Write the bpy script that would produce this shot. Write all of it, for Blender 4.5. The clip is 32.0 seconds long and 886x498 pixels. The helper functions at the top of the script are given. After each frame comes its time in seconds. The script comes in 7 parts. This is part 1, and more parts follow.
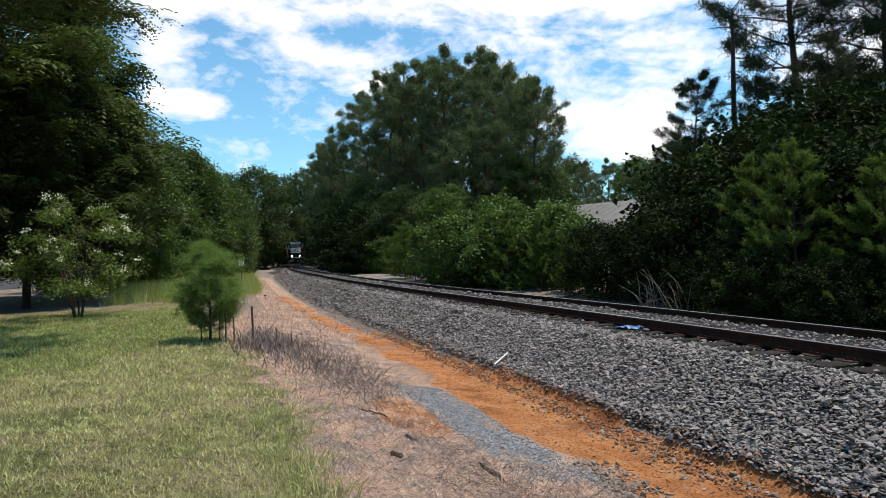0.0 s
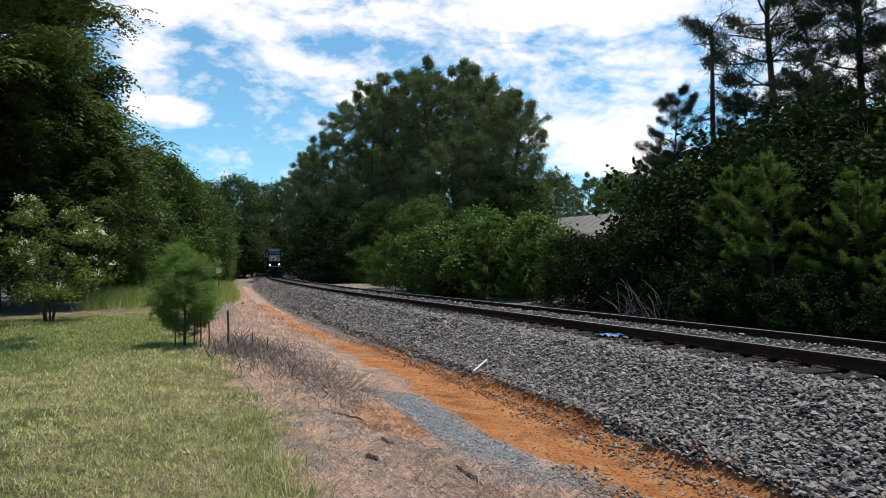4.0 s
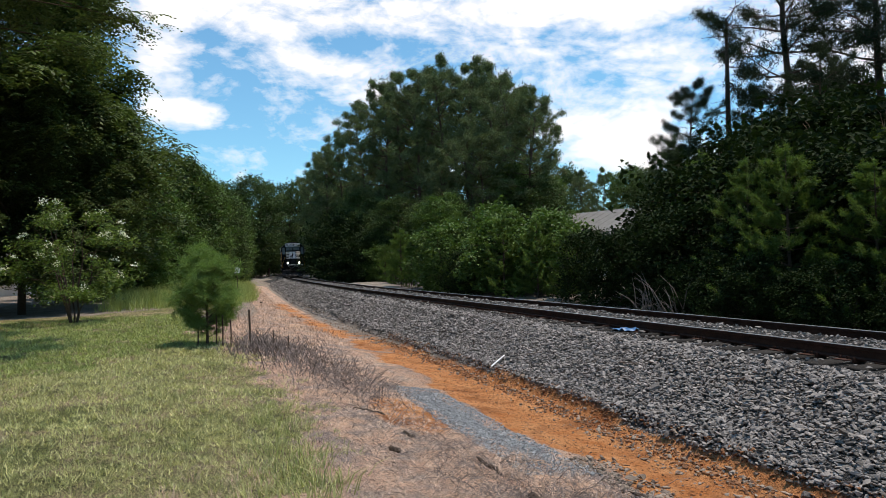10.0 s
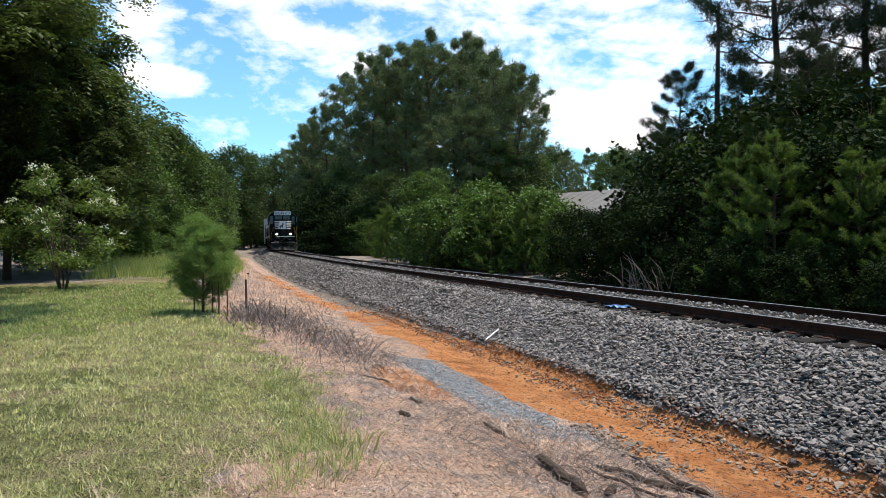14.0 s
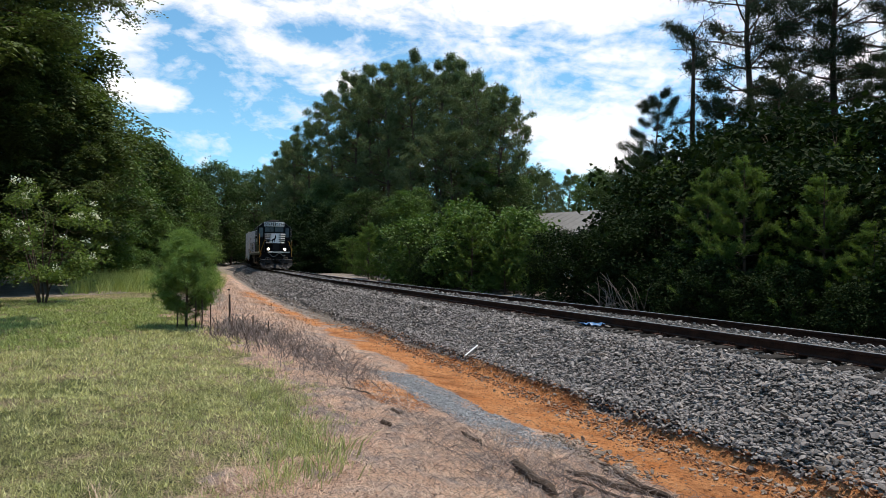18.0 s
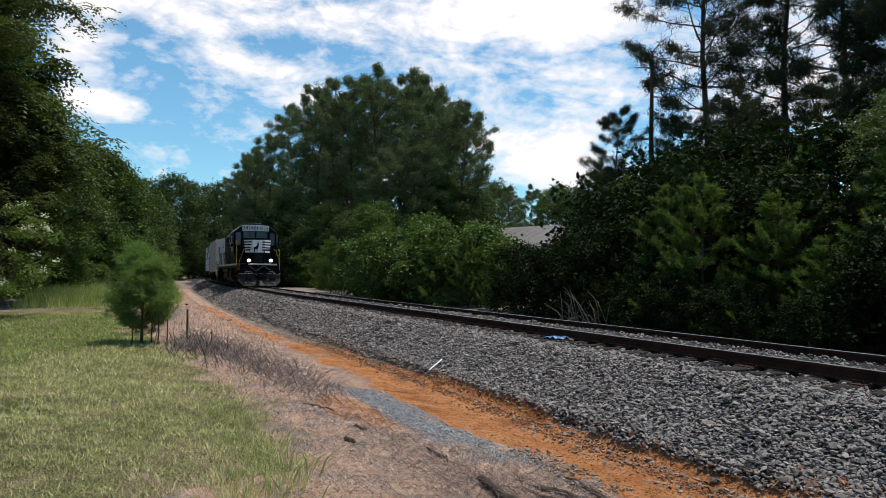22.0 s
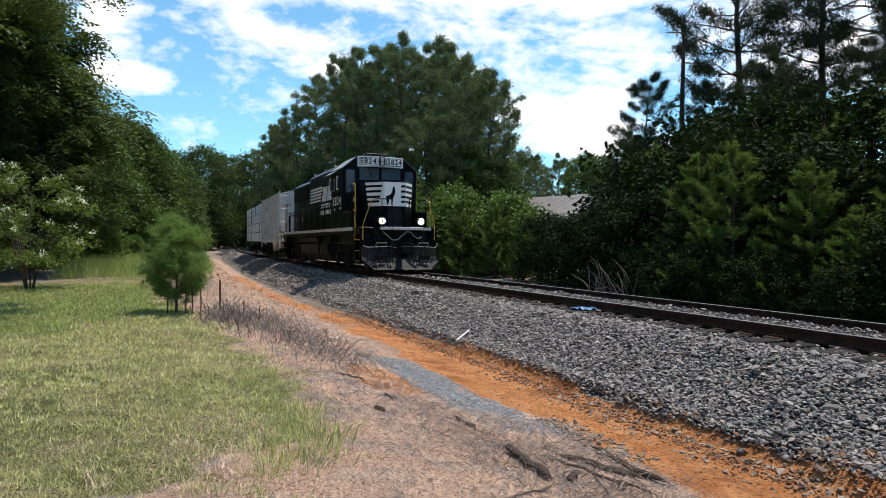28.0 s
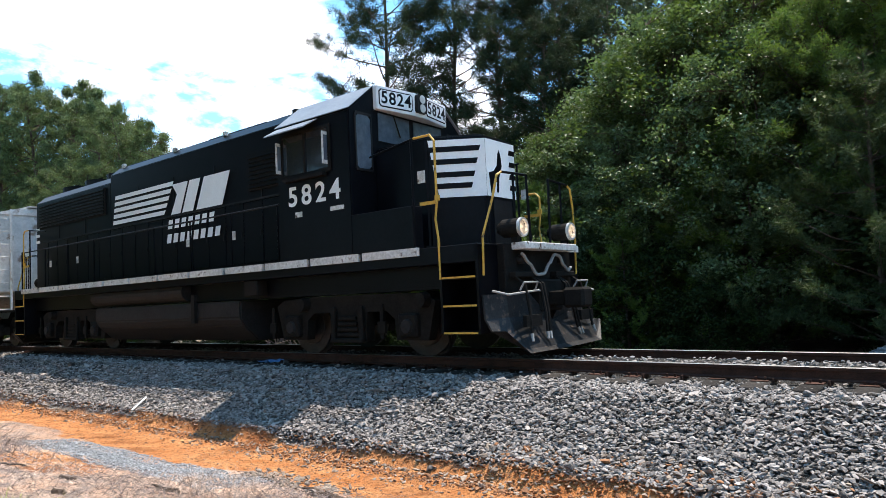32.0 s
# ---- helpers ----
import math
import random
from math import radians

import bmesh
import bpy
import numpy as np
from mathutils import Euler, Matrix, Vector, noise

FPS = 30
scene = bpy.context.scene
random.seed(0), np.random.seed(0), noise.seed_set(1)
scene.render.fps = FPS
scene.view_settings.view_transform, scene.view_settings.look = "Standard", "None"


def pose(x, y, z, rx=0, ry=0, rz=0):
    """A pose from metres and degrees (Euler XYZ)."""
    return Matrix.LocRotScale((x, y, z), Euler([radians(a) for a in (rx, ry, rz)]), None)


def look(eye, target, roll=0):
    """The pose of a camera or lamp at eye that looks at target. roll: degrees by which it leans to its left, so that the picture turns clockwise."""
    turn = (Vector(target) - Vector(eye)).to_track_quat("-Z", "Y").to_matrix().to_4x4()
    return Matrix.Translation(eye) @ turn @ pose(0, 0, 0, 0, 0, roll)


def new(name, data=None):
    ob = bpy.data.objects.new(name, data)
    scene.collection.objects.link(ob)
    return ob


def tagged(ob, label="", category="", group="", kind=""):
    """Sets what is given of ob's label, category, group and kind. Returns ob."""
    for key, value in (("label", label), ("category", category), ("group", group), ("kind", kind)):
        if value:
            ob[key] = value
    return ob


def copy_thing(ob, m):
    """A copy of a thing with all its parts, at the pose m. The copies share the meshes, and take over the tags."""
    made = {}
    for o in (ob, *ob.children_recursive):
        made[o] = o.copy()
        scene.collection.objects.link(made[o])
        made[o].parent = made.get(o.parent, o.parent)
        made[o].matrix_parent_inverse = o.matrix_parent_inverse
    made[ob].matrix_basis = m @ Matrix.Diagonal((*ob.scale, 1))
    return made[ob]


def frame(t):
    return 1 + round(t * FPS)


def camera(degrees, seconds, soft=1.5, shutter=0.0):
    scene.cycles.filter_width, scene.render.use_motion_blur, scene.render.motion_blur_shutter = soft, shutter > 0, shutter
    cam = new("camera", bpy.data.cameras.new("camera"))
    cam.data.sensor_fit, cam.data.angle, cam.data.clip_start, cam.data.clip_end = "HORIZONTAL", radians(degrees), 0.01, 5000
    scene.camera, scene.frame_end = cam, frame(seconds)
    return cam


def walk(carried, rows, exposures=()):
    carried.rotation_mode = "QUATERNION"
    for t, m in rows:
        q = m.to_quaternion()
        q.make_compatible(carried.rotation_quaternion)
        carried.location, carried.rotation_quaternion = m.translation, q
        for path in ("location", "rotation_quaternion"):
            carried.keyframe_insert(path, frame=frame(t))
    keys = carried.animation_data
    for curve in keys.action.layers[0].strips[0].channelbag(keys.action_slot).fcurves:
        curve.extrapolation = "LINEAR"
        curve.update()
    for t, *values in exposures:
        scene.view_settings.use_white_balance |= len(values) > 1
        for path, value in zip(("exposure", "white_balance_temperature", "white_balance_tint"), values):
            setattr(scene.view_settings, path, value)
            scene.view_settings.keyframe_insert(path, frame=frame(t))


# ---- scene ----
# ---- camera ----
def view(x, y, z, turn, tilt, lean):
    """The camera's pose from its place, compass turn, tilt and lean in degrees."""
    a, b = radians(turn), radians(tilt)
    eye = Vector((x, y, z))
    return look(eye, eye + Vector((math.cos(b) * math.cos(a), math.cos(b) * math.sin(a), math.sin(b))), lean)


cam = camera(67.5, 32.0, soft=0.55)
EXPOSURES = [(t, stops, 6850, 14) for t, stops in ((0, -0.28), (3, -0.33), (6, -0.4), (9, -0.38), (12.5, -0.3), (15.5, 0.2), (17.1, 0.12), (18.2, -0.4), (19, -0.60), (20, -0.52), (23, -0.5), (24, -0.56), (25, -0.48), (26.5, -0.33), (28, -0.12), (29, -0.22), (30, -0.36), (31, 0.08), (32, 0.72))]
walk(cam, [
    (0.0, view(12.74, -7.92, 1.23, 160.59, 0.50, -1.80)),
    (0.5, view(12.69, -7.90, 1.14, 160.31, 0.62, -1.36)),
    (1.0, view(12.65, -7.86, 1.13, 159.19, 0.12, -0.93)),
    (1.5, view(12.66, -7.89, 1.14, 158.83, 0.19, -0.86)),
    (2.0, view(12.68, -7.90, 1.13, 159.44, 1.29, -1.76)),
    (2.5, view(12.66, -7.90, 1.14, 159.04, 1.73, -1.33)),
    (3.0, view(12.68, -7.88, 1.14, 159.31, 1.35, -1.31)),
    (3.5, view(12.65, -7.88, 1.12, 158.87, 0.96, -0.69)),
    (5.5, view(12.69, -7.92, 1.09, 159.46, 3.92, -2.92)),
    (6.0, view(12.69, -7.95, 1.09, 157.31, 1.01, -1.30)),
    (6.5, view(12.70, -8.00, 1.10, 155.63, 2.03, -1.43)),
    (7.0, view(12.73, -8.01, 1.09, 158.33, 1.34, -2.05)),
    (7.5, view(12.77, -7.96, 1.11, 160.27, 0.84, -1.39)),
    (8.0, view(12.80, -7.92, 1.11, 158.42, 1.09, -0.96)),
    (8.5, view(12.82, -7.95, 1.06, 159.64, 1.06, -1.51)),
    (9.0, view(12.80, -7.96, 1.11, 159.51, 1.28, -1.49)),
    (9.5, view(12.80, -7.96, 1.10, 160.25, 1.42, -1.81)),
    (10.0, view(12.80, -7.97, 1.10, 160.21, 1.32, -1.70)),
    (10.5, view(12.80, -7.97, 1.09, 159.72, 0.50, -1.38)),
    (11.0, view(12.79, -7.99, 1.09, 159.86, 0.31, -1.40)),
    (11.5, view(12.80, -7.97, 1.09, 159.92, 0.81, -0.88)),
    (12.0, view(12.82, -7.96, 1.07, 159.54, 0.76, -0.89)),
    (12.5, view(12.86, -7.97, 1.09, 161.22, -0.89, -0.42)),
    (13.0, view(12.91, -8.00, 1.12, 161.00, 0.24, 0.24)),
    (13.5, view(12.86, -8.18, 1.07, 158.12, 0.32, -0.30)),
    (15.5, view(13.24, -8.47, 1.10, 162.69, -5.32, 0.23)),
    (16.0, view(13.19, -8.43, 1.10, 159.86, -5.85, 0.05)),
    (16.5, view(13.26, -8.46, 1.09, 162.58, -5.79, -2.70)),
    (17.0, view(13.27, -8.50, 1.08, 161.90, -2.93, -0.40)),
    (17.5, view(13.28, -8.47, 1.12, 160.73, 0.60, -2.31)),
    (18.0, view(13.26, -8.48, 1.06, 157.08, 0.88, 0.39)),
    (18.5, view(13.24, -8.51, 1.06, 157.06, 1.65, -3.70)),
    (19.0, view(13.29, -8.48, 1.04, 157.69, 7.25, -1.95)),
    (19.5, view(13.24, -8.51, 1.04, 157.50, 5.51, -1.61)),
    (20.0, view(13.20, -8.52, 1.06, 157.81, 3.26, -1.68)),
    (20.5, view(13.22, -8.50, 1.08, 157.68, 2.68, -0.55)),
    (21.0, view(13.20, -8.47, 1.04, 157.84, 3.55, -0.75)),
    (21.5, view(13.19, -8.48, 1.03, 156.47, 2.14, -0.28)),
    (22.0, view(13.19, -8.48, 1.05, 153.87, 2.12, 0.40)),
    (22.5, view(13.19, -8.51, 1.04, 152.93, 3.34, -0.53)),
    (23.0, view(13.20, -8.52, 1.06, 153.78, 3.66, -0.98)),
    (23.5, view(13.21, -8.51, 1.04, 154.40, 5.36, -0.17)),
    (24.0, view(13.20, -8.54, 1.05, 154.33, 5.02, -0.07)),
    (24.5, view(13.18, -8.53, 1.05, 155.16, 3.15, 0.37)),
    (25.0, view(13.17, -8.52, 1.03, 154.92, 2.02, 0.18)),
    (25.5, view(13.17, -8.54, 1.03, 155.15, 1.26, -0.22)),
    (27.5, view(13.22, -8.45, 1.05, 156.42, -1.99, -0.39)),
    (28.0, view(13.24, -8.52, 1.08, 156.14, -0.50, 0.25)),
    (28.5, view(13.28, -8.51, 1.04, 157.18, 0.01, 0.55)),
    (29.0, view(13.23, -8.51, 1.08, 154.84, -0.38, -1.09)),
    (29.5, view(13.28, -8.55, 1.03, 147.72, 1.31, -1.78)),
    (30.0, view(13.32, -8.55, 0.93, 145.38, -0.20, -1.79)),
    (30.5, view(13.37, -8.70, 1.04, 142.23, 1.03, -0.94)),
    (31.0, view(13.32, -8.72, 0.96, 134.07, 3.09, -0.94)),
    (31.5, view(13.27, -8.86, 1.00, 125.98, 2.20, -4.67)),
    (32.0, view(13.30, -9.01, 0.98, 127.72, 3.83, -2.83)),
], EXPOSURES)

# ---- sky and sun ----
SUN_TO = Vector((0.05, 0.285, 0.957)).normalized()
SUN_UP = math.asin(SUN_TO.z)
SUN_AROUND = math.atan2(SUN_TO.x, SUN_TO.y)


def make_world():
    w = bpy.data.worlds.new("sky")
    scene.world = w
    w.use_nodes = True
    nt = w.node_tree
    nt.nodes.clear()
    N, L = nt.nodes.new, nt.links.new
    out, bg = N("ShaderNodeOutputWorld"), N("ShaderNodeBackground")
    sky = N("ShaderNodeTexSky")
    sky.sky_type, sky.sun_disc = "NISHITA", False
    sky.sun_elevation, sky.sun_rotation = SUN_UP, SUN_AROUND
    sky.air_density, sky.dust_density, sky.ozone_density = 1.0, 0.6, 2.2
    tc, sep = N("ShaderNodeTexCoord"), N("ShaderNodeSeparateXYZ")
    L(tc.outputs["Generated"], sep.inputs[0])
    def calc(op, a, b=None, c=None):
        n = N("ShaderNodeMath")
        n.operation = op
        for i, v in enumerate((a, b, c)):
            if v is None:
                continue
            if isinstance(v, (int, float)):
                n.inputs[i].default_value = v
            else:
                L(v, n.inputs[i])
        return n.outputs[0]
    around = calc("MULTIPLY", calc("ARCTAN2", calc("MULTIPLY", sep.outputs["Y"], -1.0), calc("MULTIPLY", sep.outputs["X"], -1.0)), 57.2958)
    above = calc("MULTIPLY", calc("ARCSINE", sep.outputs["Z"]), 57.2958)
    comb = N("ShaderNodeCombineXYZ")
    L(calc("MULTIPLY", around, 0.1), comb.inputs[0])
    L(calc("MULTIPLY", above, 0.19), comb.inputs[1])
    big, fine = N("ShaderNodeTexNoise"), N("ShaderNodeTexNoise")
    for n, sc, det, ro, di in ((big, 1.15, 9, 0.62, 0.5), (fine, 5.5, 6, 0.62, 0.3)):
        n.inputs["Scale"].default_value, n.inputs["Detail"].default_value = sc, det
        n.inputs["Roughness"].default_value, n.inputs["Distortion"].default_value = ro, di
        L(comb.outputs[0], n.inputs["Vector"])
    field = calc("MULTIPLY_ADD", fine.outputs["Fac"], 0.30, calc("MULTIPLY", big.outputs["Fac"], 0.87))
    for az, el, wide, high, weight in CLOUD_BANKS:
        u = calc("DIVIDE", calc("SUBTRACT", around, az), wide)
        v = calc("DIVIDE", calc("SUBTRACT", above, el), high)
        r = calc("ADD", calc("MULTIPLY", u, u), calc("MULTIPLY", v, v))
        field = calc("MULTIPLY_ADD", calc("MAXIMUM", calc("SUBTRACT", 1.3, r), 0.0), 0.20 * weight, field)
    # the unseen cover overhead is thinned to weaken the fill light
    field = calc("MULTIPLY_ADD", calc("MINIMUM", calc("MAXIMUM", calc("DIVIDE", calc("SUBTRACT", above, 30.0), 14.0), 0.0), 1.0), -0.14, field)
    ramp = N("ShaderNodeValToRGB")
    ramp.color_ramp.elements[0].position, ramp.color_ramp.elements[1].position = CLOUD_EDGE
    L(field, ramp.inputs[0])
    lum = N("ShaderNodeMixRGB")
    lum.inputs[1].default_value, lum.inputs[2].default_value = (*CLOUD_SHADE, 1), (*CLOUD_WHITE, 1)
    L(fine.outputs["Fac"], lum.inputs[0])
    mix = N("ShaderNodeMixRGB")
    L(ramp.outputs[0], mix.inputs[0])
    deep = N("ShaderNodeMixRGB")
    deep.blend_type, deep.inputs[0].default_value, deep.inputs[2].default_value = "MULTIPLY", 1, (0.88, 1.46, 1.54, 1)
    L(sky.outputs[0], deep.inputs[1])
    L(deep.outputs[0], mix.inputs[1])
    L(lum.outputs[0], mix.inputs[2])
    L(mix.outputs[0], bg.inputs[0])
    bg.inputs["Strength"].default_value = 0.15
    L(bg.outputs[0], out.inputs[0])


CLOUD_EDGE = (0.60, 0.84)
# banks of cloud: turn from the line of the track, height, half width, half height in degrees, thickness
CLOUD_BANKS = [(-6.4, 21.0, 12.0, 2.4, 1.0), (-28.7, 21.0, 14.4, 2.8, 1.0), (-9.1, 16.8, 5.7, 1.7, 0.8), (-12.8, 14.5, 2.9, 1.0, 0.7), (1.4, 12.6, 3.4, 1.2, 1.0), (3.1, 15.1, 2.4, 2.6, 0.7), (-33.9, 11.3, 6.9, 3.3, 1.0), (-37.0, 8.5, 7.1, 1.9, 0.9), (-25.6, 17.6, 8.3, 0.9, 0.5), (-34.4, 24.5, 9.2, 2.8, 0.8), (3.4, 19.0, 3.6, 3.3, 0.8), (-52.0, 14.0, 9.0, 6.0, 0.8), (-40.0, 20.0, 10.0, 5.0, 0.5), (-27.0, 15.5, 6.0, 2.5, 0.6)]
CLOUD_SHADE, CLOUD_WHITE = (8.4, 8.8, 9.5), (11.2, 11.2, 11.2)
make_world()
sun = new("sun", bpy.data.lights.new("sun", "SUN"))
sun.data.energy, sun.data.angle, sun.data.color = 5.0, radians(0.55), (1, 0.93, 0.82)
sun.matrix_world = look((0, 0, 60), Vector((0, 0, 60)) - SUN_TO)

# ---- materials ----
def surface(name, a, b, scale=8.0, rough=0.8, bump=0.3, metal=0.0, fine=60.0, speck=None, island=0.0, each=0.0, translucent=0.0, dist=0.02, coords="Object", spec=0.4):
    """A procedural surface: two colours mixed by broad and fine noise, specks of a third, relief, and a change from piece to piece."""
    m = bpy.data.materials.new(name)
    m.use_nodes = True
    nt = m.node_tree
    N, L = nt.nodes.new, nt.links.new
    p, out = nt.nodes["Principled BSDF"], nt.nodes["Material Output"]
    tc = N("ShaderNodeTexCoord")
    n1, n2 = N("ShaderNodeTexNoise"), N("ShaderNodeTexNoise")
    for n, s in ((n1, scale), (n2, fine)):
        n.inputs["Scale"].default_value, n.inputs["Detail"].default_value, n.inputs["Roughness"].default_value = s, 5, 0.65
        L(tc.outputs[coords], n.inputs["Vector"])
    s1 = N("ShaderNodeMath")
    s1.operation = "ADD"
    L(n1.outputs["Fac"], s1.inputs[0])
    L(n2.outputs["Fac"], s1.inputs[1])
    last = s1
    if island or each:
        src = N("ShaderNodeNewGeometry").outputs["Random Per Island"] if island else N("ShaderNodeObjectInfo").outputs["Random"]
        mm = N("ShaderNodeMath")
        mm.operation, mm.inputs[1].default_value = "MULTIPLY_ADD", island or each
        L(src, mm.inputs[0])
        L(last.outputs[0], mm.inputs[2])
        last = mm
    ramp = N("ShaderNodeMapRange")
    w = (island or each)
    ramp.inputs["From Min"].default_value, ramp.inputs["From Max"].default_value = 0.7, 1.3 + w
    L(last.outputs[0], ramp.inputs[0])
    mix = N("ShaderNodeMixRGB")
    mix.inputs[1].default_value, mix.inputs[2].default_value = (*a, 1), (*b, 1)
    L(ramp.outputs[0], mix.inputs[0])
    col = mix.outputs[0]
    if speck:
        v = N("ShaderNodeTexNoise")
        v.inputs["Scale"].default_value, v.inputs["Detail"].default_value = speck[1], 3
        L(tc.outputs[coords], v.inputs["Vector"])
        r = N("ShaderNodeValToRGB")
        r.color_ramp.elements[0].position, r.color_ramp.elements[1].position = speck[2], speck[2] + 0.08
        L(v.outputs["Fac"], r.inputs[0])
        mx = N("ShaderNodeMixRGB")
        L(r.outputs[0], mx.inputs[0])
        L(col, mx.inputs[1])
        mx.inputs[2].default_value = (*speck[0], 1)
        col = mx.outputs[0]
    L(col, p.inputs["Base Color"])
    p.inputs["Roughness"].default_value, p.inputs["Metallic"].default_value = rough, metal
    p.inputs["Specular IOR Level"].default_value = spec
    if bump:
        bp = N("ShaderNodeBump")
        bp.inputs["Strength"].default_value, bp.inputs["Distance"].default_value = bump, dist
        L(s1.outputs[0], bp.inputs["Height"])
        L(bp.outputs[0], p.inputs["Normal"])
    if translucent:
        t, mx = N("ShaderNodeBsdfTranslucent"), N("ShaderNodeMixShader")
        bright = N("ShaderNodeMixRGB")
        bright.blend_type, bright.inputs[0].default_value = "MULTIPLY", 1
        bright.inputs[2].default_value = (1.25, 1.4, 0.75, 1)
        L(col, bright.inputs[1])
        L(bright.outputs[0], t.inputs[0])
        mx.inputs[0].default_value = translucent
        L(p.outputs[0], mx.inputs[1])
        L(t.outputs[0], mx.inputs[2])
        L(mx.outputs[0], out.inputs[0])
    return m


def glow(name, colour, strength):
    m = bpy.data.materials.new(name)
    m.use_nodes = True
    p = m.node_tree.nodes["Principled BSDF"]
    p.inputs["Base Color"].default_value = p.inputs["Emission Color"].default_value = (*colour, 1)
    p.inputs["Emission Strength"].default_value = strength
    return m


def ground_material():
    """One sheet of ground: lawn, dry straw, orange clay, grey gravel and forest litter, told apart by masks kept on the mesh."""
    m = bpy.data.materials.new("ground")
    m.use_nodes = True
    nt = m.node_tree
    N, L = nt.nodes.new, nt.links.new
    p = nt.nodes["Principled BSDF"]
    tc = N("ShaderNodeTexCoord")

    def noise_at(scale, detail=6, rough=0.65, stretch=None):
        n = N("ShaderNodeTexNoise")
        n.inputs["Scale"].default_value, n.inputs["Detail"].default_value, n.inputs["Roughness"].default_value = scale, detail, rough
        if stretch:
            mp = N("ShaderNodeMapping")
            mp.inputs["Scale"].default_value = stretch
            L(tc.outputs["Object"], mp.inputs["Vector"])
            L(mp.outputs[0], n.inputs["Vector"])
        else:
            L(tc.outputs["Object"], n.inputs["Vector"])
        return n.outputs["Fac"]

    def two(a, b, fac, lo=0.35, hi=0.65):
        r, x = N("ShaderNodeMapRange"), N("ShaderNodeMixRGB")
        r.inputs["From Min"].default_value, r.inputs["From Max"].default_value = lo, hi
        L(fac, r.inputs[0])
        L(r.outputs[0], x.inputs[0])
        for i, c in ((1, a), (2, b)):
            if isinstance(c, tuple):
                x.inputs[i].default_value = (*c, 1)
            else:
                L(c, x.inputs[i])
        return x.outputs[0]

    coarse, mid, fine, grit = noise_at(0.5), noise_at(3), noise_at(22), noise_at(110, 3)
    pale = noise_at(1.1)
    # Dark specks in lawn and straw put the shade between blades into colour.
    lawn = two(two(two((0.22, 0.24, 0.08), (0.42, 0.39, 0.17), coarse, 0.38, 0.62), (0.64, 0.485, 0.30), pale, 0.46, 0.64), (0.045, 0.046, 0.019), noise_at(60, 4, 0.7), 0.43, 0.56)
    straw = two(two(two(two((0.58, 0.355, 0.255), (0.80, 0.53, 0.38), mid), (0.84, 0.54, 0.36), pale, 0.46, 0.70), (0.40, 0.325, 0.29), noise_at(1.9), 0.47, 0.60), (0.12, 0.082, 0.066), noise_at(48, 4, 0.75), 0.48, 0.61)
    clay = two(two(two((0.58, 0.212, 0.068), (0.74, 0.35, 0.15), mid), (0.34, 0.12, 0.043), pale, 0.50, 0.66), (0.19, 0.075, 0.03), fine, 0.52, 0.66)
    gravel = two((0.15, 0.157, 0.165), (0.38, 0.39, 0.395), grit, 0.4, 0.62)
    litter = two(two((0.15, 0.12, 0.095), (0.33, 0.28, 0.235), fine), (0.40, 0.34, 0.29), noise_at(1.6), 0.48, 0.66)
    # Bed colour kept dark to stand in for shade between the stones.
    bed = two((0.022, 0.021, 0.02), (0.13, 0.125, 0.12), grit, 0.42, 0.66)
    col = litter
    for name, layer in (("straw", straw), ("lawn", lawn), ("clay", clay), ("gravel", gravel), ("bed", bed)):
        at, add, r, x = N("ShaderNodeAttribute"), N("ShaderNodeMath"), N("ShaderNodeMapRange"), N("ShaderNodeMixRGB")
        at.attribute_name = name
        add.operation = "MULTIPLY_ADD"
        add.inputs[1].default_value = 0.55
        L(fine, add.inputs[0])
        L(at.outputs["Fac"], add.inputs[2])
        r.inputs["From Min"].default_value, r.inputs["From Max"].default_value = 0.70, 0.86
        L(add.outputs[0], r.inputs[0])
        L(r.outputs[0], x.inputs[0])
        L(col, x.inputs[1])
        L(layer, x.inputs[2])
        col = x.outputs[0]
    L(col, p.inputs["Base Color"])
    p.inputs["Roughness"].default_value, p.inputs["Specular IOR Level"].default_value = 0.95, 0.15
    bp, h = N("ShaderNodeBump"), N("ShaderNodeMath")
    h.operation = "ADD"
    L(fine, h.inputs[0])
    L(grit, h.inputs[1])
    bp.inputs["Strength"].default_value, bp.inputs["Distance"].default_value = 0.9, 0.045
    L(h.outputs[0], bp.inputs["Height"])
    L(bp.outputs[0], p.inputs["Normal"])
    return m


M_GROUND = ground_material()
M_STONE = surface("ballast_stone", (0.03, 0.027, 0.0245), (0.42, 0.375, 0.345), 9, 0.85, 0.5, fine=70, island=1.4, dist=0.01)
M_PEBBLE = surface("single_stone", (0.05, 0.043, 0.038), (0.435, 0.38, 0.344), 9, 0.85, 0.5, fine=70, each=1.4, dist=0.01)
M_GRAVEL = surface("blue_grey_ditch_gravel", (0.13, 0.136, 0.142), (0.47, 0.48, 0.485), 9, 0.9, 0.3, fine=70, island=1.4, dist=0.01)
M_DUSTY = surface("clay_dusted_stone", (0.12, 0.088, 0.066), (0.42, 0.33, 0.255), 9, 0.9, 0.5, fine=70, island=1.2, dist=0.01)
M_CLOD = surface("clay_clod", (0.12, 0.052, 0.026), (0.4, 0.19, 0.09), 12, 0.95, 0.5, island=0.8)
M_RAIL = surface("rusty_rail", (0.02, 0.01, 0.008), (0.105, 0.044, 0.028), 6, 0.75, 0.3, metal=0.2, fine=90, spec=0.2)
M_RAILTOP = surface("worn_rail_head", (0.30, 0.28, 0.26), (0.42, 0.40, 0.38), 5, 0.42, 0.05, metal=0.8)
M_TIE = surface("weathered_tie", (0.01, 0.009, 0.008), (0.062, 0.054, 0.048), 5, 0.9, 0.7, fine=40, each=0.5, spec=0.1)
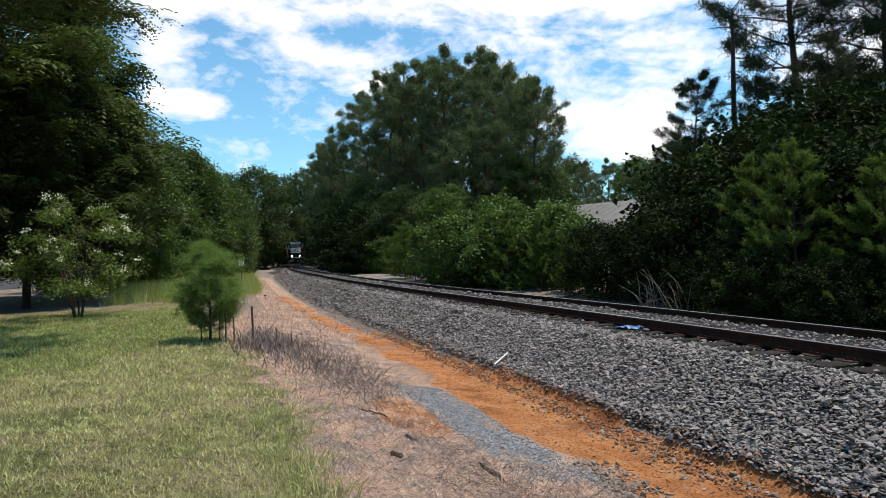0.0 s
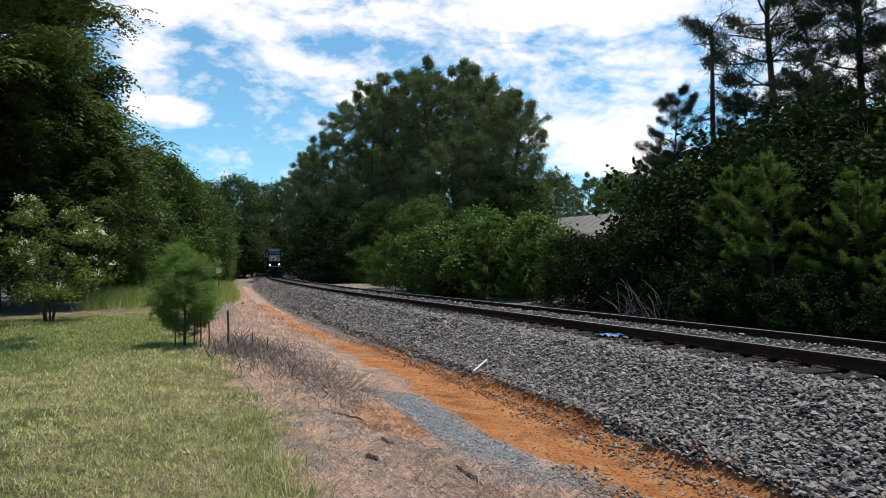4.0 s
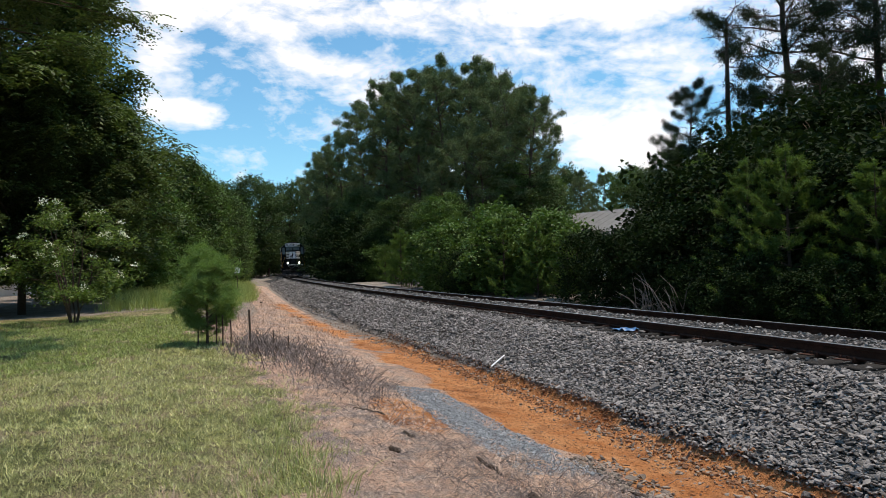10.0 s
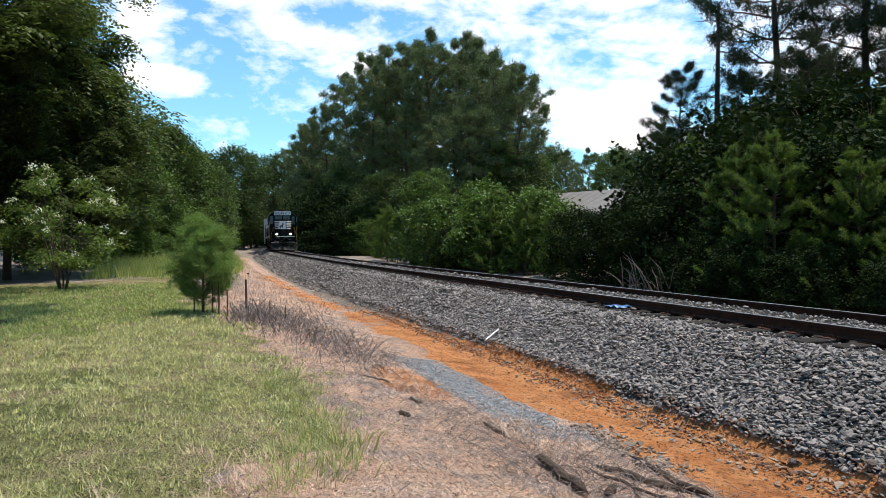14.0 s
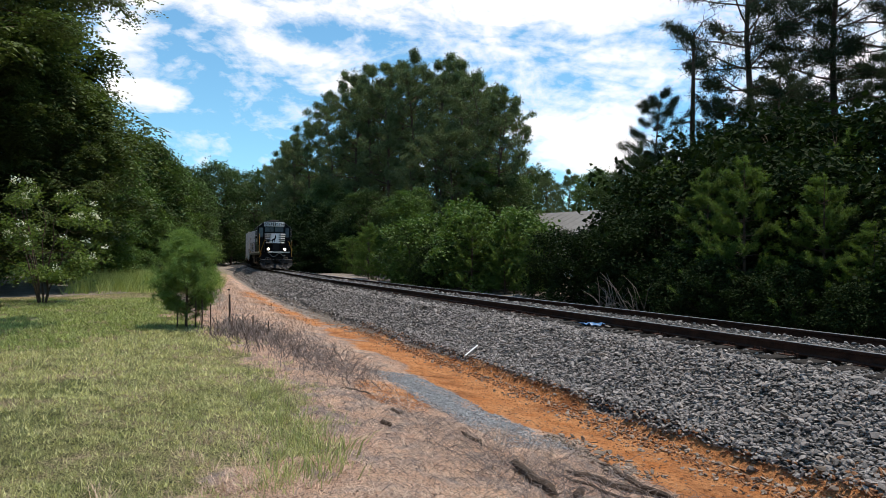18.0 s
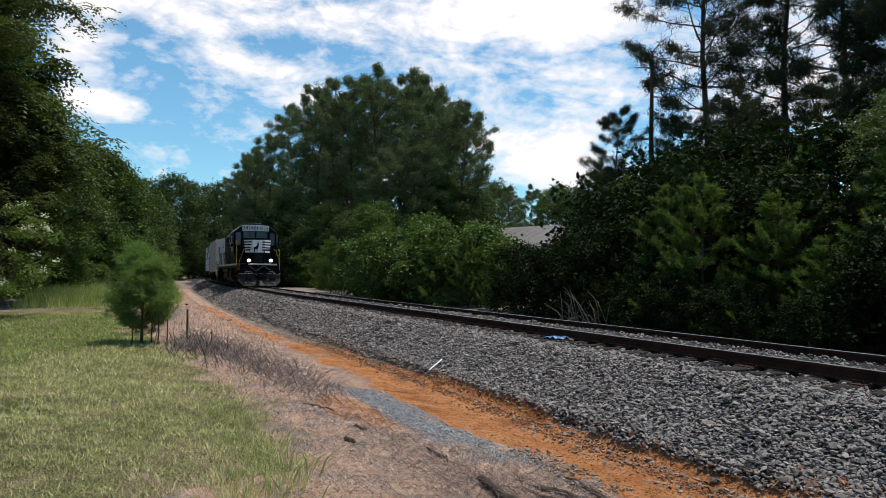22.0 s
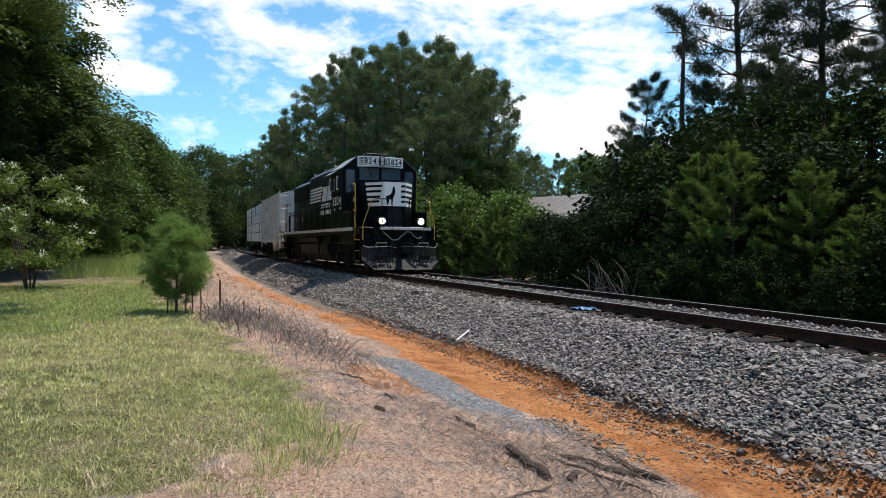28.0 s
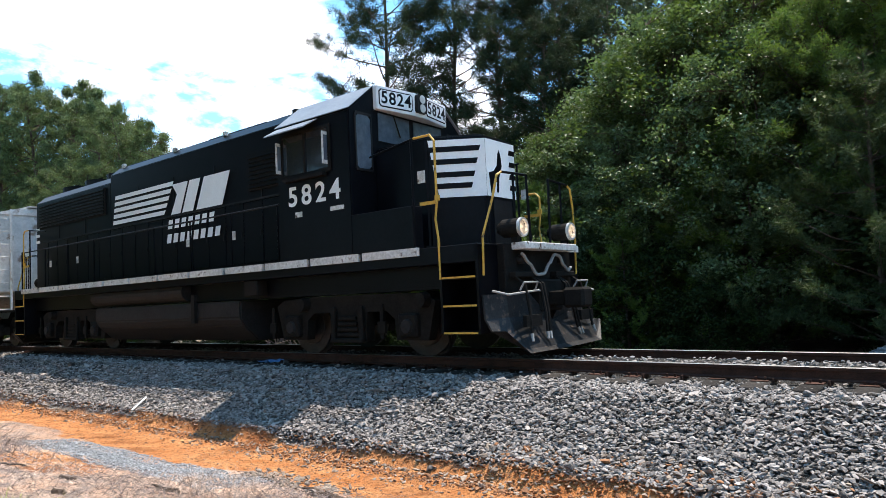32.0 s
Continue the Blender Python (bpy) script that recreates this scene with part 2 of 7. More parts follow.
M_BARK = surface("pine_bark", (0.045, 0.032, 0.024), (0.15, 0.10, 0.07), 9, 0.95, 1.0, fine=30, dist=0.05)
M_DEADWOOD = surface("bare_grey_wood", (0.13, 0.10, 0.085), (0.30, 0.25, 0.21), 10, 0.9, 0.7, fine=40)
# Near needles dark, far ones pale: shade, sun and haze put into colour.
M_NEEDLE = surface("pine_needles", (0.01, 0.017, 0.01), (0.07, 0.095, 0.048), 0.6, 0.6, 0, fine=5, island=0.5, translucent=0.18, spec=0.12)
# Shaded copy of the young pine needles: the wood's shade is in the colour.
M_NEEDLE_YOUNG = surface("young_pine_needles_painted_shade", (0.016, 0.030, 0.012), (0.085, 0.122, 0.046), 0.8, 0.55, 0, fine=6, island=0.6, translucent=0.25, spec=0.2)
M_NEEDLE_FAR = surface("far_pine_needles_painted_lit", (0.018, 0.031, 0.015), (0.225, 0.275, 0.12), 0.6, 0.55, 0, fine=5, island=0.5, translucent=0.18, spec=0.14)
# Shrub leaves darkened so that the colour holds the wood's shade.
M_LEAF_PAINTED_SHADE = surface("broad_leaves_painted_shade", (0.004, 0.009, 0.003), (0.036, 0.062, 0.019), 0.7, 0.7, 0, fine=4, island=0.6, translucent=0.12, spec=0.08)
M_LEAF_SHADE = surface("shade_tree_leaves", (0.012, 0.023, 0.008), (0.14, 0.19, 0.06), 0.5, 0.6, 0, fine=4, island=0.55, translucent=0.26, spec=0.2)
M_SAPLING = surface("sapling_needles", (0.085, 0.15, 0.04), (0.26, 0.37, 0.12), 1.5, 0.6, 0, fine=8, island=0.5, translucent=0.4, spec=0.25)
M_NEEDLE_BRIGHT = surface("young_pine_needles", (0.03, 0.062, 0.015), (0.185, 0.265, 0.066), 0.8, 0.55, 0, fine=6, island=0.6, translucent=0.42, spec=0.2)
M_LEAF = surface("broad_leaves", (0.0112, 0.0208, 0.0072), (0.12, 0.18, 0.054), 0.5, 0.6, 0, fine=4, island=0.55, translucent=0.16, spec=0.18)
# Lit copy of the broad leaves, with the sunlight put into the colour.
M_LEAF_BRIGHT = surface("broad_leaves_painted_sunlit", (0.0208, 0.0416, 0.0104), (0.162, 0.258, 0.0624), 0.6, 0.55, 0, fine=4, island=0.55, translucent=0.22, spec=0.22)
M_LEAF_GUM = surface("glossy_edge_leaves", (0.0208, 0.0384, 0.016), (0.2, 0.28, 0.125), 0.6, 0.48, 0, fine=4, island=0.75, translucent=0.26, spec=0.4)
M_LEAF_YELLOW = surface("yellow_green_edge_leaves", (0.014, 0.028, 0.008), (0.145, 0.2, 0.055), 0.6, 0.48, 0, fine=4, island=0.75, translucent=0.26, spec=0.35)
M_LEAF_PALE = surface("pale_green_leaves", (0.024, 0.046, 0.012), (0.21, 0.29, 0.072), 0.8, 0.5, 0, fine=4, island=0.6, translucent=0.34, spec=0.25)
M_FLOWER = surface("white_flowers", (0.62, 0.62, 0.58), (0.80, 0.80, 0.76), 4, 0.7, 0, island=0.5, translucent=0.3)
M_GRASS = surface("grass_blades", (0.105, 0.118, 0.036), (0.92, 0.845, 0.46), 0.9, 0.7, 0, fine=3, island=1.0, translucent=0.3, spec=0.2)
M_GRASS_LUSH = surface("green_grass_blades", (0.075, 0.115, 0.03), (0.60, 0.64, 0.27), 0.9, 0.7, 0, fine=3, island=1.0, translucent=0.3, spec=0.2)
M_TALLGRASS = surface("tall_green_grass", (0.14, 0.175, 0.06), (0.68, 0.65, 0.34), 2, 0.7, 0, fine=9, island=0.8, translucent=0.35, spec=0.2)
M_WEED = surface("green_weeds", (0.15, 0.21, 0.055), (0.52, 0.55, 0.23), 0.8, 0.7, 0, fine=5, island=0.7, translucent=0.35, spec=0.2)
M_STRAW = surface("dry_straw", (0.21, 0.132, 0.095), (1.0, 0.735, 0.555), 2, 0.9, 0, fine=9, island=1.2, spec=0.15)
M_TWIG = surface("dry_twigs", (0.055, 0.04, 0.034), (0.4, 0.325, 0.29), 3, 0.9, 0.2, fine=20, island=1.0)
M_ROOF = surface("weathered_metal_roof", (0.15, 0.14, 0.125), (0.24, 0.225, 0.205), 0.8, 0.7, 0.15, metal=0.1, fine=6, spec=0.3)
M_WALL = surface("pale_siding", (0.50, 0.48, 0.44), (0.62, 0.60, 0.56), 2, 0.8, 0.1, fine=20)


# ---- building helpers ----
def thing(name, label, category, at=None, group="", kind=""):
    e = new(name)
    e.empty_display_size = 0.3
    if at is not None:
        e.matrix_basis = at
    return tagged(e, label, category, group, kind)


def part(name, bm, material, parent=None, label="", smooth=False):
    """One bmesh as one mesh object under a thing or a part."""
    me = bpy.data.meshes.new(name)
    bm.to_mesh(me)
    bm.free()
    if smooth:
        for p in me.polygons:
            p.use_smooth = True
    me.materials.append(material)
    ob = new(name, me)
    ob.parent = parent
    return tagged(ob, label)


def sheet(name, verts, faces, material, parent=None, smooth=False):
    """One mesh from numpy arrays: verts (n, 3), faces (m, k)."""
    verts, faces = np.asarray(verts, np.float32), np.asarray(faces, np.int32)
    me = bpy.data.meshes.new(name)
    k = faces.shape[1]
    me.vertices.add(len(verts))
    me.vertices.foreach_set("co", verts.ravel())
    me.loops.add(faces.size)
    me.loops.foreach_set("vertex_index", faces.ravel())
    me.polygons.add(len(faces))
    me.polygons.foreach_set("loop_start", np.arange(0, faces.size, k, dtype=np.int32))
    me.polygons.foreach_set("loop_total", np.full(len(faces), k, np.int32))
    me.polygons.foreach_set("use_smooth", np.full(len(faces), smooth))
    me.update(calc_edges=True)
    me.materials.append(material)
    ob = new(name, me)
    ob.parent = parent
    return ob


def box(bm, x0, x1, y0, y1, z0, z1, bevel=0.0):
    m = Matrix.Translation(((x0 + x1) / 2, (y0 + y1) / 2, (z0 + z1) / 2)) @ Matrix.Diagonal((x1 - x0, y1 - y0, z1 - z0, 1))
    r = bmesh.ops.create_cube(bm, size=1, matrix=m)
    if bevel:
        bmesh.ops.bevel(bm, geom=list({e for v in r["verts"] for e in v.link_edges}), offset=bevel, segments=1, affect="EDGES")
    return bm


def a_box(x0, x1, y0, y1, z0, z1, bevel=0.0):
    return box(bmesh.new(), x0, x1, y0, y1, z0, z1, bevel)


def cyl(bm, a, b, r, r2=None, n=12):
    a, b = Vector(a), Vector(b)
    d = b - a
    m = Matrix.Translation((a + b) / 2) @ d.to_track_quat("Z", "Y").to_matrix().to_4x4()
    bmesh.ops.create_cone(bm, cap_ends=True, segments=n, radius1=r, radius2=r if r2 is None else r2, depth=d.length, matrix=m)
    return bm


def pipe(bm, pts, r, n=6):
    for a, b in zip(pts, pts[1:]):
        cyl(bm, a, b, r, n=n)
    for p in pts[1:-1]:
        bmesh.ops.create_icosphere(bm, subdivisions=1, radius=r * 1.02, matrix=Matrix.Translation(p))
    return bm


def tube(a, b, r, r_in, n=20):
    """An open ring drawn out from a to b."""
    a, b = Vector(a), Vector(b)
    q = (b - a).to_track_quat("Z", "Y").to_matrix()
    bm = bmesh.new()
    loops = [[bm.verts.new(p + q @ Vector((math.cos(k * 2 * math.pi / n) * w, math.sin(k * 2 * math.pi / n) * w, 0))) for k in range(n)] for p, w in ((a, r), (b, r), (b, r_in), (a, r_in))]
    for u in range(4):
        for k in range(n):
            bm.faces.new((loops[u][k], loops[u][(k + 1) % n], loops[(u + 1) % 4][(k + 1) % n], loops[(u + 1) % 4][k]))
    bmesh.ops.recalc_face_normals(bm, faces=bm.faces)
    return bm


def prism(bm, outline, axis, lo, hi, bevel=0.0):
    """A polygon (u, v) drawn out along an axis: x takes (y, z), y takes (x, z), z takes (x, y)."""
    def at(u, v, w):
        return {"x": (w, u, v), "y": (u, w, v), "z": (u, v, w)}[axis]
    a = [bm.verts.new(at(u, v, lo)) for u, v in outline]
    b = [bm.verts.new(at(u, v, hi)) for u, v in outline]
    n = len(outline)
    fs = [bm.faces.new(a), bm.faces.new(list(reversed(b)))]
    fs += [bm.faces.new((a[i], b[i], b[(i + 1) % n], a[(i + 1) % n])) for i in range(n)]
    bmesh.ops.recalc_face_normals(bm, faces=fs)
    if bevel:
        bmesh.ops.bevel(bm, geom=list({e for f in fs for e in f.edges}), offset=bevel, segments=2, affect="EDGES")
    return bm


def limb(points, radii, n=6):
    """Verts and quads of a tapering tube along points."""
    pts = np.asarray(points, float)
    V, F = [], []
    for i, (p, r) in enumerate(zip(pts, radii)):
        d = pts[min(i + 1, len(pts) - 1)] - pts[max(i - 1, 0)]
        d = d / (np.linalg.norm(d) + 1e-9)
        s = np.cross(d, (0.3, 1, 0.2))
        s /= np.linalg.norm(s) + 1e-9
        u = np.cross(d, s)
        for k in range(n):
            a = 2 * math.pi * k / n
            V.append(p + r * (math.cos(a) * s + math.sin(a) * u))
    for i in range(len(pts) - 1):
        for k in range(n):
            F.append((i * n + k, i * n + (k + 1) % n, (i + 1) * n + (k + 1) % n, (i + 1) * n + k))
    return np.array(V), np.array(F)


def gather(pieces):
    V, F, o = [], [], 0
    for v, f in pieces:
        V.append(v)
        F.append(f + o)
        o += len(v)
    return np.concatenate(V), np.concatenate(F)


def scatter(template, faces, places, axes, sizes):
    """Copies of a small template mesh: places (n, 3), axes (n, 3, 3), sizes (n,)."""
    v = np.einsum("nij,kj->nki", axes, template) * np.asarray(sizes)[:, None, None] + places[:, None, :]
    f = faces[None] + (np.arange(len(places)) * len(template))[:, None, None]
    return v.reshape(-1, 3), f.reshape(-1, faces.shape[1])


def turns(rng, n, spread=math.pi):
    """n random frames; the third axis leans at most `spread` from the vertical."""
    z = np.cos(rng.uniform(0, spread, n)) if spread < math.pi else rng.uniform(-1, 1, n)
    a, b = rng.uniform(0, 2 * math.pi, n), rng.uniform(0, 2 * math.pi, n)
    r = np.sqrt(1 - z * z)
    w = np.stack([r * np.cos(a), r * np.sin(a), z], 1)
    h = np.where(np.abs(z)[:, None] < 0.9, np.array([0, 0, 1.0]), np.array([1.0, 0, 0]))
    u = np.cross(h, w)
    u /= np.linalg.norm(u, axis=1)[:, None]
    v = np.cross(w, u)
    c, s = np.cos(b)[:, None], np.sin(b)[:, None]
    return np.stack([c * u + s * v, -s * u + c * v, w], 2)


# ---- the line of the track ----
BEND_AT = np.arange(-160, 41, 20.0)
BEND = np.array([-0.007, -0.007, -0.008, 0.115, 0.17, 0.13, 0.0, 0.3, -0.11, -0.6, -0.3]) / 100
LINE_S = np.arange(-160, 61, 1.0)


def track_table():
    k = np.interp(LINE_S, BEND_AT, BEND)
    h = np.concatenate([[0], np.cumsum((k[1:] + k[:-1]) / 2)])
    h -= h[160]
    m = (h[1:] + h[:-1]) / 2
    x, y = np.concatenate([[0], np.cumsum(np.cos(m))]), np.concatenate([[0], np.cumsum(np.sin(m))])
    return x - x[160], y - y[160], h


LINE_X, LINE_Y, LINE_H = track_table()


def track_y(x):
    """Height on the plan of the track's middle at x; straight on beyond its ends."""
    x = np.asarray(x, float)
    y = np.interp(x, LINE_X, LINE_Y)
    y = np.where(x < LINE_X[0], LINE_Y[0] + (x - LINE_X[0]) * math.tan(LINE_H[0]), y)
    return np.where(x > LINE_X[-1], LINE_Y[-1] + (x - LINE_X[-1]) * math.tan(LINE_H[-1]), y)


def on_track(s, reach):
    """Pose of a vehicle at s with its trucks that far before and behind its middle."""
    f = np.array([np.interp(s + reach, LINE_S, LINE_X), np.interp(s + reach, LINE_S, LINE_Y)])
    r = np.array([np.interp(s - reach, LINE_S, LINE_X), np.interp(s - reach, LINE_S, LINE_Y)])
    m = (f + r) / 2
    return pose(m[0], m[1], 0, 0, 0, math.degrees(math.atan2(f[1] - r[1], f[0] - r[0])))


# ---- ground ----
def ripple(x, y, s, seed):
    """A cheap smooth noise between -1 and 1."""
    o = seed * 1.7
    return (np.sin(x * s + o) * np.sin(y * s * 1.13 - o) + 0.6 * np.sin(x * s * 2.3 + y * s * 1.9 + o * 2) * np.cos(y * s * 2.1 - o) + 0.4 * np.sin(x * s * 4.7 - y * s * 3.1 + o)) / 2


LAWN_X, LAWN_Y = np.array([-200, -30, -8, -3.9, -1.3, 3.8, 6.1, 7.5, 7.9, 8.7, 9.3, 10.2, 11.5, 14]), np.array([-4, -7.6, -8.2, -7.6, -7.2, -6.9, -6.85, -7.05, -8.0, -8.7, -9.3, -10.4, -12.0, -14])


def height(x, y):
    d = y - track_y(x)
    toe = 3.15 + 0.12 * ripple(x, 0 * x, 0.9, 3) + 0.06 * ripple(x, y, 2.5, 5)
    near = np.interp(-d / toe, [0, 0.255, 0.28, 0.325, 0.43, 0.56, 0.86, 0.945, 0.985, 1.14, 1.35, 1.6, 2.2, 3.0], [-0.215, -0.215, -0.20, -0.20, -0.21, -0.235, -0.74, -0.83, -1.01, -1.05, -0.98, -0.86, -0.64, -0.56])
    far = np.interp(d, [0, 1.3, 1.8, 3.0, 4.5, 9, 40], [-0.24, -0.235, -0.27, -0.72, -0.75, -0.55, 0.1])
    z = np.where(d < 0, near, far)
    soft = np.clip((-d - 3.2) / 1.2, 0, 1)
    z = z + soft * (0.035 * ripple(x, y, 1.7, 1) + 0.02 * ripple(x, y, 4.3, 2))
    z = z + np.clip((-y - 25) / 60, 0, 1) * 1.0 - np.clip((x - 16) / 30, 0, 1) * 0.2
    z = np.where(d > 3.5, z + 0.08 * ripple(x, y, 0.8, 7), z)
    # stones heaped between the rails
    z = np.maximum(z, -0.095 - 1.6 * np.clip(np.abs(d) - 0.52, 0, 3))
    # a pale earth pad beside the track, and a heap of gravel near the road end
    z = np.where(d > 0, np.maximum(z, -0.28 - 0.06 * np.hypot((x + 44) / 2.2, d - 4.6) ** 2 * 0.35), z)
    heap = np.hypot((x - 13.4) / 1.1, y - 4.4)
    return np.maximum(z, 0.25 - 0.5 * heap)


def bump_of(v, lo, hi, soft):
    return np.clip((v - lo) / soft, 0, 1) * np.clip((hi - v) / soft, 0, 1)


def build_ground():
    def line(pieces):
        return np.unique(np.round(np.concatenate(pieces), 4))
    far = np.array([60, 80, 110, 150, 220, 350, 600, 1200, 3000.0])
    xs = line([-far[1:], np.arange(-70, -12, 0.5), np.arange(-12, 14.5, 0.13), np.arange(14.5, 40, 1.0), far])
    ys = line([-far, np.arange(-40, -14, 1.0), np.arange(-14, -8, 0.2), np.arange(-8, 3.4, 0.1), np.arange(3.4, 12, 0.4), np.arange(12, 50, 2.0), far])
    X, Y = np.meshgrid(xs, ys, indexing="ij")
    Z = height(X, Y)
    nx, ny = X.shape
    i = np.arange(nx * ny).reshape(nx, ny)
    F = np.stack([i[:-1, :-1], i[1:, :-1], i[1:, 1:], i[:-1, 1:]], -1).reshape(-1, 4)
    ob = sheet("ground", np.stack([X, Y, Z], -1).reshape(-1, 3), F, M_GROUND, smooth=True)
    d = Y - track_y(X)
    edge = np.interp(X, LAWN_X, LAWN_Y) + 0.35 * ripple(X, Y, 1.1, 4)
    lawn = np.clip((edge - Y) / 0.9 + 0.35 + 0.5 * ripple(X, Y, 3.1, 21), 0, 1)
    lawn = np.where(X > 14, 0.2, lawn)
    # bare leaf litter under the trees at the back of the lawn
    back = np.clip((-X - 17.5 - 0.35 * (Y + 12)) / 1.5 + 0.6 * ripple(X, Y, 0.7, 8), 0, 1) * np.clip((-9.3 - Y) / 1.0, 0, 1)
    lawn = lawn * (1 - 0.85 * back)
    straw = np.maximum(bump_of(d, -30, -3.3, 0.6) * np.clip((X + 24) / 10 - np.clip((-d - 5.6) / 1.5, 0, 1) * np.clip((-X - 6) / 8, 0, 1), 0, 1), 0.9 * bump_of(d, -6.0, -3.2, 0.5) * bump_of(X, -75, -12, 6))
    clay = bump_of(d, -4.6 + 0.3 * ripple(X, Y, 0.9, 6), -2.75, 0.5) * np.clip(0.62 + 0.4 * ripple(X, Y, 1.6, 13) + 0.06 * (X + 4), 0.30, 1) + np.clip(1.4 - np.hypot((X - 4.6) / 1.3, (Y + 5.6) / 0.45), 0, 1)
    clay = clay + bump_of(X, -32, -4, 5) * bump_of(d, -5.6, -3.3, 0.9) * (0.40 + 0.28 * ripple(X, Y, 1.3, 12))
    clay = clay + bump_of(X, -52, -35, 3) * bump_of(d, 2.6, 7, 0.8) * 0.34
    gravel = bump_of(X, 2.2, 7.6, 1.2) * bump_of(Y, -5.35 + 0.06 * (X - 3), -4.6 + 0.04 * (X - 3), 0.3) * (0.85 + 0.25 * ripple(X, Y, 2.2, 9))
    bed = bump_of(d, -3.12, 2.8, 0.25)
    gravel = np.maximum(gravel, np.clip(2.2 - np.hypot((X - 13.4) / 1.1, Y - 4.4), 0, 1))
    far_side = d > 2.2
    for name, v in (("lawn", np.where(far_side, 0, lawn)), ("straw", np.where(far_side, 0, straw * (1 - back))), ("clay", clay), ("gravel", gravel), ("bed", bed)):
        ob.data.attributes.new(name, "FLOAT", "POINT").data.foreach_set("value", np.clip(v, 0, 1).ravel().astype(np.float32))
    return tagged(ob, "lawn, dry straw, orange clay ditch and gravel beside the track", "ground", kind="structure")


ground = build_ground()


# ---- track ----
def ribbon(name, profile, x0, x1, step, material, parent, label=""):
    """A profile (offset, z) carried along the track."""
    xs = np.arange(x0, x1 + 1e-6, step)
    s = np.interp(xs, LINE_X, LINE_S)
    h = np.interp(s, LINE_S, LINE_H)
    yc = track_y(xs)
    V = np.array([[(x - math.sin(a) * o, y + math.cos(a) * o, z) for o, z in profile] for x, y, a in zip(xs, yc, h)])
    n, k = len(xs), len(profile)
    i = np.arange(n * k).reshape(n, k)
    F = np.stack([i[:-1], i[1:], np.roll(i, -1, 1)[1:], np.roll(i, -1, 1)[:-1]], -1).reshape(-1, 4)
    return tagged(sheet(name, V.reshape(-1, 3), F, material, parent), label)


def build_track():
    track = thing("railway_track", "single railway track with rusty rails on dark wooden ties", "railway track", kind="structure")
    for side in (-1, 1):
        c = side * 0.7525
        prof = [(-0.065, -0.152), (0.065, -0.152), (0.065, -0.138), (0.012, -0.125), (0.012, -0.045), (0.036, -0.036), (0.036, -0.004), (-0.036, -0.004), (-0.036, -0.036), (-0.012, -0.045), (-0.012, -0.125), (-0.065, -0.138)]
        rail = ribbon("rail", [(c + o, z) for o, z in prof], -158, 38, 1.0, M_RAIL, track, "rusty steel rail")
        ribbon("rail_head", [(c - 0.030, -0.0035), (c + 0.030, -0.0035), (c + 0.026, 0.0), (c - 0.026, 0.0)], -158, 38, 1.0, M_RAILTOP, rail, "polished rail head")
    bm = a_box(-0.115, 0.115, -1.36, 1.36, -0.335, -0.158, 0.012)
    tie = part("tie", bm, M_TIE, track)
    plates = bmesh.new()
    for side in (-1, 1):
        c = side * 0.7525
        box(plates, -0.09, 0.09, c - 0.17, c + 0.17, -0.157, -0.147)
        for dx, dy in ((-0.05, -0.085), (0.05, 0.085), (0.05, -0.085), (-0.05, 0.085)):
            box(plates, dx - 0.012, dx + 0.012, c + dy - 0.014, c + dy + 0.014, -0.147, -0.112)
        box(plates, 0.115, 0.135, c - 0.10, c + 0.10, -0.18, -0.125)
    rng = np.random.default_rng(3)
    pl = bpy.data.meshes.new("tie_plates")
    plates.to_mesh(pl)
    plates.free()
    pl.materials.append(M_RAIL)
    n = 0
    for s in np.arange(-112, 36, 0.5):
        j = rng.normal(0, 1, 4)
        m = pose(float(np.interp(s, LINE_S, LINE_X)), float(np.interp(s, LINE_S, LINE_Y)), 0, 0, 0, math.degrees(float(np.interp(s, LINE_S, LINE_H))) + j[0] * 0.8)
        m = m @ Matrix.Translation((j[1] * 0.02, j[2] * 0.05, -0.006 - abs(j[3]) * 0.003))
        o = tie if n == 0 else new("tie", tie.data)
        o.parent = track
        o.matrix_basis = m
        if -14 < s < 16:
            q = new("tie_plates", pl)
            q.parent = o
        n += 1
    return track


track = build_track()


# ---- stones ----
def stone_shapes(rng, n):
    """Angular broken stones: lumps cut by a few planes, broader than tall."""
    g = (1 + 5 ** 0.5) / 2
    base = np.array([(-1, g, 0), (1, g, 0), (-1, -g, 0), (1, -g, 0), (0, -1, g), (0, 1, g), (0, -1, -g), (0, 1, -g), (g, 0, -1), (g, 0, 1), (-g, 0, -1), (-g, 0, 1)], float) / 1.9
    tri = np.array([(0, 11, 5), (0, 5, 1), (0, 1, 7), (0, 7, 10), (0, 10, 11), (1, 5, 9), (5, 11, 4), (11, 10, 2), (10, 7, 6), (7, 1, 8), (3, 9, 4), (3, 4, 2), (3, 2, 6), (3, 6, 8), (3, 8, 9), (4, 9, 5), (2, 4, 11), (6, 2, 10), (8, 6, 7), (9, 8, 1)])
    out = []
    for _ in range(n):
        v = base * rng.uniform(0.8, 1.3, (12, 3))
        for _ in range(7):
            d = rng.normal(0, 1, 3)
            d /= np.linalg.norm(d)
            over = np.maximum(v @ d - rng.uniform(0.3, 0.62), 0)
            v = v - over[:, None] * d
        out.append(v * rng.uniform((0.9, 0.7, 0.34), (1.25, 1.0, 0.62)))
    return out, tri


def lay_stones(rng, n, x0, x1, d0, d1, size, lift=0.3):
    x = rng.uniform(x0, x1, n)
    d = rng.uniform(d0, d1, n)
    y = track_y(x) + d
    r = size * rng.lognormal(0, 0.28, n)
    return np.stack([x, y, height(x, y) + r * lift * rng.uniform(-0.3, 2.4, n)], 1), r


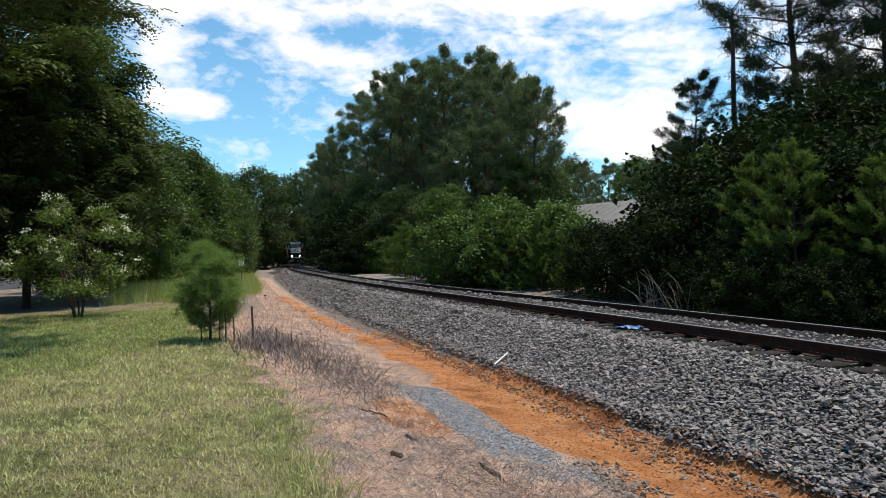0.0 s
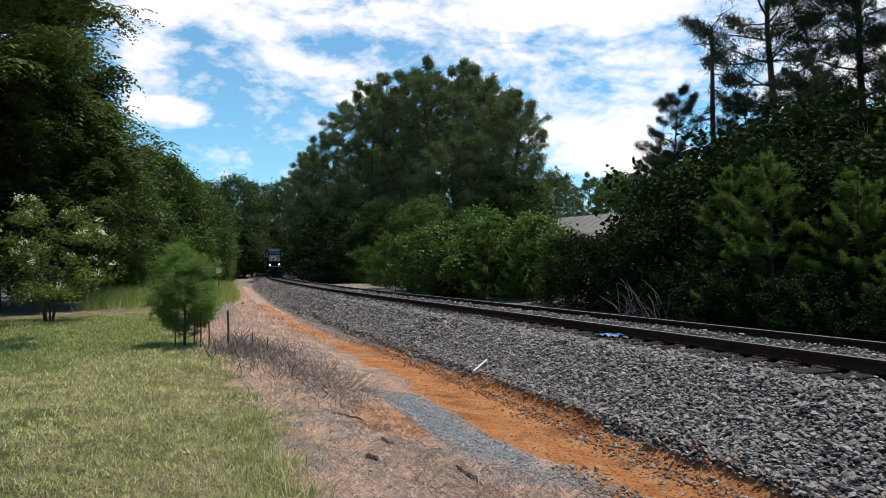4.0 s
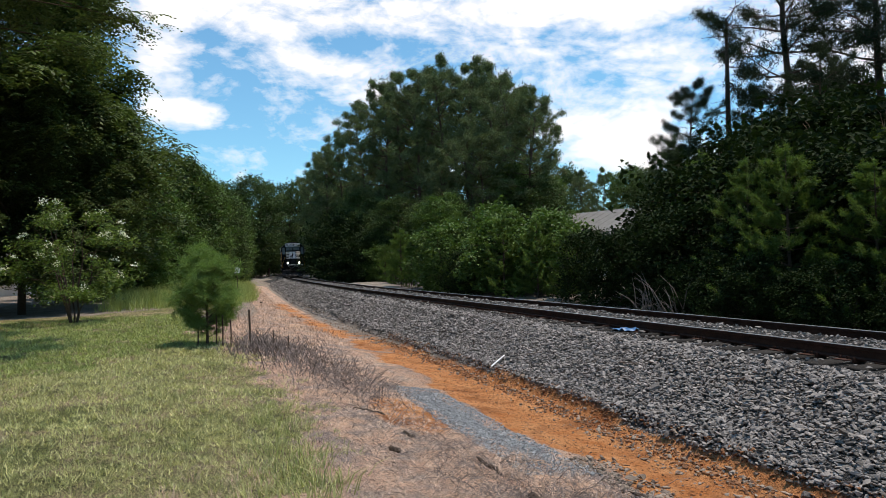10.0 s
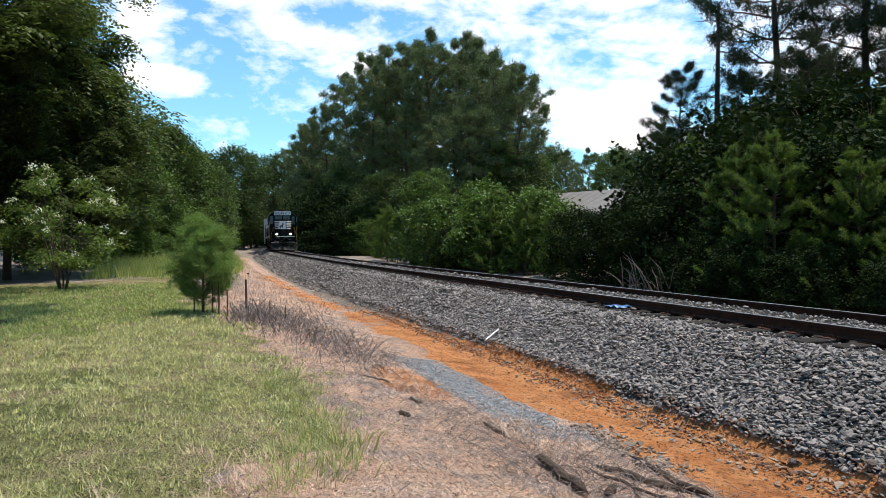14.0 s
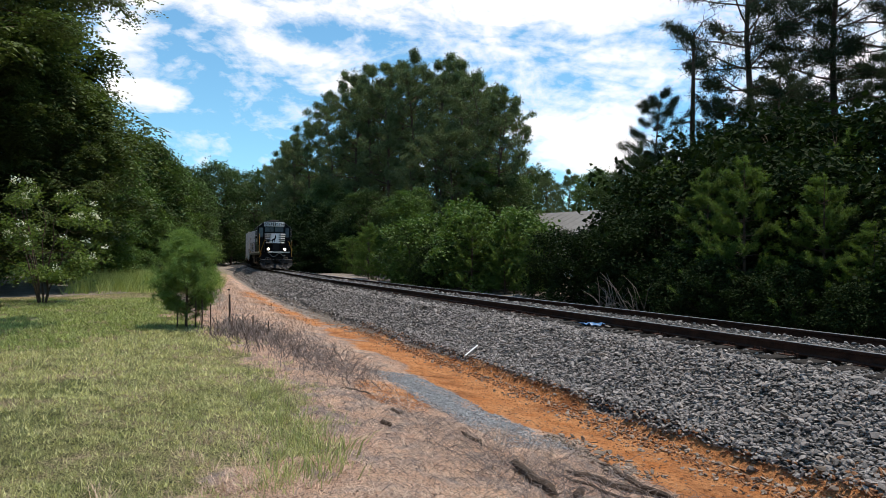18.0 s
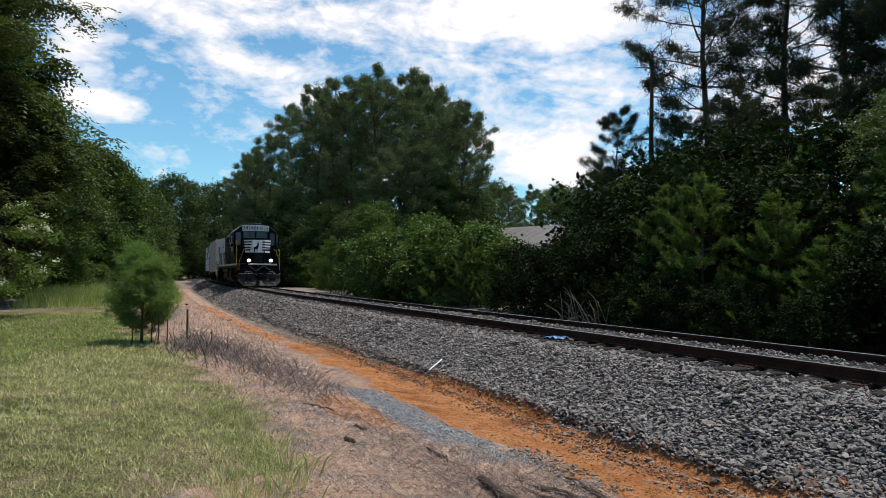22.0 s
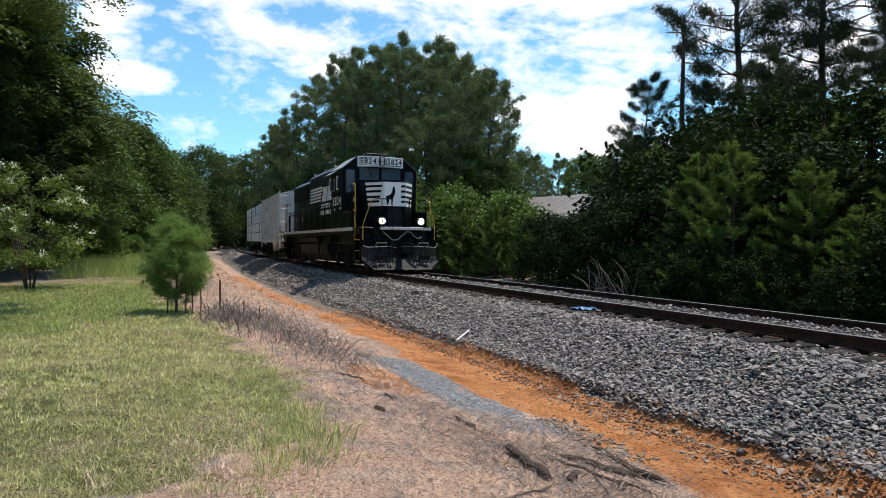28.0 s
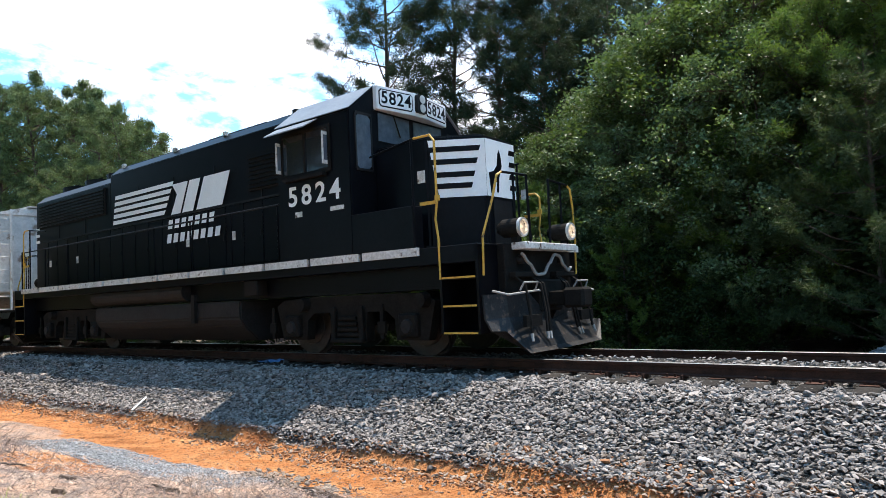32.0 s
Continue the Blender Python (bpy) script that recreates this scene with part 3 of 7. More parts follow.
def build_ballast():
    rng = np.random.default_rng(11)
    shapes, tri = stone_shapes(rng, 10)
    bed = thing("ballast_bed", "grey crushed stone ballast heaped along the railway track", "ballast", kind="structure")

    def heap(name, patches, mat):
        pieces = []
        for n, x0, x1, d0, d1, size in patches:
            for k, sh in enumerate(shapes):
                pl, r = lay_stones(rng, max(1, n // len(shapes)), x0, x1, d0, d1, size)
                pieces.append(scatter(sh, tri, pl, turns(rng, len(pl), 0.75), r))
        v, f = gather(pieces)
        ob = sheet(name, v, f, mat, bed)
        return tagged(ob, kind="stuff")

    heap("loose_stones", [(47000, -2, 14.5, -3.02, -1.30, 0.031), (11000, -14, -2, -3.1, -1.26, 0.041), (6000, -40, -14, -3.3, -1.2, 0.058), (3500, -95, -40, -3.2, -1.3, 0.08), (3200, -6, 15, -0.68, 0.68, 0.034), (1500, -40, -6, -0.68, 0.68, 0.048), (4000, -8, 15, -1.46, -0.90, 0.030), (1200, -40, -8, -1.3, -0.84, 0.045), (7500, 14.5, 27, -3.02, -1.30, 0.047), (1300, 15, 30, -0.68, 0.68, 0.050), (1600, -10, 16, 0.85, 2.8, 0.044), (1300, -60, -10, 0.85, 2.8, 0.065)], M_STONE)
    heap("ditch_gravel", [(9000, 2.2, 7.4, -5.25, -4.45, 0.014)], M_GRAVEL)
    heap("ditch_stones", [(520, 4, 13.5, -3.6, -3.1, 0.028), (300, 6.8, 8.3, -4.55, -4.0, 0.030), (300, -10, 4, -3.6, -3.1, 0.028), (160, 5, 13, -4.3, -3.2, 0.014), (700, -6, 14, -3.25, -2.9, 0.034), (420, 9, 14.5, -3.3, -2.6, 0.034)], M_DUSTY)
    heap("clay_clods", [(1500, -6, 13, -4.4, -2.95, 0.014), (5200, -6, 14, -3.4, -2.92, 0.023), (2000, 9.0, 14.5, -3.35, -2.7, 0.024), (500, -30, -6, -4.6, -3.0, 0.03)], M_CLOD)
    a, r = rng.uniform(0, 2 * math.pi, 5200), 1.9 * np.sqrt(rng.uniform(0, 1, 5200))
    x, y = 13.4 + 1.1 * r * np.cos(a), 4.4 + r * np.sin(a)
    z = height(x, y)
    pieces = []
    for k, sh in enumerate(shapes):
        sel = np.arange(k, 5200, len(shapes))
        pieces.append(scatter(sh, tri, np.stack([x, y, z + 0.008], 1)[sel], turns(rng, len(sel), 0.9), 0.028 * rng.lognormal(0, 0.3, len(sel))))
    v, f = gather(pieces)
    tagged(sheet("gravel_heap", v, f, M_GRAVEL), "heap of pale blue-grey gravel beside the track", "gravel", kind="stuff")
    me = []
    for sh in shapes:
        m = bpy.data.meshes.new("stone")
        m.from_pydata(sh.tolist(), [], tri.tolist())
        m.materials.append(M_PEBBLE)
        me.append(m)
    pl, r = lay_stones(rng, 300, 5.5, 13.2, -3.1, -1.4, 0.038, 0.6)
    ax = turns(rng, 300, 1.0)
    for i in range(300):
        o = new("stone", me[i % len(me)])
        o.parent = bed
        o.matrix_basis = Matrix.Translation(pl[i]) @ Matrix(ax[i].tolist()).to_4x4() @ Matrix.Scale(float(r[i]), 4)


build_ballast()


# ---- trees ----
def needle_tuft(rng, k, length, width, low=-0.5, spread=0.0):
    """k thin blades radiating forwards from one point, or from a short twig spread about it."""
    V, F = [], []
    for i in range(k):
        a, e = rng.uniform(0, 2 * math.pi), rng.uniform(low, 1.35)
        d = np.array([math.cos(a) * math.cos(e), math.sin(a) * math.cos(e), math.sin(e)])
        s = np.cross(d, rng.normal(0, 1, 3))
        s *= width / (np.linalg.norm(s) + 1e-9)
        l = length * rng.uniform(0.65, 1.1)
        o = rng.normal(0, spread * length + 1e-9, 3)
        V += [o + d * l * 0.08 - s, o + d * l * 0.08 + s, o + d * l + np.array([0, 0, -0.12 * l])]
        F.append((3 * i, 3 * i + 1, 3 * i + 2))
    return np.array(V), np.array(F)


def leaf_spray(rng, k, reach, size):
    """k small folded leaves round one twig end."""
    V, F = [], []
    for i in range(k):
        c = rng.normal(0, reach * 0.45, 3) * (1, 1, 0.7)
        R = turns(rng, 1, 1.15)[0]
        l, w = size * rng.uniform(0.6, 1.25), size * rng.uniform(0.28, 0.45)
        q = np.array([(-l * 0.5, 0, 0), (0, w, 0.12 * l), (l * 0.55, 0, -0.1 * l), (0, -w, 0.12 * l)]) @ R.T + c
        V += list(q)
        F.append((4 * i, 4 * i + 1, 4 * i + 2, 4 * i + 3))
    return np.array(V), np.array(F)


def feather_leaf(rng, pairs, length, size):
    """A drooping compound leaf: paired narrow leaflets along a bent stalk, two or three stalks from one twig end."""
    V, F = [], []
    for s in range(3):
        a = s * 2.1 + rng.uniform(-0.5, 0.5)
        out = np.array([math.cos(a), math.sin(a), 0])
        side = np.array([-math.sin(a), math.cos(a), 0])
        for i in range(pairs):
            u = (i + 0.6) / pairs
            c = out * length * u + np.array([0, 0, -0.55 * length * u * u])
            for e in (-1, 1):
                d = side * e * 0.8 + out * 0.55 + np.array([0, 0, rng.uniform(-0.75, -0.1)])
                d /= np.linalg.norm(d)
                w = np.cross(d, (0.2, 0.1, 1.0))
                w /= np.linalg.norm(w)
                l, h = size * rng.uniform(0.75, 1.2), size * 0.27
                k = len(V)
                V += [c, c + d * l * 0.45 + w * h, c + d * l, c + d * l * 0.45 - w * h]
                F.append((k, k + 1, k + 2, k + 3))
    return np.array(V), np.array(F)


def aimed(w):
    """Frames whose third axis is w."""
    w = w / (np.linalg.norm(w, axis=1)[:, None] + 1e-9)
    h = np.cross(w, (0.31, 0.9, 0.2))
    h /= np.linalg.norm(h, axis=1)[:, None]
    return np.stack([h, np.cross(w, h), w], 2)


def pine(name, label, seed, tall, bare, wide, limbs, side, puff, blade_w, k, mat, lumpy=0.3, trunk_r=0.22, dead=0):
    """A mature pine: straight tapered trunk, spreading limbs that fork, and on each twig end a round puff of needles, with gaps between the limbs."""
    rng = np.random.default_rng(seed)
    t = thing(name, label, "pine tree")
    hs = np.linspace(-0.4, tall * 0.97, 9)
    bend = np.cumsum(rng.normal(0, 0.010 * tall, (9, 2)), 0) * (np.linspace(0, 1, 9)[:, None] ** 0.7)
    tr = np.column_stack([bend, hs])
    wood = [limb(tr, trunk_r * (1 - 0.82 * np.linspace(0, 1, 9)), 8)]

    def stem(z):
        return np.array([np.interp(z, hs, tr[:, 0]), np.interp(z, hs, tr[:, 1]), z])
    tips, axes = [], []
    for i in range(limbs):
        f = min(1.0, (i // 4 * 4 + 1.5 + rng.uniform(-0.9, 0.9)) / limbs)
        z = tall * (bare + (0.985 - bare) * f)
        reach = wide * np.interp(f, [0, 0.18, 0.45, 0.75, 1.0], [0.62, 0.95, 1.0, 0.72, 0.22]) * rng.uniform(1 - lumpy, 1 + 0.3 * lumpy)
        a = i * 1.5708 + (i // 4) * 0.9 + rng.normal(0, 0.35)
        b = stem(z)
        rise = rng.uniform(-0.12, 0.22) + 0.55 * f
        go = np.array([math.cos(a), math.sin(a), 0.0])
        us = np.linspace(0, 1, 6)
        pts = np.array([b + go * reach * u + np.array([0, 0, reach * (rise * u + 0.16 * u * u)]) + rng.normal(0, 0.035 * reach, 3) * u for u in us])
        wood.append(limb(pts, trunk_r * (0.26 - 0.10 * f) * (1.05 - 0.85 * us), 4))
        tips.append(pts[-1])
        axes.append(go + (0, 0, 0.8))
        for j in range(side):
            u = rng.uniform(0.38, 0.97)
            p = np.array([np.interp(u, us, pts[:, q]) for q in range(3)])
            turn = a + rng.choice((-1, 1)) * rng.uniform(0.4, 1.2)
            l = reach * (0.16 + 0.22 * (1 - u)) * rng.uniform(0.6, 1.4) + 0.15 * puff
            d = np.array([math.cos(turn), math.sin(turn), rng.uniform(-0.05, 0.6)])
            e = p + d * l
            wood.append(limb([p, (p + e) / 2 - (0, 0, 0.04 * l), e], trunk_r * np.array([0.07, 0.05, 0.025]), 3))
            for g in (1.0, 0.95, rng.uniform(0.45, 0.75)):
                tips.append(p + (e - p) * g + rng.normal(0, 0.38 * puff, 3) + (0, 0, 0.12 * puff))
                axes.append(d + (0, 0, 0.7))
    for i in range(dead):
        z = tall * bare * rng.uniform(0.55, 1.05)
        a, l = rng.uniform(0, 2 * math.pi), wide * rng.uniform(0.3, 0.75)
        b = stem(z)
        e = b + l * np.array([math.cos(a), math.sin(a), rng.uniform(-0.1, 0.35)])
        m = (b + e) / 2 + rng.normal(0, 0.06 * l, 3)
        wood.append(limb([b, m, e], trunk_r * np.array([0.13, 0.08, 0.02]), 4))
        for q in range(2):
            wood.append(limb([m, m + rng.normal(0, 0.22 * l, 3)], trunk_r * np.array([0.05, 0.015]), 3))
    v, f = gather(wood)
    sheet("trunk", v, f, M_BARK, t, smooth=True)
    pl, w = np.array(tips), np.array(axes)
    frames = aimed(w)
    bits = []
    for q in range(5):
        tv, tf = needle_tuft(rng, k, puff, blade_w, -0.75, 0.45)
        sel = np.arange(q, len(pl), 5)
        bits.append(scatter(tv, tf, pl[sel], frames[sel], rng.uniform(0.7, 1.25, len(sel))))
    v, f = gather(bits)
    sheet("crown", v, f, mat, t)
    return t


def young_pine(name, label, seed, tall, wide, mat, limbs=46, bare=0.05):
    """A young pine: whorls of rising limbs that fork, each shoot a dense upturned brush of long needles, dark gaps between the whorls."""
    rng = np.random.default_rng(seed)
    t = thing(name, label, "pine tree")
    wood = [limb([(0, 0, -0.3), (0.03, 0.02, tall * 0.5), (0, 0.03, tall * 0.97)], [0.075, 0.05, 0.012], 7)]
    brush, axis = [], []
    whorls = max(6, limbs // 5)
    for i in range(limbs):
        f = (i // 5 + rng.uniform(-0.12, 0.12)) / whorls
        z = tall * (bare + (0.93 - bare) * max(0.0, f))
        reach = wide * (1.02 - max(0.0, f)) ** 0.8 * rng.uniform(0.6, 1.1) + 0.15
        a = i * 1.2566 + (i // 5) * 0.7 + rng.normal(0, 0.25)
        out = np.array([math.cos(a), math.sin(a), rng.uniform(0.15, 0.55)])
        b = np.array([0, 0, z])
        e = b + out * reach
        wood.append(limb([b, (b + e) / 2 - (0, 0, 0.07 * reach), e], [0.022, 0.014, 0.005], 4))
        for k in range(7):
            u = 1.0 if k == 0 else rng.uniform(0.3, 0.97)
            p = b + (e - b) * u - np.array([0, 0, 0.07 * reach * 4 * u * (1 - u) * 0.5])
            s = out * 0.8 + np.append(rng.normal(0, 0.5, 2), 0) * (0 if k == 0 else 1) + (0, 0, 0.55)
            s /= np.linalg.norm(s)
            l = rng.uniform(0.30, 0.55) * (1.1 - 0.25 * f)
            for q in range(6):
                brush.append(p + s * l * q / 5 + rng.normal(0, 0.012, 3))
                axis.append(s)
    for q in range(8):
        brush.append(np.array([0, 0, tall * (0.90 + 0.1 * q / 7)]))
        axis.append(np.array([0.05, 0, 1.0]))
    v, f = gather(wood)
    sheet("trunk", v, f, M_BARK, t, smooth=True)
    pl, frames = np.array(brush), aimed(np.array(axis))
    bits = []
    for k in range(4):
        tv, tf = needle_tuft(rng, 24, 0.19, 0.0072, -0.1, 0.12)
        sel = np.arange(k, len(pl), 4)
        bits.append(scatter(tv, tf, pl[sel], frames[sel], rng.uniform(0.8, 1.2, len(sel))))
    v, f = gather(bits)
    sheet("crown", v, f, mat, t)
    return t


def broad(name, label, seed, tall, low, wide, tips, sprays, leaves, leaf, mat, clump=0.5, trunk_r=0.16, stems=1, flowers=0, category="tree", droop=0.0, belly=0.45, stretch=1.0, gaps=0.0, feather=False, core=0.35):
    """A broadleaf tree or shrub: stems, forking limbs that reach into an uneven crown, and on every twig end a separate tuft of leaves, with gaps of shade between."""
    rng = np.random.default_rng(seed)
    t = thing(name, label, category)
    ph = rng.uniform(0, 6.28, 5)

    def girth(f, a):
        g = max(0.10, 1 - abs((f - belly) / max(belly, 1 - belly)) ** 2.3) ** 0.6
        return wide * g * (1 + 0.17 * math.sin(2 * a + ph[0] + 3 * f) + 0.14 * math.sin(3 * a + ph[1] - 6 * f) + 0.10 * math.sin(5 * a + ph[2] + 11 * f))
    wood, joints = [], []
    for s in range(stems):
        a = s * 6.28 / stems + rng.uniform(0, 1.2)
        spread = 0.0 if stems == 1 else 0.42 * wide
        top = np.array([math.cos(a) * spread, math.sin(a) * spread, low + (tall - low) * 0.80])
        foot = np.array([math.cos(a), math.sin(a), 0]) * (0 if stems == 1 else 1.2 * trunk_r) + (0, 0, -0.3)
        pts = [foot]
        for k in range(1, 7):
            pts.append(foot + (top - foot) * k / 6 + rng.normal(0, 0.014 * tall, 3) * (1, 1, 0))
        wood.append(limb(pts, trunk_r * np.linspace(1, 0.22, 7), 8))
        for k in range(2, 7):
            joints.append(pts[k])
    boughs = int(6 + 2.4 * wide)
    stem = np.array(joints)
    for i in range(boughs):
        f = (i + 0.5) / boughs
        a = i * 2.4 + rng.normal(0, 0.3)
        z = low + (tall - low) * (0.12 + 0.78 * f)
        e = np.array([math.cos(a) * stretch, math.sin(a), 0]) * girth((z - low) / (tall - low), a) * 0.62 + (0, 0, z)
        d = np.linalg.norm(stem - e, axis=1) + 2.5 * np.maximum(stem[:, 2] - e[2] + 0.1 * tall, 0)
        b = stem[int(np.argmin(d))]
        m1, m2 = b + (e - b) * 0.35 + rng.normal(0, 0.04 * wide, 3), b + (e - b) * 0.7 + rng.normal(0, 0.05 * wide, 3) + (0, 0, 0.05 * wide)
        wood.append(limb([b, m1, m2, e], np.array([0.42, 0.30, 0.2, 0.1]) * trunk_r, 5))
        joints += [m1, m2, e]
    joints = np.array(joints)
    ends, ways = [], []
    tries = 0
    while len(ends) < tips and tries < tips * 12:
        tries += 1
        f, a = rng.uniform(0.01, 1.0), rng.uniform(0, 2 * math.pi)
        g = girth(f, a)
        r = g * (core + (1 - core) * rng.uniform(0, 1) ** 0.55) * rng.uniform(0.9, 1.07)
        p = np.array([r * math.cos(a) * stretch, r * math.sin(a), low + (tall - low) * f])
        if noise.noise(Vector(p) * (1.9 / max(0.8, clump * 2.2)) + Vector((seed, 0, 0))) < gaps - 0.25:
            continue
        p[2] = max(p[2] - droop * (r / wide) ** 2, 0.12)
        ends.append(p)
        ways.append(np.array([math.cos(a), math.sin(a), 0.35]))
        d = np.linalg.norm(joints - p, axis=1) + 1.5 * np.maximum(joints[:, 2] - p[2], 0)
        b = joints[int(np.argmin(d))]
        m = (b + p) / 2 + rng.normal(0, 0.05, 3) * np.linalg.norm(p - b) + (0, 0, 0.06 * np.linalg.norm(p - b))
        wood.append(limb([b, m, p], np.array([0.11, 0.07, 0.03]) * trunk_r + 0.002, 3))
    v, f = gather(wood)
    sheet("trunk", v, f, M_BARK, t, smooth=True)
    ends, ways = np.array(ends), np.array(ways)
    size = clump * rng.uniform(0.55, 1.25, len(ends))
    who = np.repeat(np.arange(len(ends)), sprays)
    n = len(who)
    off = rng.normal(0, 1, (n, 3)) * (0.50, 0.50, 0.32)
    off += ways[who] * (rng.uniform(-0.5, 0.75, n))[:, None] * (1, 1, 0.25)
    pl = ends[who] + off * size[who][:, None]
    pl[:, 2] = np.maximum(pl[:, 2], 0.05)
    bits = []
    for k in range(6):
        tv, tf = feather_leaf(rng, leaves, leaf * 3.6, leaf) if feather else leaf_spray(rng, leaves, leaf * 2.6, leaf)
        sel = np.arange(k, n, 6)
        bits.append(scatter(tv, tf, pl[sel], turns(rng, len(sel), 0.45 if feather else 0.75), rng.uniform(0.75, 1.25, len(sel))))
    v, f = gather(bits)
    sheet("crown", v, f, mat, t)
    if flowers:
        high = np.argsort(-(np.hypot(ends[:, 0], ends[:, 1]) + 0.7 * ends[:, 2]))[: flowers * 2]
        pick = rng.choice(high, flowers, replace=False)
        top = ends[pick] + ways[pick] * size[pick][:, None] * 0.9 + (0, 0, 0.10)
        tv, tf = leaf_spray(rng, 30, 0.15, 0.075)
        v, f = scatter(tv, tf, top, turns(rng, len(top), 0.8), rng.uniform(0.7, 1.3, len(top)))
        tagged(sheet("blossom", v, f, M_FLOWER, t), "white flower clusters")
    return t


def sapling():
    """A knee-bare little pine: several thin stems and a soft even cloud of long needles."""
    rng = np.random.default_rng(43)
    t = thing("pine_sapling", "small soft green pine sapling at the edge of the lawn", "pine tree")
    wood = []
    tips = []
    for i in range(80):
        f = rng.uniform(0, 1)
        z = 0.28 + 1.82 * f
        a = rng.uniform(0, 2 * math.pi)
        r = (0.80 * math.sin(math.pi * (0.20 + 0.74 * f)) ** 0.65 + 0.04) * rng.uniform(0.6, 1.1)
        b = np.array([0.03 * math.sin(5 * f), 0.03 * math.cos(4 * f), z - 0.15])
        e = np.array([r * math.cos(a), r * math.sin(a), z + 0.30 * r])
        m = (b + e) / 2 + np.array([0, 0, -0.05])
        wood.append(limb([b, m, e], [0.010, 0.007, 0.003], 4))
        u = rng.uniform(0.3, 1.05, 26)[:, None]
        tips.append(b + (e - b) * u + rng.normal(0, 0.065, (26, 3)))
    wood.append(limb([(0, 0, -0.1), (0.02, 0.01, 0.8), (0.0, 0.02, 2.2)], [0.035, 0.026, 0.006], 7))
    v, f = gather(wood)
    sheet("trunk", v, f, M_BARK, t, smooth=True)
    tips.append(np.stack([rng.normal(0, 0.05, 40), rng.normal(0, 0.05, 40), rng.uniform(1.8, 2.3, 40)], 1))
    pl = np.concatenate(tips)
    bits = []
    for k in range(4):
        tv, tf = needle_tuft(rng, 26, 0.20, 0.0034)
        sel = np.arange(k, len(pl), 4)
        bits.append(scatter(tv, tf, pl[sel], turns(rng, len(sel), 0.8), rng.uniform(0.7, 1.2, len(sel))))
    v, f = gather(bits)
    sheet("crown", v, f, M_SAPLING, t)
    return t


def one(x, y):
    return float(height(np.array(x), np.array(y)))


def stand(model, x, y, size, turn, label="", group=""):
    """A copy of a model tree at a place, scaled and turned."""
    m = pose(x, y, float(height(np.array(x), np.array(y))) - 0.05, 0, 0, turn) @ Matrix.Scale(size, 4)
    o = copy_thing(model, m)
    return tagged(o, label, group=group)


def plant(models, spots, group):
    """Spots: x, y, wanted height. The model keeps its shape and is scaled to the height; the models take turns."""
    rng = random.Random(len(spots) * 7 + int(abs(spots[0][0])))
    for i, (x, y, h) in enumerate(spots):
        model, tall = models[i % len(models)]
        stand(model, x, y, h / tall, rng.uniform(0, 360), group=group)


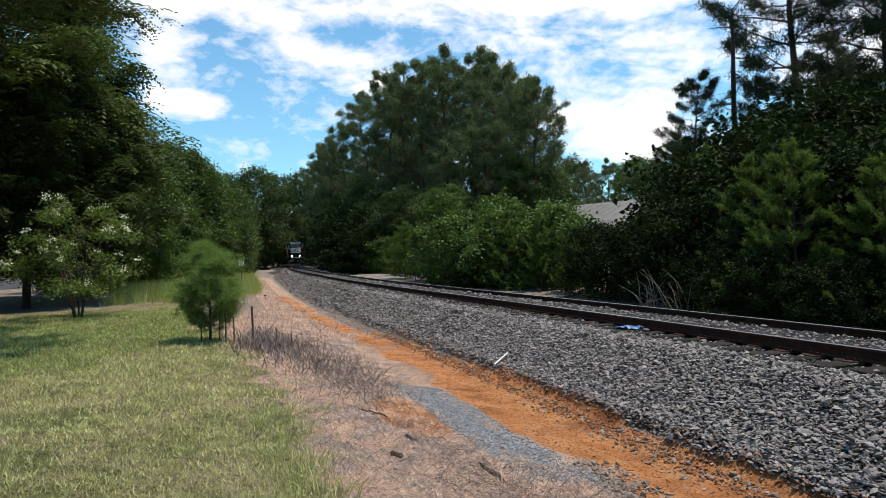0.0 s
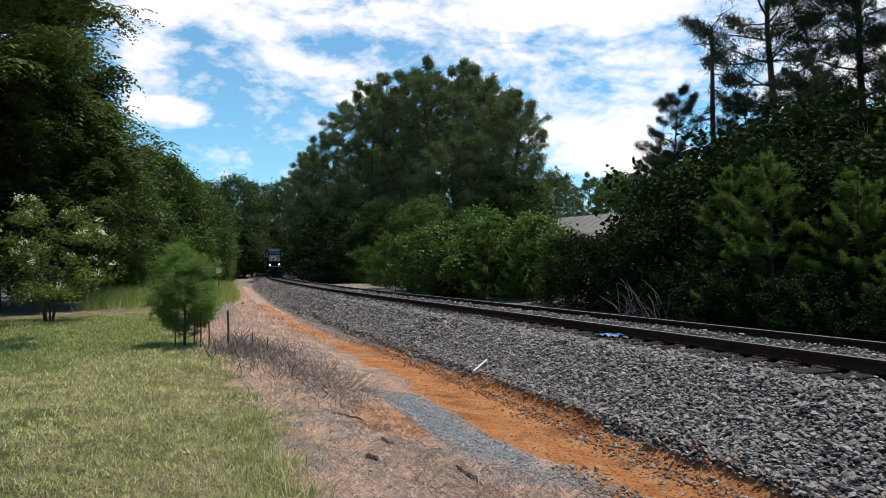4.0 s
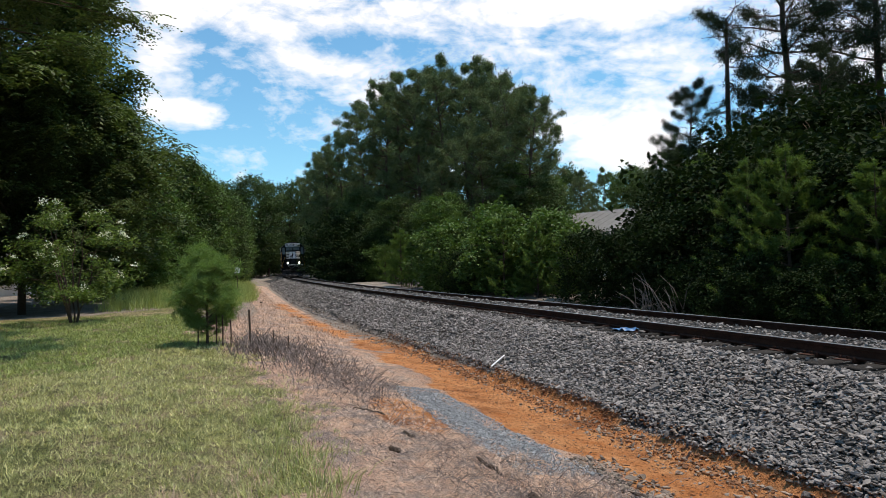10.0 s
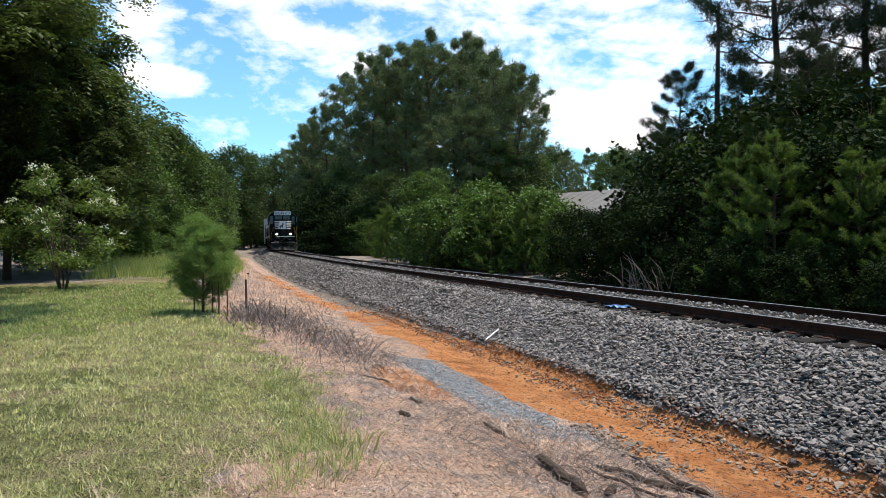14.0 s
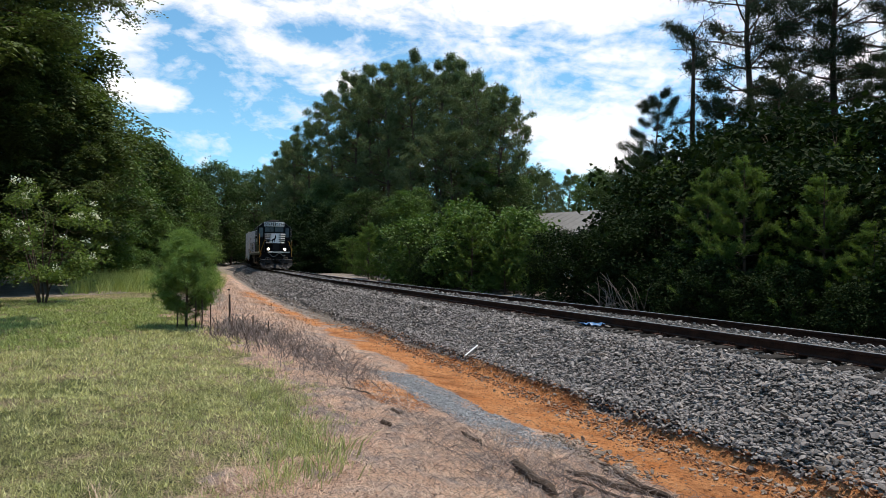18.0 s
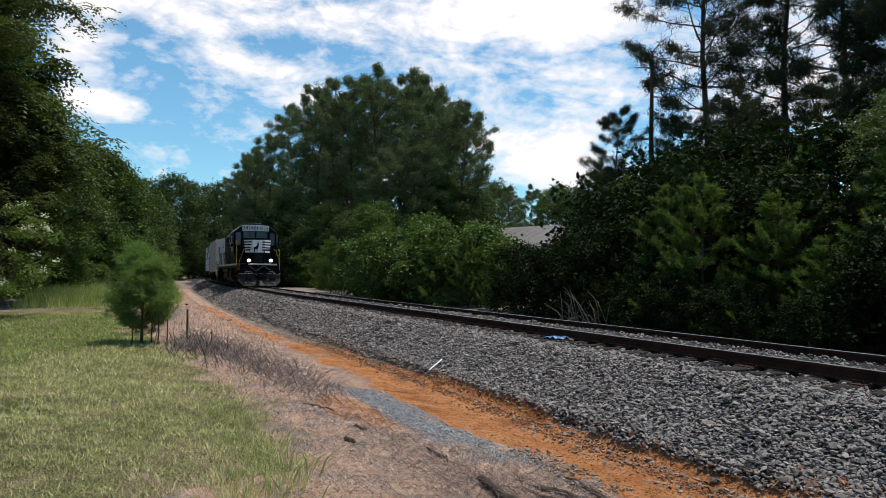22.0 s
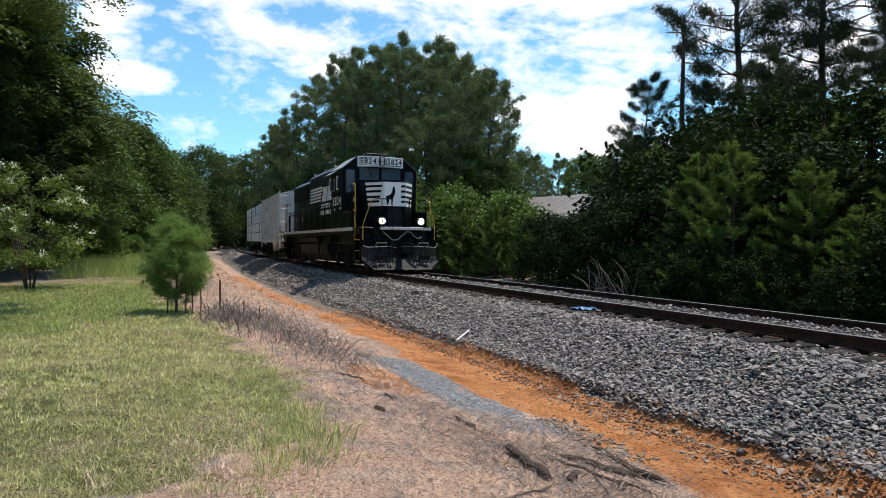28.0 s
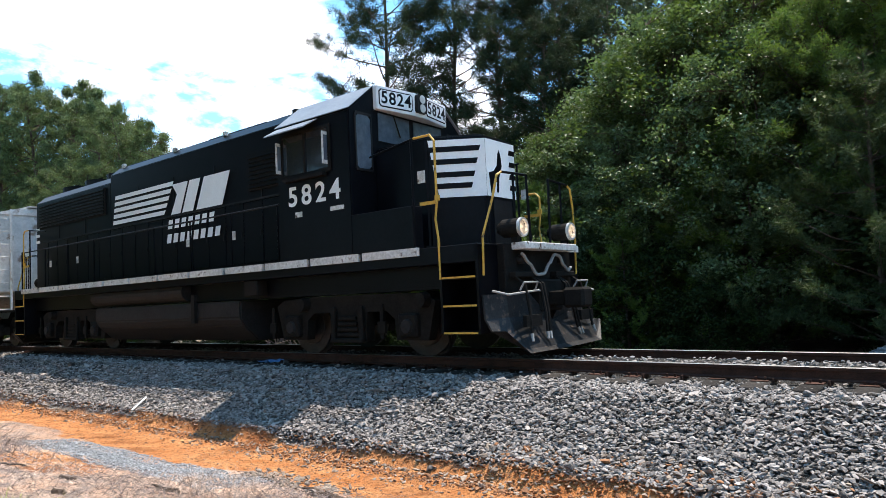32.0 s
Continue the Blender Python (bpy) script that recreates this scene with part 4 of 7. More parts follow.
def build_woods():
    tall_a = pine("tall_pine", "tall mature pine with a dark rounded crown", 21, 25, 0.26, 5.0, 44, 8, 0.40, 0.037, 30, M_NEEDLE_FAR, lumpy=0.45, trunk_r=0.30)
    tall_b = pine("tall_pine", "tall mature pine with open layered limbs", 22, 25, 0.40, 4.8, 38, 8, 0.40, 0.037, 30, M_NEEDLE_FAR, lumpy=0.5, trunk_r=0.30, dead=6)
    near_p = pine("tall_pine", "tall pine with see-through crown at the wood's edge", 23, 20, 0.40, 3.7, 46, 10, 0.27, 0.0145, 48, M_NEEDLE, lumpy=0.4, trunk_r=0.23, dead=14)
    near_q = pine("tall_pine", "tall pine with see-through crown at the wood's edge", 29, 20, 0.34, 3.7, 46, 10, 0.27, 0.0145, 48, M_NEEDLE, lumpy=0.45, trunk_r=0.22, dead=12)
    young = young_pine("young_pine", "young bushy pine with long bright green needles", 24, 6, 1.9, M_NEEDLE_BRIGHT)
    young_d = young_pine("young_pine", "young pine with shade put into its needle colour", 25, 6, 2.1, M_NEEDLE_YOUNG)
    oak = broad("broadleaf_tree", "broadleaf tree with dense dark green crown", 31, 12, 0.8, 3.9, 230, 9, 10, 0.23, M_LEAF, clump=0.80)
    ash = broad("broadleaf_tree", "broadleaf tree with light green crown", 32, 12, 0.6, 3.4, 220, 9, 10, 0.22, M_LEAF_BRIGHT, clump=0.75)
    gum = broad("broadleaf_tree", "leafy young tree at the wood's edge", 33, 8, 0.8, 2.5, 230, 11, 11, 0.088, M_LEAF_GUM, clump=0.42, trunk_r=0.09, gaps=0.12)
    gum_b = broad("broadleaf_tree", "leafy young tree with yellow-green leaves", 34, 8, 1.0, 2.4, 220, 11, 11, 0.088, M_LEAF_YELLOW, clump=0.40, trunk_r=0.09, gaps=0.12)
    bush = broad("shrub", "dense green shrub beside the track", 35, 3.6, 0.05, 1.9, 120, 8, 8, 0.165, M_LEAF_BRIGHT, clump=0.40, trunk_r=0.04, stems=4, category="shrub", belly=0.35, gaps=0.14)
    bush_d = broad("shrub", "dense shrub beside the track, shade put into its leaf colour", 36, 3.6, 0.05, 2.0, 130, 8, 9, 0.135, M_LEAF_PAINTED_SHADE, clump=0.42, trunk_r=0.04, stems=4, category="shrub", belly=0.35, gaps=0.14)
    lush = pine("young_pine", "lush half-grown pine with soft bright green needles", 26, 8, 0.10, 2.7, 56, 11, 0.155, 0.0075, 54, M_NEEDLE_BRIGHT, lumpy=0.35, trunk_r=0.10)
    for o in (lush, tall_a, tall_b, near_p, near_q, young, young_d, oak, ash, gum, gum_b, bush, bush_d):
        o["group"] = "trees of the wood"
    # The last ten stand hidden behind the others, added to block the sun.
    plant([(tall_a, 25.8), (tall_b, 25.8)], [(-106, 10.6, 19.5), (-95, 11.2, 22.1), (-84.5, 11.6, 22.8), (-88, 10.0, 20), (-98.5, 10.6, 21), (-75.5, 12.6, 24.4), (-68.2, 13.4, 25.6), (-63.8, 14.2, 25.2), (-59.2, 15.6, 25), (-54.6, 16.8, 24.4), (-51.6, 18.6, 23.8), (-47.1, 18.8, 21.6), (-42.8, 18.6, 19.2), (-38.6, 18.9, 16.8), (-66.2, 24, 26), (-116, 13, 21), (-60, 27, 23), (-72, 19, 25), (-57, 23, 24), (-112, 19, 19), (-104, 18, 20), (-97, 20, 20), (-90, 18.5, 21), (-82, 20, 22), (-76, 23, 22), (-64, 31, 22), (-86, 25, 21), (-100, 25, 20), (-50, 25, 20)], "big pines beyond the track")
    plant([(oak, 12), (ash, 12)], [(-60.3, 10.4, 9.5), (-33.5, 8.2, 6.6), (-70.8, 11.5, 11.5), (-88, 12.8, 12), (-52, 10.6, 8.6), (-41.5, 18.3, 10.3), (-38.4, 19.5, 9.0), (-78, 12, 12), (-100, 13, 13), (-112, 14.5, 14), (-48, 12, 7.6), (-125, 16, 15)], "trees beyond the track")
    plant([(tall_b, 25), (tall_a, 25)], [(-44.0, 14.8, 14.6), (-41.0, 15.6, 13.2), (-46.4, 13.6, 12.0)], "half-grown pines beyond the track")
    plant([(young, 6), (young, 6), (bush, 3.6), (young, 6)], [(-36.5, 6.3, 4.4), (-31, 6.8, 3.9), (-27, 6.6, 4.2), (-18.5, 6.6, 4.4), (-15.9, 7.2, 3.9), (-13.4, 7.4, 3.4), (-26, 9.5, 5.2), (-20.5, 8.2, 4.4), (-23.5, 7.6, 4.6), (-47, 7.8, 3.4), (-50, 8.2, 3.6), (-29, 8.0, 5.2), (-24.8, 6.2, 2.9), (-21.4, 6.4, 3.8), (-17.0, 8.6, 4.0), (-33.5, 6.2, 3.4), (-40.5, 7.4, 4.6), (-45, 8.2, 4.2), (-19.4, 9.8, 4.2)], "sunlit shrubs beyond the track")
    # The dark leaf colour of these shrubs stands in for shade under the wood.
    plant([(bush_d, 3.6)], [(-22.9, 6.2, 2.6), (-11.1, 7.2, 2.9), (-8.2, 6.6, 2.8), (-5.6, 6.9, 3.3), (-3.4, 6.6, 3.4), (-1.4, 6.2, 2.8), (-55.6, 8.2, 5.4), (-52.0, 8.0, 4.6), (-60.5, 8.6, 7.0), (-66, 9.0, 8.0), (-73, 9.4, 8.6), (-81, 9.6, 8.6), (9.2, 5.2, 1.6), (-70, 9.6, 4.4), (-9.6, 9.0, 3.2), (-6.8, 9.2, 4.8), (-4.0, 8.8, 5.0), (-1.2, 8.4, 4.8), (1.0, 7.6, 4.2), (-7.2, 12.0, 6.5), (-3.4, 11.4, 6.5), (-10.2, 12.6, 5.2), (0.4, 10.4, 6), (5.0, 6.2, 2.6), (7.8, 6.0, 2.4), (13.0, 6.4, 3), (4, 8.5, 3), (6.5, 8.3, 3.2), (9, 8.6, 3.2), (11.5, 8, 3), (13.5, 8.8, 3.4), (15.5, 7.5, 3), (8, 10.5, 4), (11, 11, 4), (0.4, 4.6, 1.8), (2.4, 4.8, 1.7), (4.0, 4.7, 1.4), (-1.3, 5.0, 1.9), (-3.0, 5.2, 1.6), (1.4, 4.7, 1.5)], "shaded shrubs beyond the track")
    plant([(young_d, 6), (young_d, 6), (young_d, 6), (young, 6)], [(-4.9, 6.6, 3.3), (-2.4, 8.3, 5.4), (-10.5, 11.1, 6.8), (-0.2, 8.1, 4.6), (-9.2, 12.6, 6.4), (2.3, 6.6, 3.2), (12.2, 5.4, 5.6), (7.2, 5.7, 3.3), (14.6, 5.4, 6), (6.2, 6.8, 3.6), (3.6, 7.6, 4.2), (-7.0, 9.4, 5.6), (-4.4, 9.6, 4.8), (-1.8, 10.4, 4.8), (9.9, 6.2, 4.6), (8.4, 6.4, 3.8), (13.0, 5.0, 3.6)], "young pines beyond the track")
    plant([(young, 6)], [(9.6, 6.7, 5.4), (8.6, 7.6, 5.0), (-1.3, 5.9, 4.4), (0.6, 5.3, 4.5), (2.6, 5.6, 3.8), (3.9, 5.4, 2.7), (-2.5, 8.0, 4.4), (4.2, 7.4, 4.6)], "bright young pines beyond the track")
    plant([(lush, 8)], [(11.3, 7.8, 7.4), (13.6, 7.2, 8.0), (9.6, 9.4, 7.0), (15.8, 8.2, 8.4), (12.4, 10.6, 9.4)], "lush pines beyond the track")
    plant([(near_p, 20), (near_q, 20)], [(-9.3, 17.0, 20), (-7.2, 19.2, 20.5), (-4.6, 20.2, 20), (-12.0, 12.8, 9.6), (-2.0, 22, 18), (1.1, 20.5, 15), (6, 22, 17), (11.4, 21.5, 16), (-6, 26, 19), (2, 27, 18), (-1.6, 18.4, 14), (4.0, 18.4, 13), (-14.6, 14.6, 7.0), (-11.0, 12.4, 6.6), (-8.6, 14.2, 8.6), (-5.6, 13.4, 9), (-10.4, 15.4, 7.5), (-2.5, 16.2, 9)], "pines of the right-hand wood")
    plant([(gum, 8), (gum_b, 8)], [(4.6, 11.5, 7.8), (7.6, 7.9, 8), (5.0, 8.8, 6.5), (9.2, 8.4, 9), (10.0, 7.2, 7.2), (12.8, 8.2, 9.5), (15, 7.5, 8.5), (17, 9, 10), (13, 12, 12), (20, 10, 11), (8, 12.5, 11), (4.6, 10.0, 7.2), (6.3, 9.7, 8.4), (3.4, 9.4, 6.4), (8.4, 9.2, 9.5), (12.2, 10.4, 9.5), (6.6, 7.6, 5.6)], "young trees of the wood's edge")
    # behind the lawn and far along the line
    plant([(ash, 12), (oak, 12), (ash, 12)], [(-41.9, -15.5, 11.5), (-47.2, -11, 12.0), (-37.1, -14.5, 9.5), (-53.2, -8.6, 10.4), (-57.2, -6.6, 9.4), (-33, -12.0, 8.6), (-57.2, -11, 9.6), (-62.2, -7.5, 8), (-77.1, -4.5, 7.5), (-31.5, -16.2, 8.0), (-36.1, -29, 12), (-85, -6, 10), (-97.1, -4, 12.8), (-52, -15, 12), (-70, -9, 11), (-110, -6, 15), (-44, -31, 13), (-66, -4.6, 4.5), (-90, -2.6, 5), (-118, -3, 9), (-128, -1.5, 10), (-138, 0.5, 12), (-148, 2.5, 13), (-158, 4, 14), (-150, 20, 15), (-140, 17, 14), (-34, -13, 6.5), (-44, -10.5, 7.5), (-54, -8.5, 8.5), (-49.5, -9.0, 10.8)], "trees behind the lawn")
    plant([(oak, 12), (oak, 12), (tall_a, 25)], [(-72.3, -8.5, 13.5), (-150, -6, 21), (-162, 14, 22), (-136.8, 2, 22), (-137.2, -4, 20.5), (-146.4, 6, 22), (-150, 12, 22), (-128, -8, 19), (-155, 0, 21), (-142, 22, 22)], "far pines")
    # The last two are unseen trees added beyond the road end.
    plant([(oak, 12), (tall_b, 25), (ash, 12)], [(-82.4, 48, 16), (-62.8, 42, 13), (-56.7, 42, 12.2), (-51.2, 41, 11.5), (-72.5, 45, 14), (-75.4, 40, 14.5), (-45, 44, 11), (-36, 42, 12), (-28, 36, 12), (-20, 33, 13), (-10, 36, 14), (0, 34, 15), (12, 30, 15), (24, 26, 14), (-95, 46, 18), (70, 22, 14), (85, 6, 12)], "far trees behind the roof")
    # Unseen trees added behind the camera to darken reflections and fill light.
    plant([(oak, 12), (ash, 12), (tall_b, 25)], [(-12, -40, 13), (-4, -38, 12), (5, -36, 17), (12, -33, 12), (19, -34, 13), (25, -36, 18), (40, -44, 13), (60, -36, 13), (80, -16, 14), (2, -44, 14), (16, -41, 20), (27, -46, 14)], "trees behind the lawn and road end")
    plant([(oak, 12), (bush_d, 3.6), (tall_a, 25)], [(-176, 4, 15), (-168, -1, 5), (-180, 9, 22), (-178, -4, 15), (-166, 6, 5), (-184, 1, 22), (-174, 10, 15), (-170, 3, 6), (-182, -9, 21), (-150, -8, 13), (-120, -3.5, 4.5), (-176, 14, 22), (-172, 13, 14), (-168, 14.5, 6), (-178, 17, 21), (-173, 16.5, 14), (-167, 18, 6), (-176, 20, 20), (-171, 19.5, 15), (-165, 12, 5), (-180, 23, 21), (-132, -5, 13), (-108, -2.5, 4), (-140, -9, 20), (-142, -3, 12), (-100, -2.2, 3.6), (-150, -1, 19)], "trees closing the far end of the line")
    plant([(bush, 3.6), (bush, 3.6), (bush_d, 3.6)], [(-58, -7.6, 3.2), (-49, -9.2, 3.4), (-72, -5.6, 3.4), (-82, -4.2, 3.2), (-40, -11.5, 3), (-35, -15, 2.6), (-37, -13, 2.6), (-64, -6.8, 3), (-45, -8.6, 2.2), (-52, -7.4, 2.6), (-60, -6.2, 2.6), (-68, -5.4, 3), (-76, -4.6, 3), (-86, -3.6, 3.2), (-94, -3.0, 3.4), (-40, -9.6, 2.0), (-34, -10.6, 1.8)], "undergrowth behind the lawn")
    # the models themselves take a spot of their own
    for o, x, y, s in ((tall_a, -68, 20, 0.98), (tall_b, -78, 17, 0.96), (near_p, -3, 28, 0.95), (near_q, 16, 19, 0.8), (lush, 17.8, 7.6, 1.0), (young, 0.6, 9.2, 0.9), (young_d, 4.5, 6.4, 0.55), (oak, -122, 18, 1.1), (ash, -40, 11.4, 0.62), (gum, 3.6, 13.0, 0.9), (gum_b, 11.5, 10.2, 1.2), (bush, -20.5, 7.2, 1.1), (bush_d, -22, 8.6, 1.1)):
        o.matrix_basis = pose(x, y, float(height(np.array(x), np.array(y))) - 0.05) @ Matrix.Scale(s, 4)
    big = broad("shade_tree", "large old shade tree with leafy crown low over the lawn", 41, 23, 3.2, 8.4, 640, 22, 4, 0.25, M_LEAF_SHADE, clump=1.0, trunk_r=0.36, droop=1.2, belly=0.42, feather=True, core=0.25)
    big.matrix_basis = pose(-25.6, -18.6, one(-25.6, -18.6), 0, 0, 14)
    # Half-size copy added to shade the lawn and darken the background.
    stand(big, -21.0, -15.6, 0.5, 110, "half-grown shade tree with leafy crown low over the lawn")
    near = broad("shade_tree", "spreading shade tree with feathery drooping limbs above the lawn", 44, 17, 8.5, 8.3, 820, 17, 5, 0.105, M_LEAF_SHADE, clump=0.72, trunk_r=0.34, droop=1.0, belly=0.40, feather=True, core=0.15)
    near.matrix_basis = pose(-7.6, -17.9, one(-7.6, -17.9), 0, 0, 40)
    myrtle = broad("flowering_tree", "small many-stemmed tree with white flower clusters on the lawn", 42, 4.0, 0.8, 2.2, 95, 8, 8, 0.105, M_LEAF_PALE, clump=0.36, trunk_r=0.035, stems=7, flowers=30, belly=0.5, gaps=0.24, droop=0.5)
    myrtle.matrix_basis = pose(-13.4, -12.3, one(-13.4, -12.3), 0, 0, 120)
    sap = sapling()
    sap.matrix_basis = pose(-3.5, -7.95, one(-3.5, -7.95))


build_woods()


# ---- train ----
M_BLACK = surface("black_paint", (0.0022, 0.0024, 0.0034), (0.006, 0.0064, 0.0088), 1.5, 0.33, 0.04, fine=25, dist=0.003, spec=0.09)
M_ROOFBLACK = surface("dusty_black_roof_paint", (0.006, 0.006, 0.007), (0.018, 0.018, 0.019), 1.2, 0.5, 0.06, fine=20, spec=0.15)
# Pale grey base puts the sun's glare on the cab roof into the colour.
M_SLOPE = surface("sun_glare_grey", (0.16, 0.165, 0.175), (0.30, 0.305, 0.315), 1.6, 0.4, 0.05, fine=20, spec=0.6)
M_WHITE = surface("white_paint", (0.76, 0.755, 0.74), (0.88, 0.875, 0.86), 2.2, 0.5, 0.03, fine=30)
M_OLDWHITE = surface("grimy_white_stripe", (0.38, 0.36, 0.33), (0.74, 0.73, 0.70), 3, 0.6, 0.05, fine=24, speck=((0.10, 0.06, 0.045), 9, 0.60))
M_YELLOW = surface("yellow_handrail_paint", (0.46, 0.25, 0.035), (0.66, 0.39, 0.065), 6, 0.5, 0.05, fine=40, speck=((0.12, 0.07, 0.03), 16, 0.62))
M_GRIME = surface("grimy_dark_steel", (0.005, 0.0046, 0.0042), (0.019, 0.017, 0.015), 4, 0.8, 0.3, fine=40, dist=0.01, spec=0.1)
M_TANK = surface("dusty_fuel_tank", (0.008, 0.008, 0.0085), (0.024, 0.023, 0.023), 2, 0.7, 0.15, fine=22, spec=0.2)
M_PLOW = surface("scuffed_grey_steel", (0.008, 0.008, 0.009), (0.03, 0.03, 0.031), 3, 0.5, 0.2, fine=40, spec=0.2, speck=((0.07, 0.05, 0.04), 12, 0.60))
M_HOSE = surface("grey_rubber_hose", (0.16, 0.155, 0.15), (0.36, 0.35, 0.33), 9, 0.7, 0.1)
M_WHEEL = surface("worn_wheel_steel", (0.018, 0.016, 0.015), (0.06, 0.053, 0.048), 6, 0.6, 0.1, metal=0.4)
M_GLASS = surface("dark_window_glass", (0.012, 0.014, 0.017), (0.02, 0.023, 0.027), 2, 0.06, 0, spec=0.9)
# Bluish base puts the reflection of the sky into the glass colour.
M_SKYGLASS = surface("sky_tinted_window_glass", (0.045, 0.06, 0.08), (0.11, 0.14, 0.17), 1.5, 0.12, 0, fine=7, spec=0.8)
M_LAMP = glow("lit_headlight", (1.0, 0.82, 0.58), 34.0)
M_LAMPSHELL = surface("dull_white_lamp_shell", (0.42, 0.41, 0.39), (0.62, 0.61, 0.59), 6, 0.4, 0.05, metal=0.3)
M_LAMPTUBE = surface("grey_lamp_tube", (0.16, 0.16, 0.16), (0.26, 0.26, 0.26), 8, 0.45, 0)
M_DIMLAMP = surface("unlit_headlight_glass", (0.45, 0.45, 0.43), (0.62, 0.62, 0.60), 8, 0.15, 0)
M_HOPPER = surface("weathered_pale_grey_paint", (0.46, 0.445, 0.42), (0.74, 0.72, 0.69), 1.3, 0.65, 0.08, fine=14, speck=((0.27, 0.20, 0.15), 2.5, 0.60))
M_WRAP = surface("white_plastic_wrap", (0.66, 0.69, 0.74), (0.86, 0.87, 0.89), 2.5, 0.45, 0.5, fine=9, dist=0.03)


def words(name, text, size, m, material, parent, label="", wide=1.0, gap=1.12):
    """Raised lettering as a mesh in the plane of m, centred."""
    c = bpy.data.curves.new(name, "FONT")
    c.body, c.size, c.align_x, c.align_y, c.extrude = text, size, "CENTER", "CENTER", 0.002
    c.space_character, c.offset = gap, size * 0.018
    o = bpy.data.objects.new(name, c)
    me = bpy.data.meshes.new_from_object(o)
    bpy.data.objects.remove(o)
    me.transform(m @ Matrix.Diagonal((wide, 1, 1, 1)))
    me.materials.clear()
    me.materials.append(material)
    ob = new(name, me)
    ob.parent = parent
    return tagged(ob, label)


def side_on(x, y, z):
    """Lettering that stands upright on the right-hand side of a vehicle."""
    return pose(x, y, z, 90, 0, 0)


def wheel_mesh(r):
    bm = bmesh.new()
    for s in (-1, 1):
        y = s * 0.7
        cyl(bm, (0, y - 0.03, 0), (0, y + 0.07 * s, 0), r, n=24)
        cyl(bm, (0, y - 0.035 * s, 0), (0, y - 0.06 * s, 0), r + 0.028, n=24)
        cyl(bm, (0, y + 0.04 * s, 0), (0, y + 0.09 * s, 0), r * 0.72, r * 0.66, n=20)
        cyl(bm, (0, y + 0.05 * s, 0), (0, y + 0.16 * s, 0), 0.11, n=12)
        for k in range(4):
            a = k * math.pi / 2
            cyl(bm, (math.cos(a) * r * 0.5, y + 0.08 * s, math.sin(a) * r * 0.5), (math.cos(a) * r * 0.5, y + 0.10 * s, math.sin(a) * r * 0.5), r * 0.11, n=8)
    cyl(bm, (0, -0.72, 0), (0, 0.72, 0), 0.09, n=10)
    return bm


WHEELS = []


def truck(parent, x, base, r, heavy):
    """A two-axle truck: side frames, bolster, springs, journal boxes and two wheelsets that turn."""
    f = bmesh.new()
    for s in (-1, 1):
        y0, y1 = (0.98, 1.16) if s > 0 else (-1.16, -0.98)
        h = base / 2
        if heavy:
            half = [(h + 0.50, 0.88), (h + 0.34, 0.28), (h - 0.30, 0.28), (h - 0.34, 0.62), (h - 0.50, 0.74), (0.44, 0.74), (0.40, 0.26)]
            out = [(0.9, 1.02), (h + 0.30, 0.99)] + half + [(-u, v) for u, v in reversed(half)] + [(-h - 0.30, 0.99), (-0.9, 1.02)]
        else:
            out = [(-h - 0.22, 0.60), (-h - 0.22, 0.36), (-h + 0.22, 0.36), (-0.42, 0.22), (0.42, 0.22), (h - 0.22, 0.36), (h + 0.22, 0.36), (h + 0.22, 0.60), (0.35, 0.80), (-0.35, 0.80)]
        prism(f, [(x + u, v) for u, v in out], "y", y0, y1)
    box(f, x - 0.28, x + 0.28, -1.05, 1.05, 0.50, 0.86)
    fr = part("truck_frame", f, M_GRIME, parent, "grimy cast steel truck")
    for dx in (-base / 2, base / 2):
        for s in (-1, 1):
            b = a_box(x + dx - 0.19, x + dx + 0.19, min(s * 1.10, s * 1.26), max(s * 1.10, s * 1.26), 0.33, 0.70, 0.03)
            part("journal_box", b, M_GRIME, fr)
        w = part("wheelset", wheel_mesh(r), M_WHEEL, fr)
        w.matrix_basis = pose(x + dx, 0, r)
        WHEELS.append((w, x + dx, r))
    for s in (-1, 1):
        b = bmesh.new()
        if heavy:
            for k in range(4):
                box(b, x - 0.26 + 0.02 * k, x + 0.26 - 0.02 * k, min(s * 1.165, s * 1.21), max(s * 1.165, s * 1.21), 0.34 + k * 0.09, 0.40 + k * 0.09, 0.008)
            for e in (-1, 1):
                box(b, x + e * 0.33 - 0.05, x + e * 0.33 + 0.05, min(s * 1.165, s * 1.23), max(s * 1.165, s * 1.23), 0.26, 0.84, 0.01)
            box(b, x - 0.38, x + 0.38, min(s * 1.165, s * 1.25), max(s * 1.165, s * 1.25), 0.24, 0.31, 0.01)
        else:
            for k in range(2):
                cx = x + (k - 0.5) * 0.24
                for q in range(5):
                    cyl(b, (cx, s * 1.19, 0.36 + q * 0.07), (cx, s * 1.19, 0.40 + q * 0.07), 0.085, n=8)
        part("spring_pack", b, M_GRIME, fr)
        if heavy:
            for dx in (-base / 2, base / 2):
                c = cyl(bmesh.new(), (x + dx + 0.30, s * 1.16, 0.90), (x + dx + 0.30, s * 1.30, 0.90), 0.13, 0.11, n=14)
                part("brake_cylinder", c, M_GRIME, fr)
                part("brake_hanger", box(a_box(x + dx - 0.62, x + dx - 0.55, min(s * 1.16, s * 1.2), max(s * 1.16, s * 1.2), 0.30, 0.86), x + dx - 0.66, x + dx - 0.50, min(s * 1.16, s * 1.22), max(s * 1.16, s * 1.22), 0.40, 0.58), M_GRIME, fr)
                part("journal_cap", cyl(bmesh.new(), (x + dx, s * 1.255, 0.50), (x + dx, s * 1.30, 0.50), 0.12, 0.10, n=14), M_TANK, fr)
